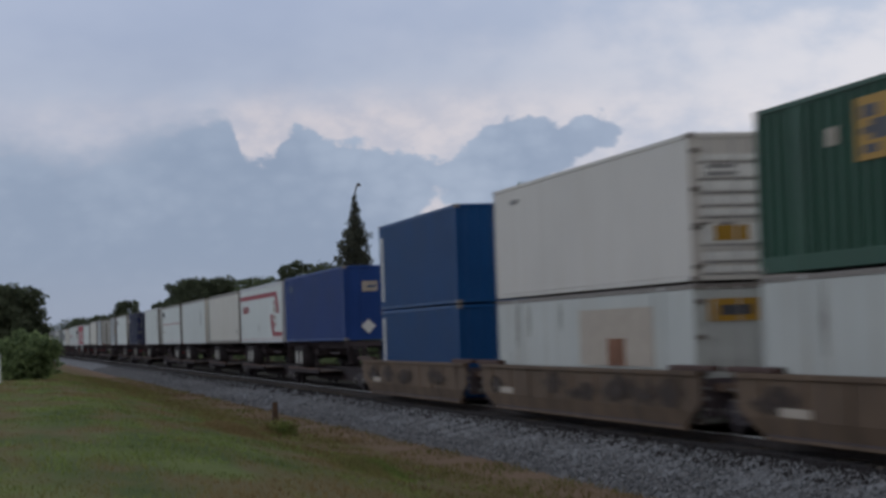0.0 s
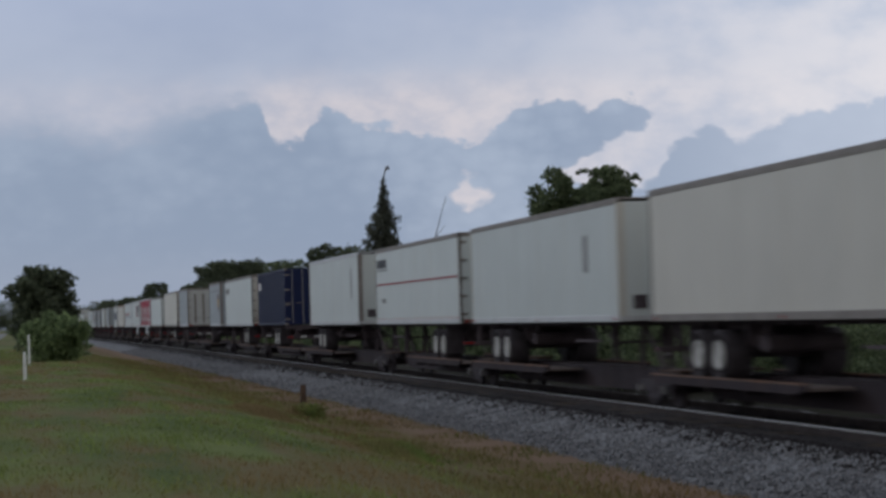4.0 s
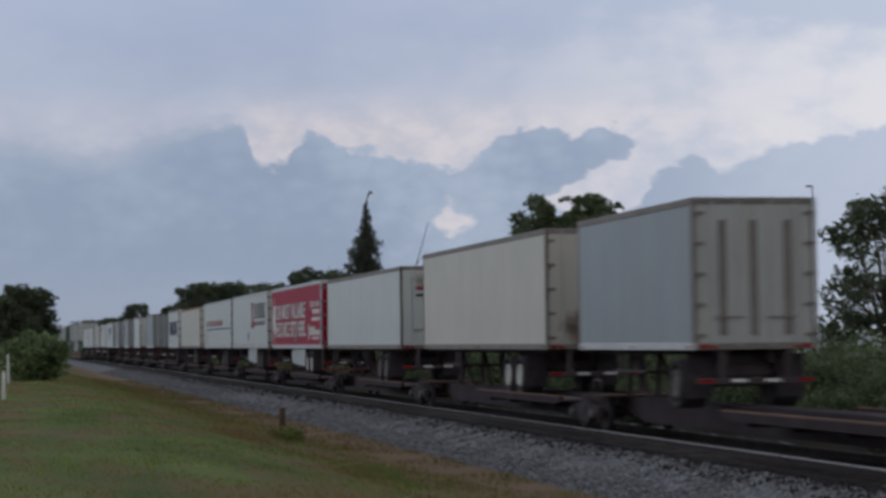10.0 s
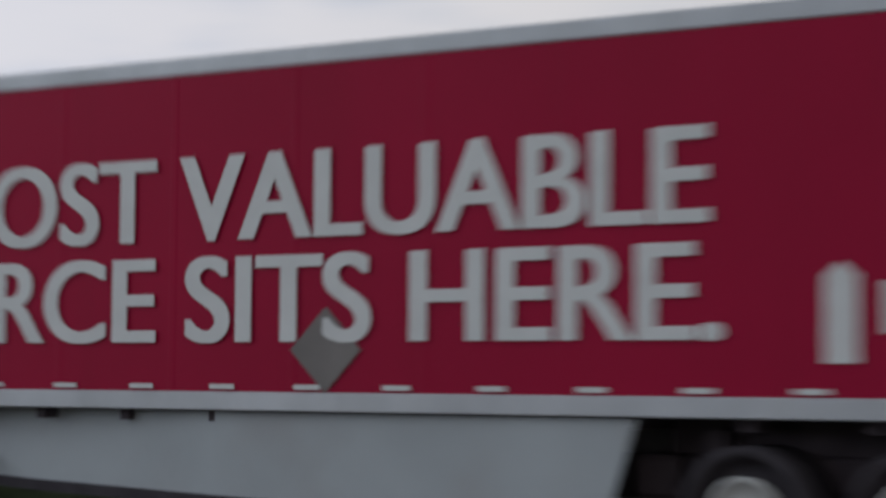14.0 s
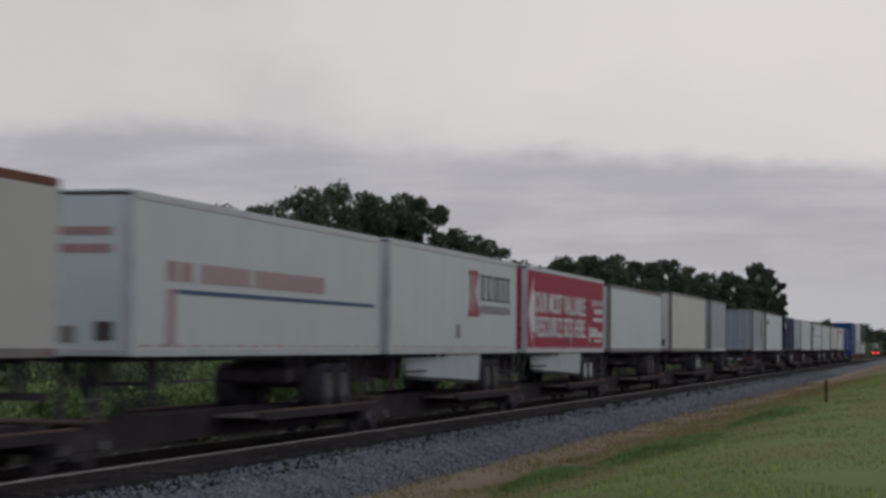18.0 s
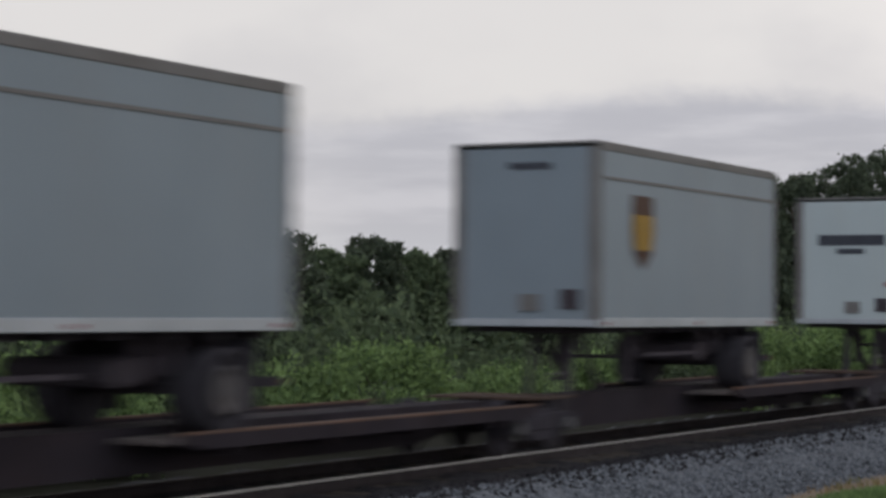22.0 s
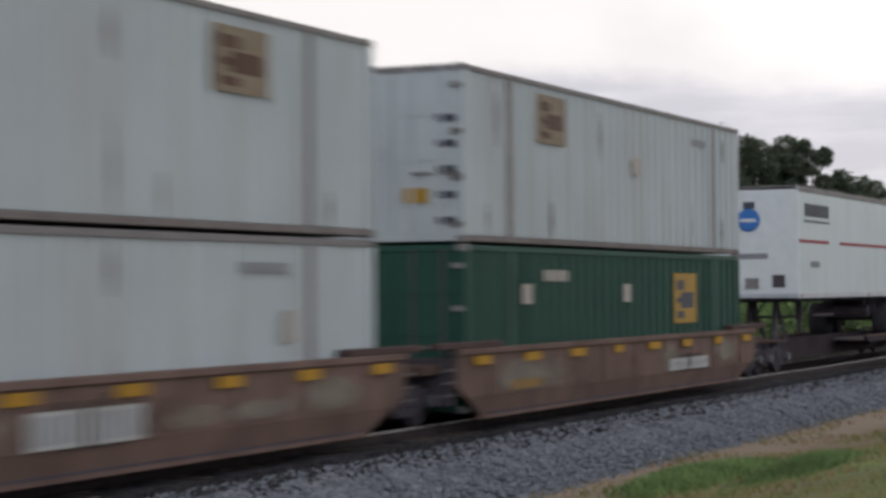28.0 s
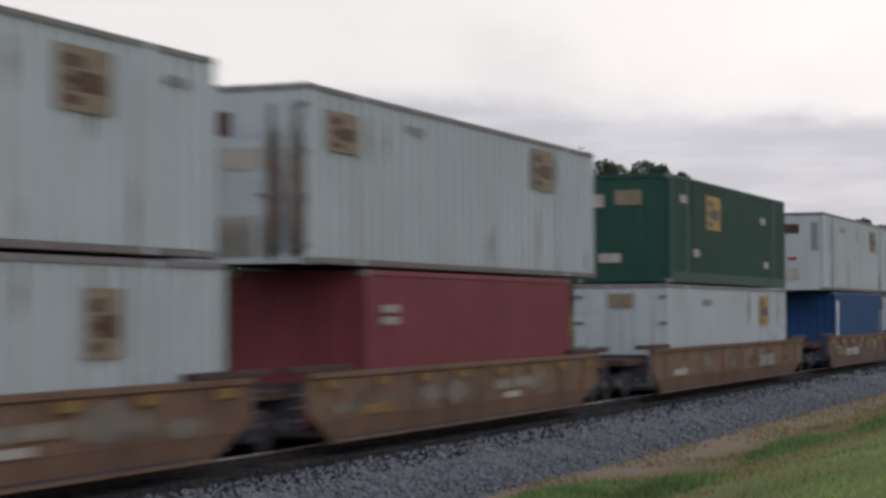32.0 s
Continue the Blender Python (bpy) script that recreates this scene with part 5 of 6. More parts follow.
    for k in range(5):
        end_plate(c, "door_marking", 6.09, 1, 0.2, 0.7, 0.35 + 0.42 * k, 0.41 + 0.42 * k, LGREY if k % 2 else LETTER)
    end_plate(c, "warning_label", 6.09, 1, 0.2, 0.42, 0.5, 0.66, GOLDFILM)
    # white trailer with cream doors
    c = trailer(121.7, 137.8, WHITE, "white box trailer with hinged cream rear doors", top=4.87, rail=DULL, door_mat=CREAM)
    bars(c, -7.3, 3.95, 2.3, 0.35, LGREY, 6)
    bm = moved(wheel_bm(0.32, 0.012, 0.1, 28, 0.002), Matrix.Rotation(radians(90), 4, "Z"))
    part("round_emblem", bm, NAVYFILM, c, "navy round emblem", pose(8.062, -0.35, 4.0))
    end_plate(c, "rust_stain", 8.06, 1, -1.2, 1.2, 1.95, 2.7, GRIME)
    for k in range(3):
        end_plate(c, "rust_rail", 8.062, 1, -1.15, 1.15, 2.15 + 0.28 * k, 2.22 + 0.28 * k, BEIGEFILM if k else RUST)
    # grey pup trailer with a badge
    c = pup(110.2, 118.2, 2.7, True)
    # short grey trailer, dull doors
    c = trailer(82.1, 90.5, SILVER, "short grey box trailer with dull grey swing doors", top=4.95, rail=DULL, door_mat=GREY_W, axles=1, rim=False)
    for y in (-0.75, -0.1, 0.62):
        end_plate(c, "grime_streak", 4.2, 1, y, y + 0.16, 2.2, 4.5, DULL)
    # long white trailers
    c = trailer(63.6, 79.1, CREAM, "long cream white box trailer with hinged doors", top=4.96, rail=DULL, low=DULL, door_mat=CREAM)
    end_plate(c, "rust_stain", 7.76, 1, -1.0, 0.2, 2.0, 2.9, STAIN)
    c = trailer(43.4, 59.6, WHITE, "long plain white box trailer with a dark roof rail", top=4.74, rail=DULL, low=DULL, hinges=False, rim=False)
    end_plate(c, "red_bar", 8.13, 1, -0.75, 0.35, 3.93, 4.03, REDFILM)
    end_plate(c, "dark_bar", 8.13, 1, -0.75, 0.35, 3.70, 3.79, CHARFILM)
    end_plate(c, "soot", 8.12, 1, -1.0, 1.0, 3.9, 4.6, GRIME)
    red_trailer()
    # white trailer with a red mark
    c = trailer(7.6, 23.6, WHITE, "white box trailer with a red emblem and grey lettering", skirt=True, tape="red", seams=1.0, rim=False)
    part("red_emblem", joined(prism([(0.95, 3.0), (2.35, 3.0), (2.35, 3.2), (2.15, 3.3), (1.75, 3.75), (2.2, 4.2), (2.2, 4.35), (1.0, 4.35), (1.0, 4.2), (1.15, 4.1), (1.15, 3.3), (0.95, 3.2)], "y", -1.307, -1.296)), REDFILM, c, "red emblem")
    part("emblem_gap", prism([(1.42, 3.1), (1.55, 3.1), (1.55, 4.25), (1.42, 4.25)], "y", -1.311, -1.306), LETTER, c)
    for k, x in enumerate((2.62, 3.50, 4.36, 4.76, 5.58, 6.36)):
        w = 0.16 if k == 2 else 0.64
        plain = part("letter_shape", joined(box(x + w * 0.5 - 0.075, x + w * 0.5 + 0.075, -1.306, -1.297, 3.50, 4.26)), CHARFILM, c, "dark plain shape")
        if w > 0.2:
            part("thin_bar", box(x, x + 0.07, -1.306, -1.297, 3.50, 4.26), CHARFILM, plain)
            part("thin_bar", box(x, x + w, -1.308, -1.299, 4.20, 4.27), CHARFILM, plain)
            part("thin_bar", box(x, x + w, -1.308, -1.299, 3.49, 3.55), CHARFILM, plain)
    bars(c, 2.5, 3.11, 4.5, 0.24, LGREY, 14, fill=0.62)
    plate(c, "placard", -0.6, -0.2, 2.35, 2.75, DULL)
    # white trailer with a blue line
    c = trailer(-9.6, 6.6, WHITE, "white box trailer with a blue line and faded red lettering", top=4.79, tape="red", hinges=True, rim=False)
    plate(c, "blue_line", -5.9, 7.6, 3.05, 3.13, NAVYFILM, label="navy line")
    plate(c, "red_upright", -6.4, -6.05, 2.1, 3.13, PINKFILM, label="faded red upright bar")
    for x, w, n in ((-6.45, 1.5, 2), (-4.65, 2.95, 5), (-1.5, 5.0, 9)):
        bars(c, x, 3.27, w, 0.36, PINKFILM, n, fill=0.68)
    for k in range(2):
        end_plate(c, "writing_bar", -8.1, -1, -0.9, 0.9, 3.7 + 0.3 * k, 3.85 + 0.3 * k, PINKFILM)
    # cream trailer with a brown roof rail
    c = trailer(-27.5, -12.7, CREAM, "cream box trailer with a rust-brown roof rail", top=4.73, rail=BROWNTRIM, low=DULL, post=CREAM, rim=False)
    # pup with large navy letters
    c = trailer(-39.0, -30.3, WHITE, "short white trailer with large navy lettering", rail=DULL, axles=1, rim=False, low=ALU, post=LETTER)
    bars(c, -3.35, 2.88, 7.0, 1.06, NAVY, 7, fill=0.66)
    bars(c, -3.0, 2.35, 1.6, 0.12, LGREY, 8)
    end_plate(c, "lettering_bar", -4.35, -1, -0.9, 0.85, 3.75, 4.05, NAVYFILM)
    end_plate(c, "small_red_bar", -4.35, -1, 0.0, 0.7, 3.6, 3.66, REDFILM)
    end_plate(c, "lettering_bar", -4.35, -1, -0.55, 0.45, 2.9, 3.05, CHARFILM)
    # grey pup, white pup
    c = trailer(-64.5, -56.1, SILVER_D, "short plain grey box trailer", top=4.87, rail=DULL, axles=1, rim=False)
    bars(c, -3.6, 4.35, 0.8, 0.12, LGREY, 5)
    c = trailer(-82.3, -73.7, WHITE, "short white box trailer with a lettered nose", top=4.88, rail=DULL, axles=1, rim=False, tape="red")
    end_plate(c, "lettering_bar", -4.3, -1, -0.85, 0.75, 3.75, 4.0, CHARFILM)
    end_plate(c, "lettering_bar", -4.3, -1, -0.35, 0.3, 3.55, 3.68, CHARFILM)
    end_plate(c, "red_marker", -4.3, -1, -1.2, -0.85, 2.78, 2.9, REDFILM)
    pup(-99.7, -91.3, -2.43)
    pup(-117.4, -108.8, -2.43)
    # white trailer with a slanted emblem
    c = trailer(-136.7, -120.5, WHITE, "white box trailer with a slanted grey and navy emblem", top=4.94, flip=True, tape="red", rail=DULL, rim=False)
    part("slanted_emblem", prism([(-2.7, 3.18), (-1.2, 3.6), (-0.2, 4.5), (-1.0, 4.55), (-1.6, 4.25)], "y", -1.306, -1.297), LGREY, c, "slanted grey wing")
    part("slanted_streak", prism([(-2.6, 3.2), (-1.3, 3.45), (-0.9, 3.75), (-1.5, 3.65)], "y", -1.308, -1.298), BROWNFILM, c, "brown streak of the wing")
    part("slanted_tail", prism([(-2.7, 2.62), (-2.0, 2.64), (-1.2, 3.2), (-1.9, 3.25)], "y", -1.309, -1.298), BEIGEFILM, c)
    part("navy_block", prism([(-1.05, 4.23), (3.6, 4.30), (3.62, 4.05), (2.35, 4.02), (2.35, 3.62), (1.75, 3.60), (1.3, 3.85), (1.0, 3.5), (0.4, 3.5), (0.2, 3.8), (-0.2, 3.45), (-1.0, 3.5), (-1.3, 3.95)], "y", -1.306, -1.297), NAVYFILM, c, "navy emblem")
    plate(c, "grey_block", 2.45, 3.5, 3.5, 3.98, LGREY)
    plate(c, "blue_line", -2.7, 3.4, 3.26, 3.32, BLUEFILM)
    plate(c, "navy_line", -2.5, 3.4, 3.13, 3.20, NAVYFILM)
    end_plate(c, "navy_label", -8.12, -1, -0.9, -0.3, 3.6, 3.9, NAVYFILM)
    end_plate(c, "gold_label", -8.12, -1, -0.9, -0.3, 2.75, 2.95, GOLDFILM)
    # two grey-white 40-foot containers on red-ended chassis
    chassis(-150.9, -138.8, True, MAROON, True)
    c = container(-150.9, -138.7, 1.92, 4.83, WHITE, "white 40-foot container with a red and navy emblem, on a chassis", "smooth", -1, frame_mat=GREY_W)
    plate(c, "red_emblem", -5.5, -4.5, 2.05, 2.55, REDFILM, label="red emblem")
    bars(c, -4.4, 2.1, 2.7, 0.42, NAVYFILM, 3)
    for s in (-1, 1):
        end_plate(c, "door_panel", -6.09, -1, *sorted((s * 0.06, s * 1.1)), 0.3, 2.6, DULL)
    end_plate(c, "pale_label", -6.1, -1, -0.95, -0.2, 1.5, 2.5, GREY_W)
    chassis(-167.8, -155.9, True, MAROON, True)
    c = container(-167.8, -155.8, 1.92, 4.83, DIRTY_CREAM, "dirty white 40-foot container on a red-ended chassis", "smooth", -1, frame_mat=GREY_W)
    bars(c, -5.2, 1.35, 0.9, 0.3, BEIGEFILM, 2, rows=2)
    for k in range(4):
        end_plate(c, "door_marking", -6.0, -1, -0.8, 0.9, 0.5 + 0.5 * k, 0.58 + 0.5 * k, LGREY)
    # out of sight of all but the passing view
    trailer(-188.4, -172.6, WHITE, "plain white box trailer", rail=DULL, tape="red")
    # nose coloured whiter than the sides, for the light it catches
    c = trailer(-207.3, -191.2, WHITE, "white box trailer with a red line and blue nose emblem", rail=DULL, nose_mat=LETTER, post=LETTER)
    plate(c, "red_line", -8.0, -4.7, 3.36, 3.44, REDFILM, label="red line")
    plate(c, "red_line", -3.4, 7.8, 3.36, 3.44, REDFILM, label="red line")
    bars(c, -7.3, 4.05, 2.7, 0.34, CHARFILM, 8)
    plate(c, "dark_line", -7.4, -4.6, 3.9, 3.95, CHARFILM)
    bars(c, -6.7, 2.72, 1.0, 0.16, LGREY, 5)
    bm = moved(wheel_bm(0.30, 0.012, 0.1, 28, 0.002), Matrix.Rotation(radians(90), 4, "Z"))
    part("round_emblem", bm, BLUEFILM, c, "blue round emblem", pose(-8.07, 0.0, 3.95))
    end_plate(c, "emblem_bar", -8.09, -1, -0.2, 0.2, 3.9, 3.98, LETTER)
    end_plate(c, "emblem_cap", -8.07, -1, -0.16, 0.14, 4.24, 4.42, CHARFILM)
    end_plate(c, "writing_bar", -8.06, -1, -0.5, 0.5, 2.95, 3.08, LGREY)


def pup(x0, x1, at, flip=False):
    """A short grey trailer with a brown and gold shield."""
    c = trailer(x0, x1, SILVER, "short grey box trailer with a brown and gold shield badge", flip, top=4.89, rail=DULL, axles=1, rim=False, low=ALU, post=DULL)
    h = (x1 - x0) / 2
    plate(c, "upper_band_line", -h + 0.2, h - 0.1, 4.28, 4.33, DULL)
    b = at
    shield = part("shield_badge", prism([(b - 0.42, 4.08), (b + 0.42, 4.08), (b + 0.48, 3.5), (b + 0.38, 3.12), (b, 2.86), (b - 0.38, 3.12), (b - 0.48, 3.5)], "y", -1.307, -1.297), BROWNFILM, c, "brown shield badge")
    part("gold_field", prism([(b - 0.40, 3.76), (b + 0.40, 3.76), (b + 0.42, 3.5), (b + 0.33, 3.18), (b - 0.33, 3.18), (b - 0.42, 3.5)], "y", -1.312, -1.305), GOLDFILM, shield)
    g = 1 if flip else -1
    end_plate(c, "lettering_bar", g * (h + 0.006), g, -0.45, 0.3, 4.45, 4.56, CHARFILM)
    return c


def text(name, words, x, z, size, mat, parent, y=-1.309, wide=1.0, bold=0.0, rot=0.0, face=None):
    cu = bpy.data.curves.new(name, "FONT")
    cu.body, cu.size, cu.offset, cu.extrude = words, size, bold, 0.0015
    cu.materials.append(mat)
    ob = new(name, cu)
    ob.parent = parent
    ob.matrix_basis = (pose(x, y, z, 90) if face is None else pose(x, y, z, 90, 0, face)) @ Matrix.Diagonal((wide, 1, 1, 1))
    return ob


def red_trailer():
    c = trailer(25.3, 41.55, RED, "crimson box trailer with large white lettering and an arrow", skirt=True, tape="white", rail=ALU, low=ALU, post=ALU, seams=1.18)
    # side: words, arrow and emblem
    h = 8.125
    o = -33.425
    for k in range(3):
        text("lettering", "OUR MOST VALUABLE", 26.80 + 0.025 * k + o, 3.30, 1.00, LETTER, c, y=-1.309 - 0.0015 * k, wide=1.02, bold=0.005)
        text("lettering", "RESOURCE SITS HERE.", 26.80 + 0.025 * k + o, 2.47, 1.00, LETTER, c, y=-1.309 - 0.0015 * k, wide=1.06, bold=0.005)
    part("arrow", prism([(25.62 + o, 3.28), (26.45 + o, 4.45), (26.38 + o, 4.0), (26.72 + o, 4.0), (26.72 + o, 2.62), (26.38 + o, 2.62), (26.45 + o, 2.1)], "y", -1.307, -1.296), LETTER, c, "white arrow pointing at the nose")
    text("lettering", "JOIN OUR TEAM", 38.5 + o, 3.72, 0.36, LETTER, c, wide=0.98, bold=0.006)
    bars(c, 39.2 + o, 3.42, 2.0, 0.20, LETTER, 10)
    bars(c, 38.95 + o, 3.12, 2.3, 0.15, LETTER, 16)
    bars(c, 38.35 + o, 2.50, 1.6, 0.36, LETTER, 5)
    bars(c, 39.98 + o, 2.50, 1.25, 0.22, LETTER, 7)
    bars(c, 39.1 + o, 2.32, 1.9, 0.09, LETTER, 16)
    part("emblem_block", prism([(37.92 + o, 2.3), (38.16 + o, 2.3), (38.16 + o, 2.9), (38.04 + o, 3.0), (37.92 + o, 2.9)], "y", -1.306, -1.297), LETTER, c)
    d = part("placard_diamond", box(-0.24, 0.24, -1.306, -1.297, -0.24, 0.24), DULL, c, "grey diamond placard")
    d.matrix_basis = pose(33.75 + o, 0, 2.40, 0, 45)
    # doors
    e = h + 0.016
    for k, (w, z, s) in enumerate((("OUR", 4.15, 0.42), ("VALUABLE", 3.78, 0.42), ("RESOURCE", 3.38, 0.42), ("63 FEET", 3.02, 0.36))):
        text("lettering", w, e, z, s, LETTER, c, y=-0.95, wide=0.9, bold=0.008, face=90)
    for k in range(3):
        end_plate(c, "lettering_bar", e, 1, -0.7, 0.4, 2.28 + 0.1 * k, 2.33 + 0.1 * k, LETTER)
    d = end_plate(c, "placard_diamond", e, 1, -0.22, 0.22, -0.22, 0.22, DULL, "grey diamond placard")
    d.matrix_basis = pose(0, -0.3, 2.75, 45)
    end_plate(c, "nose_lettering_bar", -h - 0.008, -1, -0.8, 0.3, 3.9, 4.15, LETTER)
    end_plate(c, "nose_lettering_bar", -h - 0.008, -1, -0.9, 0.0, 3.4, 3.5, PINKFILM)


def tail_wells():
    plates = {5: (-219.0, 2.8, 0.49, 0.73), 6: (-241.7, 2.4, 0.46, 0.88), 7: (-265.3, 3.1, 0.47, 0.74), 8: (-282.1, 2.5, 0.46, 0.85)}
    for a, b, k, mat, marks, ends in ((-230.9, -210.4, 5, WELL, True, (False, True)), (-250.6, -230.9, 6, WELL, True, (False, False)), (-271.0, -250.6, 7, WELL, True, (True, False)),
                                      (-297.3, -272.6, 8, WELL2, False, (True, True)), (-318.2, -298.6, 9, WELL2, True, (False, True)), (-338.2, -318.2, 10, WELL2, True, (False, False)), (-358.4, -338.2, 11, WELL2, True, (True, False))):
        well_car(a, b, mat, marks, ends, "rust-brown well car with yellow marks, loaded with stacked containers" if marks else "tan brown well car loaded with stacked containers", k, plates.get(k))
    lo, up = stack(0, 0, (-229.1, -212.8, TAIL_GREEN, "dark green container in a rust-brown well car", "ribs", True, -1), (-229.1, -212.8, GREY_W, "dirty white ribbed container stacked on a green one", "ribs", "dark", -1))
    badge(lo, 3.85, 1.27, 1.6, 1.06)
    for x in (0.0, -5.4):
        plate(lo, "round_label", x - 0.22, x + 0.22, 1.75, 2.1, BEIGEFILM)
    bars(lo, -4.6, 2.15, 1.3, 0.2, BEIGEFILM, 5)
    badge(up, -4.15, 1.83, 1.45, 0.87, TANFILM)
    plate(up, "grime_spot", 0.4, 0.9, 1.5, 1.85, BEIGEFILM)
    bars(up, 4.5, 2.35, 1.0, 0.13, LGREY, 6)
    for k in range(5):
        end_plate(up, "dark_label", -8.15, -1, -1.15, -0.8, 0.3 + 0.42 * k, 0.42 + 0.42 * k, CHARFILM)
    end_plate(up, "gold_label", -8.15, -1, -0.65, -0.2, 0.65, 0.9, GOLDFILM)
    lo, up = stack(0, 0, (-248.8, -232.5, GREY_W, "dirty white container in a rust-brown well car", "ribs", "dark", -1), (-248.8, -232.5, GREY_W, "dirty white container with grimy posts stacked on another", "ribs", "dark", 1))
    badge(up, 4.15, 1.8, 1.5, 0.87, TANFILM)
    badge(lo, -3.9, 1.53, 1.35, 0.91, TANFILM)
    bars(lo, 4.1, 2.25, 1.4, 0.14, LGREY, 6)
    bars(up, -4.7, 2.4, 1.4, 0.14, LGREY, 6)
    plate(lo, "grime_spot", 5.3, 5.65, 1.3, 1.75, BEIGEFILM)
    end_plate(up, "gold_sign", -8.15, -1, -0.35, 0.3, 2.1, 2.5, BROWNFILM, "small brown and gold sign")
    end_plate(up, "grime", -8.15, -1, -1.25, 1.25, 0.0, 2.8, GRIME)
    streaks(up, -8.156, -1, -1.15, -0.45, 2.7, 7, 5)
    end_plate(lo, "gold_sign", -8.15, -1, -0.6, 0.1, 2.05, 2.5, TANFILM, "weathered gold sign")
    end_plate(lo, "rust_stain", -8.15, -1, -1.2, -0.7, 0.1, 1.6, STAIN)
    lo, up = stack(0, 0, (-266.3, -254.1, TAIL_BLUE, "blue 40-foot container in a rust-brown well car", "corr", False, 1), (-268.6, -252.4, GREY_W, "dirty white container with grimy posts on a blue one", "ribs", "dark", 1))
    plate(lo, "side_label", -5.75, -5.35, 0.5, 2.4, LETTER, label="white upright label strip")
    bars(lo, 5.1, 1.2, 0.5, 0.12, LGREY, 2, rows=5)
    badge(up, 4.1, 1.74, 1.5, 0.84, TANFILM)
    bars(up, -4.6, 2.3, 1.5, 0.18, LGREY, 6)
    end_plate(up, "gold_sign", -8.1, -1, -0.35, 0.3, 2.15, 2.5, BROWNFILM, "small brown and gold sign")
    end_plate(up, "red_label", -8.1, -1, -0.25, 0.05, 1.15, 1.25, REDFILM)
    end_plate(up, "upright_label", -8.1, -1, -1.05, -0.8, 1.5, 2.55, LGREY)
    end_plate(up, "beige_patch", -8.1, -1, -0.35, 0.3, 0.4, 0.85, BEIGEFILM)
    lo, up = stack(0, 0, (-292.9, -276.3, GREY_W, "white ribbed container in a tan well car", "ribs", True, -1), (-292.5, -276.4, TAIL_GREEN, "dark green container stacked on a white one", "ribs", True, 1))
    badge(up, -2.9, 1.57, 1.8, 0.98)
    for x, z in ((4.3, 2.0), (-6.6, 2.2), (-5.1, 0.75), (4.8, 0.6)):
        plate(up, "pale_label", x - 0.35, x + 0.35, z, z + 0.22, BEIGEFILM)
    end_plate(up, "gold_sign", -8.05, -1, -0.5, 0.25, 2.1, 2.5, TANFILM, "weathered gold sign")
    end_plate(up, "pale_label", -8.05, -1, 0.55, 0.95, 2.05, 2.4, BEIGEFILM)
    end_plate(up, "pale_label", -8.05, -1, 0.1, 0.7, 0.55, 0.8, BEIGEFILM)
    badge(lo, 4.5, 1.57, 1.45, 0.92)
    bars(lo, -4.2, 2.2, 1.2, 0.16, LGREY, 5)
    end_plate(lo, "gold_sign", -8.3, -1, -0.4, 0.35, 2.1, 2.5, TANFILM, "weathered gold sign")
    lo, up = stack(0, 0, (-314.2, -302.0, MAROON, "maroon 40-foot container in a tan well car", "corr", False, 1), (-316.6, -300.0, GREY_W, "dirty white ribbed container on a maroon one", "ribs", True, -1))
    bars(lo, -5.4, 1.8, 0.9, 0.14, BEIGEFILM, 4, rows=2)
    badge(up, 4.3, 1.85, 1.6, 0.87, TANFILM)
    badge(up, -6.9, 1.88, 1.4, 0.67, TANFILM)
    bars(up, -3.9, 2.45, 1.0, 0.14, LGREY, 5)
    end_plate(up, "gold_sign", -8.3, -1, 0.1, 0.8, 2.1, 2.5, BROWNFILM, "small brown and gold sign")
    end_plate(up, "grime_patch", -8.3, -1, -1.0, 0.8, 1.55, 1.9, BEIGEFILM)
    streaks(up, -8.3, -1, -1.15, -0.5, 2.8, 7, 6)
    end_plate(up, "grime", -8.3, -1, -1.2, 1.2, 0.1, 0.8, GRIME)
    lo, up = stack(0, 0, (-336.2, -319.7, GREY_W, "white ribbed container in a tan well car", "ribs", True, -1), (-336.2, -320.0, GREY_W, "white ribbed container stacked on another", "ribs", True, 1))
    badge(up, 4.3, 1.8, 1.45, 0.84, TANFILM)
    badge(lo, 4.65, 1.42, 1.0, 0.92, TANFILM)
    bars(up, 6.6, 2.4, 0.7, 0.13, LGREY, 4)
    lo, up = stack(0, 0, (-356.2, -340.0, GREY_W, "white ribbed container in a tan well car", "ribs", True, -1), (-356.2, -340.0, GREY_W, "white ribbed container stacked on another", "ribs", True, 1))


head_wells()
spine_section()
tail_wells()


# ---- trees, bushes and small things of the place ----
def leaves(blobs, count, size, seed, gaps=0.42, freq=0.9):
    """Small leaf clumps over lumpy ellipsoids (x, y, z, rx, ry, rz), thinned by noise so that the sky shows through."""
    r = np.random.RandomState(seed)
    vol = np.array([b[3] * b[4] + b[4] * b[5] + b[3] * b[5] for b in blobs])
    pick = r.choice(len(blobs), count, p=vol / vol.sum())
    B = np.array(blobs)[pick]
    d = r.normal(size=(count, 3))
    d /= np.linalg.norm(d, axis=1)[:, None]
    rad = 0.45 + 0.6 * r.rand(count) ** 0.55 + 0.32 * (r.rand(count) < 0.14) * r.rand(count)
    lump = np.array([noise.noise(Vector(tuple(v * 2.2 + k * 7.0))) for v, k in zip(d, pick)])
    rad *= 1 + 0.32 * lump
    P = B[:, :3] + d * rad[:, None] * B[:, 3:]
    keep = np.array([noise.noise(Vector(tuple(p * freq))) for p in P]) > -gaps + 0.25 * (rad - 0.8)
    P = P[keep]
    n = len(P)
    a, b = r.normal(size=(n, 3)), r.normal(size=(n, 3))
    a /= np.linalg.norm(a, axis=1)[:, None]
    b -= (a * b).sum(1)[:, None] * a
    b /= np.linalg.norm(b, axis=1)[:, None]
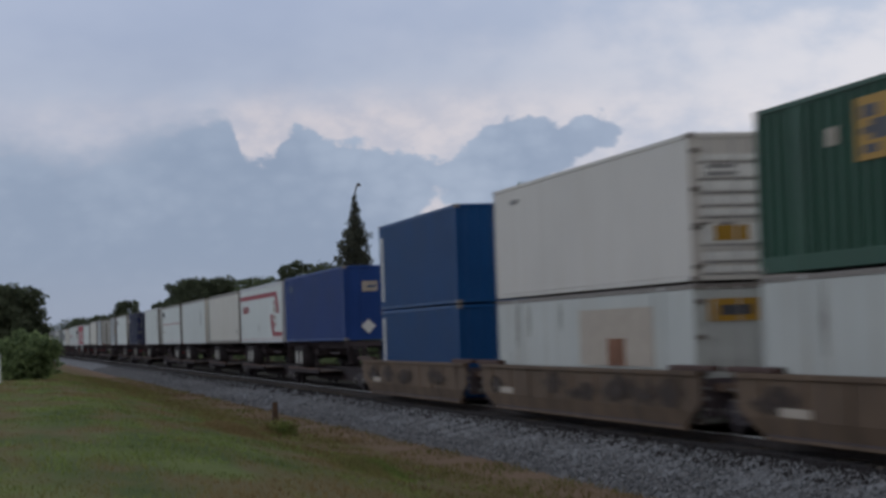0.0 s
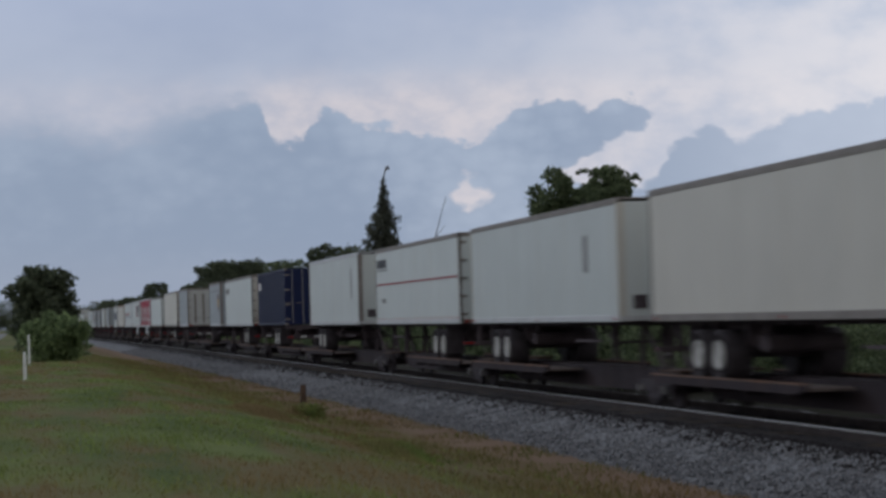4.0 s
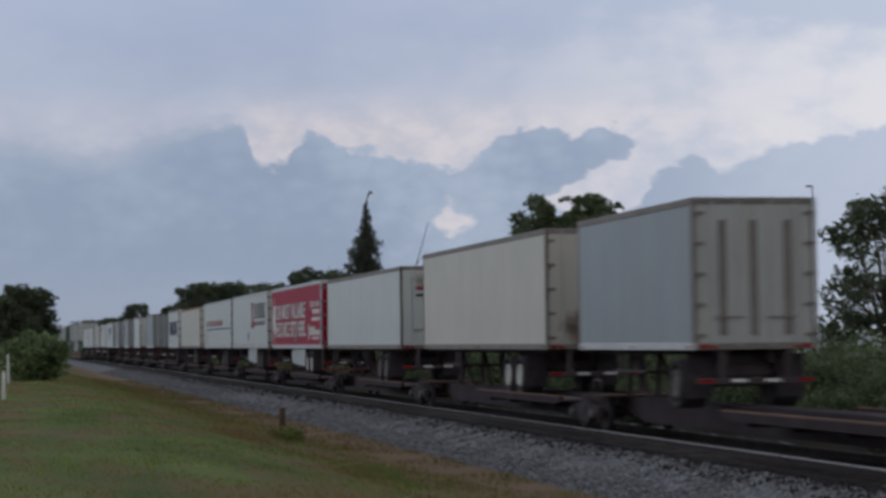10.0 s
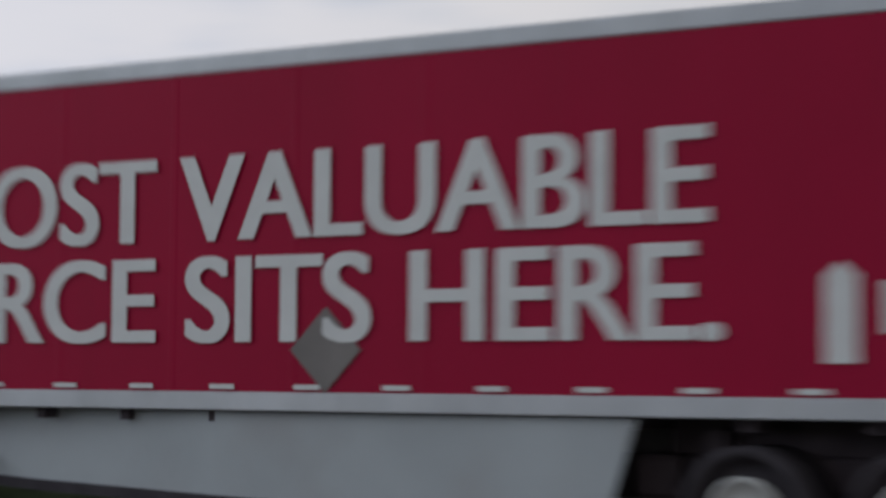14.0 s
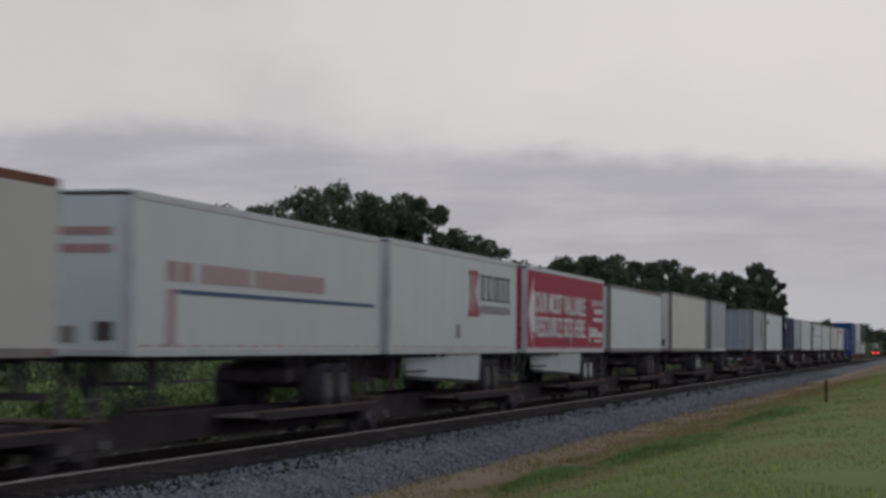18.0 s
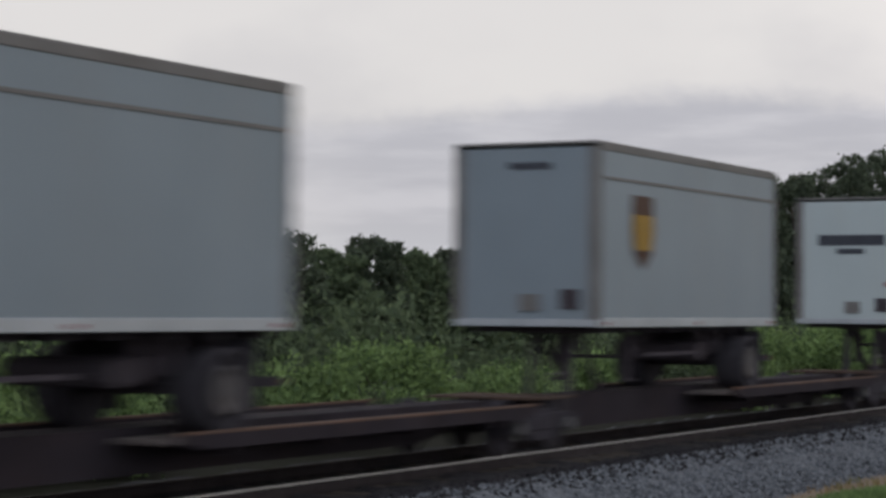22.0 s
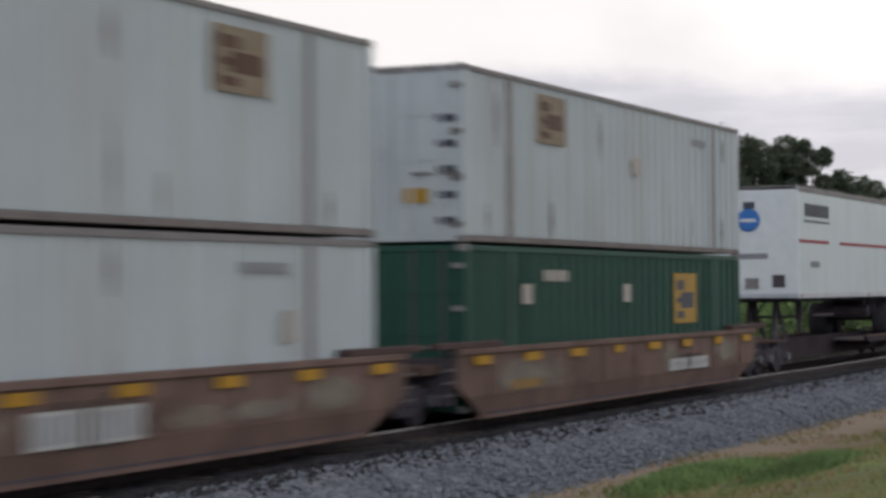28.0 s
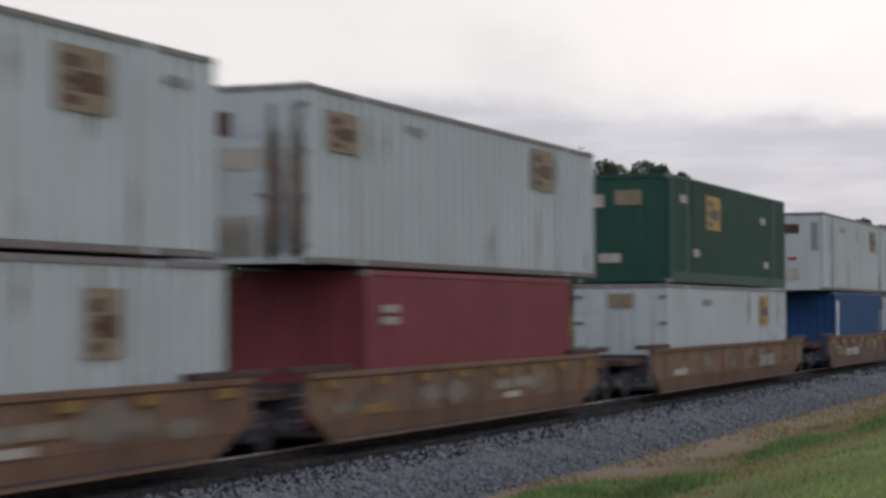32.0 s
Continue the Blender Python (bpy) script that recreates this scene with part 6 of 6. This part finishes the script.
    s = size * (0.5 + 0.9 * r.rand(n))[:, None]
    V = np.stack([P - a * s, P + b * s * 0.45, P + a * s, P - b * s * 0.45], 1).reshape(-1, 3)
    F = np.arange(4 * n).reshape(-1, 4)
    return V, F


def foliage(name, blobs, count, size, seed, mat, parent=None, gaps=0.42):
    V, F = leaves(blobs, count, size, seed, gaps)
    me = bpy.data.meshes.new(name)
    me.vertices.add(len(V))
    me.vertices.foreach_set("co", V.ravel())
    me.loops.add(F.size)
    me.loops.foreach_set("vertex_index", F.ravel())
    me.polygons.add(len(F))
    me.polygons.foreach_set("loop_start", np.arange(0, F.size, 4))
    me.update(calc_edges=True)
    me.materials.append(mat)
    ob = new(name, me)
    if parent is not None:
        ob.parent = parent
    return ob


CLUMP_BLADE = leaf_paint("clump_grass_blades", (0.155, 0.235, 0.095))
SIGNAL_RED = paint("lit_red_lens", (0.5, 0.02, 0.02), 0.4, 0, 0.05, 3, 50, 0.0)
SIGNAL_RED.node_tree.nodes["Principled BSDF"].inputs["Emission Color"].default_value = (1.0, 0.05, 0.06, 1)
SIGNAL_RED.node_tree.nodes["Principled BSDF"].inputs["Emission Strength"].default_value = 2.5


def spot(az, d):
    a = radians(az)
    return -d * math.sin(a), d * math.cos(a)


def tree(az, d, height, width, label, mat=LEAF_DARK, count=5000, size=0.3, seed=1, low=0.25, lumps=9, gaps=0.6, group="trees beyond the track", droop=False):
    """A broad tree: tapered trunk, limbs to each lump, and a crown of small leaves."""
    x, y = spot(az, d)
    z = ground_z(x, y)
    rng = random.Random(seed)
    H = height - z
    t = thing("tree", label, "tree", group)
    t.matrix_basis = pose(x, y, z)
    blobs = []
    width *= 1.35
    lumps = int(lumps * 3.2)
    for i in range(lumps):
        f = (i + 0.5) / lumps
        a = i * 2.4 + rng.uniform(-0.5, 0.5)
        zz = H * (low + (0.93 - low) * f)
        spread = width / 2 * (0.55 + 0.45 * math.sin(math.pi * min(1.0, 0.22 + 0.66 * f)))
        r = width * rng.uniform(0.08, 0.17)
        off = max(0.0, spread - 0.7 * r) * math.sqrt(rng.uniform(0.2, 1.1))
        rz = min(r * rng.uniform(0.55, 1.0), max(0.3, H - zz))
        blobs.append((off * math.cos(a), off * math.sin(a), zz, r * rng.uniform(0.8, 1.25), r * rng.uniform(0.8, 1.25), max(0.3, rz)))
    blobs.append((rng.uniform(-0.15, 0.15) * width, 0, H - width * 0.13, width * 0.14, width * 0.14, width * 0.12))
    mid = H * (low + 0.86) / 2
    heart = [(0, 0, mid, width * 0.30, width * 0.30, H * (0.86 - low) * 0.42), (width * 0.12, 0, mid * 0.8, width * 0.28, width * 0.28, H * 0.2), (-width * 0.12, 0, mid * 0.9, width * 0.28, width * 0.28, H * 0.2)]
    tr = [tube((0, 0, -0.1), (0.1, 0, H * 0.45), 0.035 * H * 0.6, 8, 0.02 * H * 0.6)]
    for bx, by, bz, *_ in blobs:
        tr.append(tube((0.05, 0, H * rng.uniform(0.12, 0.42)), (bx * 0.85, by * 0.85, bz), 0.009 * H, 5, 0.003 * H))
    # twigs that stand out of the crown, or hang over
    for k in range(int(lumps * (0.9 if droop else 0.8))):
        bx, by, bz, rx, ry, rz = blobs[rng.randrange(len(blobs))]
        a, up = rng.uniform(0, 6.283), rng.uniform(0.1, 1.0)
        q = math.sqrt(1 - up * up * 0.8)
        px, py, pz = bx + rx * q * math.cos(a), by + ry * q * math.sin(a), min(H * 0.97, bz + rz * up * 0.95)
        if droop and bz > H * 0.45:
            r = width * rng.uniform(0.035, 0.055)
            for n in range(4):
                blobs.append((px, py, pz, r, r, r * 0.75))
                px, py, pz, r = px + 1.5 * r * math.cos(a), py + 1.5 * r * math.sin(a), pz + r * (0.7 - 0.75 * n), r * 0.78
        else:
            r = width * rng.uniform(0.03, 0.07)
            blobs.append((px, py, pz, r, r, r * rng.uniform(0.6, 1.1)))
    part("trunk", joined(*tr), BARK, t)
    foliage("crown", blobs, int(count * 2.2), size * 0.58, seed, mat, t, gaps)
    if gaps > 0.3:
        foliage("inner_foliage", heart, int(count * 0.55), size * 1.15, seed + 900, mat, t, 1.5)
    return t


def bush(x, y, h, w, mat, seed, label, count=2600, size=0.16, dep=None):
    z = ground_z(x, y)
    t = thing("bush", label, "bush", "bushes by the track")
    t.matrix_basis = pose(x, y, z)
    rng = random.Random(seed)
    D = dep or w
    blobs = [(0, 0, h * 0.42, w * 0.42, D * 0.42, h * 0.5)] + [(rng.uniform(-0.3, 0.3) * w, rng.uniform(-0.3, 0.3) * D, h * rng.uniform(0.25, 0.7), w * rng.uniform(0.16, 0.26), D * rng.uniform(0.16, 0.26), h * rng.uniform(0.18, 0.3)) for _ in range(8)]
    part("branching_stem", joined(*[tube((0, 0, -0.1), (b[0], b[1], b[2]), 0.03, 5, 0.012) for b in blobs]), BARK, t)
    foliage("foliage", blobs, count, size, seed, mat, t, 0.6)
    return t


def conifer(az, d, height, seed=5):
    """A narrow, ragged conifer with a bent leader."""
    x, y = spot(az, d)
    z = ground_z(x, y)
    H = height - z
    t = thing("conifer", "dark narrow conifer with a bent bare leader", "tree", "trees beyond the track")
    t.matrix_basis = pose(x, y, z)
    rng = random.Random(seed)
    blobs = []
    for i in range(60):
        f = i / 59
        zz = H * (0.08 + 0.84 * f)
        r = 0.72 * np.interp(zz / H, [0, 0.5, 0.62, 0.73, 0.82, 0.90, 0.94], [1.3, 1.75, 1.65, 1.18, 0.68, 0.28, 0.10])
        a = i * 2.4 + rng.uniform(-0.4, 0.4)
        k = rng.uniform(0.25, 0.62) * r
        g = r * rng.uniform(0.42, 0.8)
        blobs.append((k * math.cos(a), k * math.sin(a) + 0.30 * max(0.0, zz / H - 0.6), zz, g, g, H * rng.uniform(0.022, 0.04)))
    part("trunk", joined(tube((0, 0, -0.1), (0, 0.1, H * 0.93), 0.22, 8, 0.05), tube((0, 0.1, H * 0.93), (0, 0.22, H * 0.965), 0.05, 5, 0.045), tube((0, 0.22, H * 0.965), (0, 0.42, H * 0.995), 0.05, 5, 0.10), tube((0, 0.42, H * 0.995), (0, 0.56, H * 0.978), 0.10, 5, 0.04)), BARK, t)
    foliage("needles", blobs, 12000, 0.13, seed, LEAF_CONE, t, 0.5)


def small_things():
    # camera's side of the track, far along the meadow
    bush(*spot(89.0, 104), 2.35, 3.5, LEAF_BUSH, 11, "round green bush standing in the meadow", 9000, 0.14)
    tree(89.3, 128, 5.9, 3.5, "dark spreading tree behind a round bush", LEAF_DARK, 7000, 0.24, 12, 0.05, 10, 0.5, "trees of the meadow")
    tree(91.25, 480, 12.6, 9.0, "dark spreading tree beside the road", LEAF_DARK, 5000, 0.26, 13, 0.05, 9, 0.5, "trees of the meadow")
    tree(90.55, 690, 11.0, 12.0, "dark spreading tree beside the road", LEAF_DARK, 5000, 0.28, 14, 0.05, 9, 0.5, "trees of the meadow")
    for az, d, h in ((89.68, 97, 1.33), (89.80, 68, 0.90)):
        x, y = spot(az, d)
        z = ground_z(x, y)
        p = tagged(part("marker_post", joined(tube((0, 0, -0.2), (0, 0, h - 0.12), 0.055, 10), tube((0, 0, h - 0.12), (0, 0, h), 0.055, 10, 0.03)), POSTWHITE), "white plastic marker post standing in the grass", "post", "marker posts")
        p.matrix_basis = pose(x, y, z, 0, -1.5 if d < 80 else 0, 0)
    x, y = spot(82.42, 56)
    z = ground_z(x, y)
    st = thing("wooden_stake", "weathered brown wooden stake in tall grass", "stake")
    st.matrix_basis = pose(x, y, z)
    part("stake", prism([(-0.10, -0.2), (0.10, -0.2), (0.09, 0.62), (0.05, 0.86), (-0.02, 0.80), (-0.09, 0.58)], "y", -0.07, 0.07), STAKE, st)
    foliage("grass_tuft", [(0, 0, 0.12, 0.7, 0.5, 0.22), (0.4, 0.1, 0.15, 0.4, 0.4, 0.25)], 700, 0.07, 15, GRASS_BLADE, st, 0.9)
    x, y = spot(-86.9, 70)
    st = thing("wooden_stake", "grey wooden stake in the meadow grass", "stake")
    st.matrix_basis = pose(x, y, ground_z(x, y))
    part("stake", prism([(-0.06, -0.2), (0.06, -0.2), (0.05, 0.75), (-0.05, 0.7)], "y", -0.05, 0.05), STAKE, st)
    # lit signal of a level crossing, far along the track
    x, y = spot(-88.2, 390)
    z = ground_z(x, y)
    s = thing("crossing_signal", "level crossing signal with red lamps lit", "signal")
    s.matrix_basis = pose(x, y, z)
    part("mast", tube((0, 0, -0.2), (0, 0, 3.6), 0.07, 8), DIM_RIM, s)
    part("lamp_arm", box(-0.03, 0.03, -0.5, 0.5, 1.92, 1.99), DIM_RIM, s)
    for yy in (-0.42, 0.42):
        head = part("lamp_head", tube((0.05, yy, 1.95), (-0.12, yy, 1.95), 0.24, 12), TYRE, s)
        part("lens", tube((-0.12, yy, 1.95), (-0.15, yy, 1.95), 0.19, 12), SIGNAL_RED, head, "lit red lens")
    for r in (45, -45):
        part("crossbuck_board", moved(box(-0.03, -0.01, -0.6, 0.6, -0.11, 0.11), pose(0, 0, 3.2, r)), POSTWHITE, s, "white crossbuck board")
    # beyond the track, towards the coming train
    conifer(80.13, 150, 12.95)
    x, y = spot(78.95, 150)
    w = thing("dead_sapling", "bare leaning dead sapling", "tree", "trees beyond the track")
    w.matrix_basis = pose(x, y, ground_z(x, y))
    part("stem", joined(tube((0, -0.2, 0), (0, 0.0, 6.0), 0.06, 6, 0.05), tube((0, 0, 6.0), (0, 1.45, 10.9), 0.05, 5, 0.02), tube((0, 0.55, 7.9), (0, 1.35, 8.9), 0.03, 5, 0.012), tube((0, 0.1, 6.4), (0, 0.9, 7.0), 0.03, 5, 0.012)), BARK, w)
    tree(75.42, 100, 9.1, 2.7, "vine-covered tree with a ragged top", LEAF_MID, 9000, 0.19, 21, 0.0, 14, 0.7, droop=True)
    tree(73.9, 98, 8.95, 2.8, "vine-covered tree with a ragged top", LEAF_MID, 9000, 0.19, 22, 0.0, 14, 0.7, droop=True)
    tree(74.65, 103, 8.3, 3.6, "dark vine-covered tree among others", LEAF_DARK, 8000, 0.22, 33, 0.0, 12, 0.8)
    tree(72.75, 97, 6.9, 2.3, "vine-covered tree with a ragged top", LEAF_MID, 7000, 0.19, 34, 0.0, 12, 0.7, droop=True)
    tree(72.75, 92, 4.7, 2.0, "bright green vine-grown small tree", LEAF_BUSH, 6000, 0.18, 35, 0.0, 10, 0.8)
    tree(66.1, 80, 7.6, 4.0, "open tree with drooping leafy branches", LEAF_DARK, 6000, 0.2, 23, 0.25, 11, 0.12)
    tree(64.4, 90, 6.0, 5.0, "dark broadleaf tree beyond the track", LEAF_DARK, 5000, 0.25, 24, 0.1)
    tree(70.0, 125, 7.0, 6.5, "dark broadleaf tree beyond the track", LEAF_DARK, 5000, 0.3, 25, 0.05)
    tree(62.0, 85, 6.4, 6.0, "dark broadleaf tree beyond the track", LEAF_DARK, 5000, 0.25, 26, 0.1)
    tree(56.6, 54, 9.6, 4.6, "dark broadleaf tree beyond the track", LEAF_DARK, 9000, 0.2, 31, 0.15, 10)
    tree(53.6, 52, 10.4, 5.4, "tall dark broadleaf tree beyond the track", LEAF_DARK, 14000, 0.2, 27, 0.15, 12)
    tree(84.75, 280, 10.2, 5.6, "broad dark tree far along the track", LEAF_DARK, 6000, 0.4, 28, 0.1, 12, 0.8)
    tree(83.85, 282, 10.3, 5.6, "broad dark tree far along the track", LEAF_DARK, 6000, 0.4, 36, 0.1, 12, 0.8)
    tree(85.4, 285, 7.4, 3.6, "dark tree far along the track", LEAF_DARK, 3000, 0.4, 37, 0.1, 9, 0.8)
    tree(86.35, 420, 10.3, 5.4, "dark tree far along the track", LEAF_DARK, 3000, 0.5, 29, 0.1, 9, 0.8)
    tree(86.9, 480, 8.4, 7.0, "dark tree far along the track", LEAF_DARK, 2500, 0.6, 30, 0.1)
    for i, (az, d, h, w) in enumerate(((81.7, 200, 9.3, 4.0), (82.9, 215, 8.4, 5.0), (81.0, 170, 8.0, 4.0), (77.5, 150, 7.0, 6.0), (87.6, 620, 9.5, 14))):
        tree(az, d, h, w, "scrubby tree beyond the track", LEAF_MID if i % 2 else LEAF_DARK, 2500, 0.28 + 0.0006 * d, 40 + i, 0.05)
    x, y = spot(68.05, 150)
    p = thing("utility_pole", "slim grey pole beyond the trees", "pole")
    p.matrix_basis = pose(x, y, ground_z(x, y))
    part("shaft", tube((0, 0, -0.3), (0, 0, 13.0), 0.11, 10, 0.06), ALU, p)
    part("lamp_arm", joined(tube((0, 0, 12.9), (-0.7, 0, 13.0), 0.05, 6), box(-1.0, -0.5, -0.1, 0.1, 12.92, 13.05, 0.02)), DIM_RIM, p)
    x, y = spot(66.4, 92)
    s = thing("shed", "low shed with a blue-grey metal roof behind the shrubs", "shed")
    s.matrix_basis = pose(x, y, ground_z(x, y), 0, 0, 20)
    part("wall", box(-3.5, 3.5, -2, 2, 0, 1.6), DULL, s)
    part("roof", prism([(-2.4, 1.6), (2.4, 1.6), (2.4, 1.75), (0, 2.55), (-2.4, 1.75)], "x", -3.8, 3.8), SILVER, s, "blue-grey metal roof")
    # beyond the track, where the train goes
    tree(-45.8, 62, 11.2, 7.5, "tall dark tree hung with vines", LEAF_DARK, 22000, 0.24, 51, 0.0, 18, 0.95)
    tree(-50.6, 62, 8.7, 5.2, "dark tree hung with vines", LEAF_DARK, 16000, 0.23, 52, 0.0, 16, 0.95)
    tree(-54.2, 64, 7.3, 3.4, "dark tree hung with vines", LEAF_DARK, 12000, 0.23, 53, 0.0, 14, 0.95)
    for i, (az, d, h, w) in enumerate(((-57.2, 66, 4.7, 3.4), (-58.8, 80, 4.5, 3.0), (-60.1, 84, 5.1, 2.8), (-61.3, 88, 4.7, 2.8), (-62.2, 90, 4.8, 2.6), (-63.5, 100, 5.2, 3.6))):
        tree(az, d, h, w, "low dark broadleaf tree beyond the track", LEAF_MID if i % 2 else LEAF_DARK, 5000, 0.2, 540 + i, 0.0, 8, 0.8)
    row = ((-64.9, 120, 5.4, 4.4), (-66.2, 122, 4.6, 3.9), (-67.3, 118, 5.3, 3.1), (-69.35, 112, 8.7, 3.4), (-70.5, 112, 9.5, 3.9), (-71.7, 116, 9.7, 3.9), (-72.9, 128, 11.7, 4.4), (-73.8, 135, 12.5, 4.4), (-74.7, 138, 11.9, 3.9), (-75.5, 140, 12.2, 4.2), (-76, 138, 11.8, 3.1), (-77, 142, 10.0, 3.9), (-77.8, 150, 9.7, 3.9), (-78.8, 190, 9.8, 5.5))
    for i, (az, d, h, w) in enumerate(row):
        tree(az, d, h, w, "dark broad tree in the row beyond the track", LEAF_DARK, 8000, 0.24, 56 + i, 0.0, 12, 0.75)
    far = ((-79.9, 240, 12.3, 5.5), (-80.7, 246, 12.7, 5.5), (-81.35, 255, 13.2, 5.5), (-82.1, 265, 12.6, 5.5), (-82.8, 270, 13.3, 5.5), (-83.6, 290, 12.3, 6), (-84.35, 300, 12.7, 6), (-85.1, 335, 15.4, 5.2), (-85.5, 340, 13.3, 3.6), (-86.6, 600, 9.5, 11), (-87.6, 760, 10.5, 14), (-88.6, 820, 9.0, 18), (-89.6, 900, 9.0, 20))
    for i, (az, d, h, w) in enumerate(far):
        tree(az, d, h, w, "dark tree in the far row along the track", LEAF_DARK, 6000, 0.26 + 0.0006 * d, 80 + i, 0.0, 12, 0.75)
    # belts of shrubs along the far side of the track
    rng = random.Random(90)
    k = 0
    for x0, x1, tall in ((14, 60, 0.72), (60, 110, 1.0), (-58, -22, 0.8), (-110, -58, 0.8), (-22, 14, 0.9)):
        x = x0
        while x < x1:
            k += 1
            h = rng.uniform(1.3, 2.9) * tall
            w = rng.uniform(2.6, 4.4)
            # west shrubs all get the darker leaf, standing in for shade behind the train
            bush(x, YC + rng.uniform(6.0, 9.5), h, w, LEAF_BRIGHT if rng.random() < (0.8 if x > 0 else 0.0) else LEAF_MID, 100 + k, "green vine-grown shrub beside the track", 4600 if 14 < x < 75 or -75 < x < -22 else 2200, 0.085 if 14 < x < 75 or -75 < x < -22 else 0.13, 3.0)
            x += w * 0.62
    for i, (x0, x1, y0, y1, h, n) in enumerate(((-140, 140, YC + 10, YC + 16, 2.2, 80000), (-900, -140, YC + 9, YC + 22, 4.0, 14000), (140, 900, YC + 9, YC + 22, 4.0, 14000))):
        blobs = [(x, rng.uniform(y0, y1), h * 0.3, (x1 - x0) / 60 + 1.0, 2.0, h * rng.uniform(0.5, 1.0)) for x in np.linspace(x0, x1, 60)]
        tagged(foliage("undergrowth", blobs, n, 0.13 if i == 0 else 0.8, 300 + i, LEAF_MID, None, 0.8), "tangled green undergrowth along the far side of the track", "undergrowth", kind="stuff")
    # far woods all round
    blobs = []
    for i in range(150):
        a = 2 * math.pi * i / 150
        d = rng.uniform(950, 1250)
        if abs(d * math.cos(a)) < 60:
            continue
        blobs.append((d * math.sin(a), d * math.cos(a), 4, 30, 30, rng.uniform(6, 11)))
    tagged(foliage("far_woods", blobs, 26000, 2.6, 350, LEAF_DARK, None, 0.8), "far dark woods along the horizon", "woods", kind="stuff")
    # meadow grass
    for name, mat, n, y0, y1, hh, seed, label in (("meadow_grass", GRASS_BLADE, 150000, -1.8, 8.8, 0.06, 401, "short green meadow grass"), ("straw_grass", STRAW_BLADE, 45000, 5.5, 10.4, 0.10, 402, "straw brown grass beside the ballast")):
        r = np.random.RandomState(seed)
        d = 16 + 150 * r.rand(n) ** 1.6
        yy = y0 + (y1 - y0) * (r.rand(n) ** (0.9 if seed == 401 else 0.7))
        xx = np.sign(r.rand(n) - 0.5) * d
        V, F, G = [], [], []
        for i in range(n):
            x, y = xx[i], yy[i]
            patch = noise.noise(Vector((x * 0.35, y * 0.5, seed * 1.0)))
            if patch < (-0.45 if seed == 401 else -0.25):
                continue
            z = ground_z(x, y)
            a, w, h = r.rand() * 6.28, 0.007 + 0.008 * r.rand() + d[i] * 0.00012, hh * (0.5 + 0.9 * r.rand()) * (0.8 + patch)
            lx, ly = 0.5 * h * r.normal(), 0.5 * h * r.normal()
            o = len(V)
            V += [(x - w * math.cos(a), y - w * math.sin(a), z - 0.02), (x + w * math.cos(a), y + w * math.sin(a), z - 0.02), (x + lx, y + ly, z + h)]
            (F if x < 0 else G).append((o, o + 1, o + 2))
        tagged(raw(name, V, F, mat), label, "grass", kind="stuff")
        # east blades take the lighter, lit-looking colours
        tagged(raw(name, V, G, LIT_BLADE if seed == 401 else LIT_STRAW), "short dry meadow grass, coloured lighter as if lit" if seed == 401 else "straw grass beside the ballast, coloured lighter as if lit", "grass", kind="stuff")
    for i, (az, d, w) in enumerate(((-82.6, 46, 2.4), (-73.2, 31, 1.6), (-79.5, 40, 1.3), (-85.4, 62, 2.2), (-76.0, 30, 1.2), (83.6, 50, 1.2), (80.0, 36, 1.0))):
        x, y = spot(az, d)
        r = np.random.RandomState(430 + i)
        V, F = [], []
        for k in range(5000):
            px, py = x + w * r.normal(), y + w * 0.22 * r.normal()
            z = ground_z(px, py)
            q = max(0.0, 1 - ((px - x) / (2.4 * w)) ** 2 - ((py - y) / (0.6 * w)) ** 2)
            h, a, b = (0.05 + 0.17 * q) * (0.6 + 0.6 * r.rand()), r.rand() * 6.28, 0.018 + 0.016 * r.rand()
            o = len(V)
            V += [(px - b * math.cos(a), py - b * math.sin(a), z - 0.02), (px + b * math.cos(a), py + b * math.sin(a), z - 0.02), (px + 0.4 * h * r.normal(), py + 0.4 * h * r.normal(), z + h)]
            F.append((o, o + 1, o + 2))
        tagged(raw("grass_clump", V, F, GRASS_BLADE if x < 0 else CLUMP_BLADE), "low clump of green grass in the meadow", "grass", kind="stuff")


small_things()


# ---- what moves ----
def motions():
    times = [0.0, 1 / 30] + [2.0 * k for k in range(1, 16)] + [32 - 1 / 30, 32.0]
    for ob, x16 in MOVING:
        m = ob.matrix_basis.translation.copy()
        walk(ob, [(t, pose(x16 + SPEED * (frame(t) - frame(16.0)) / FPS, m.y, m.z)) for t in times])


motions()
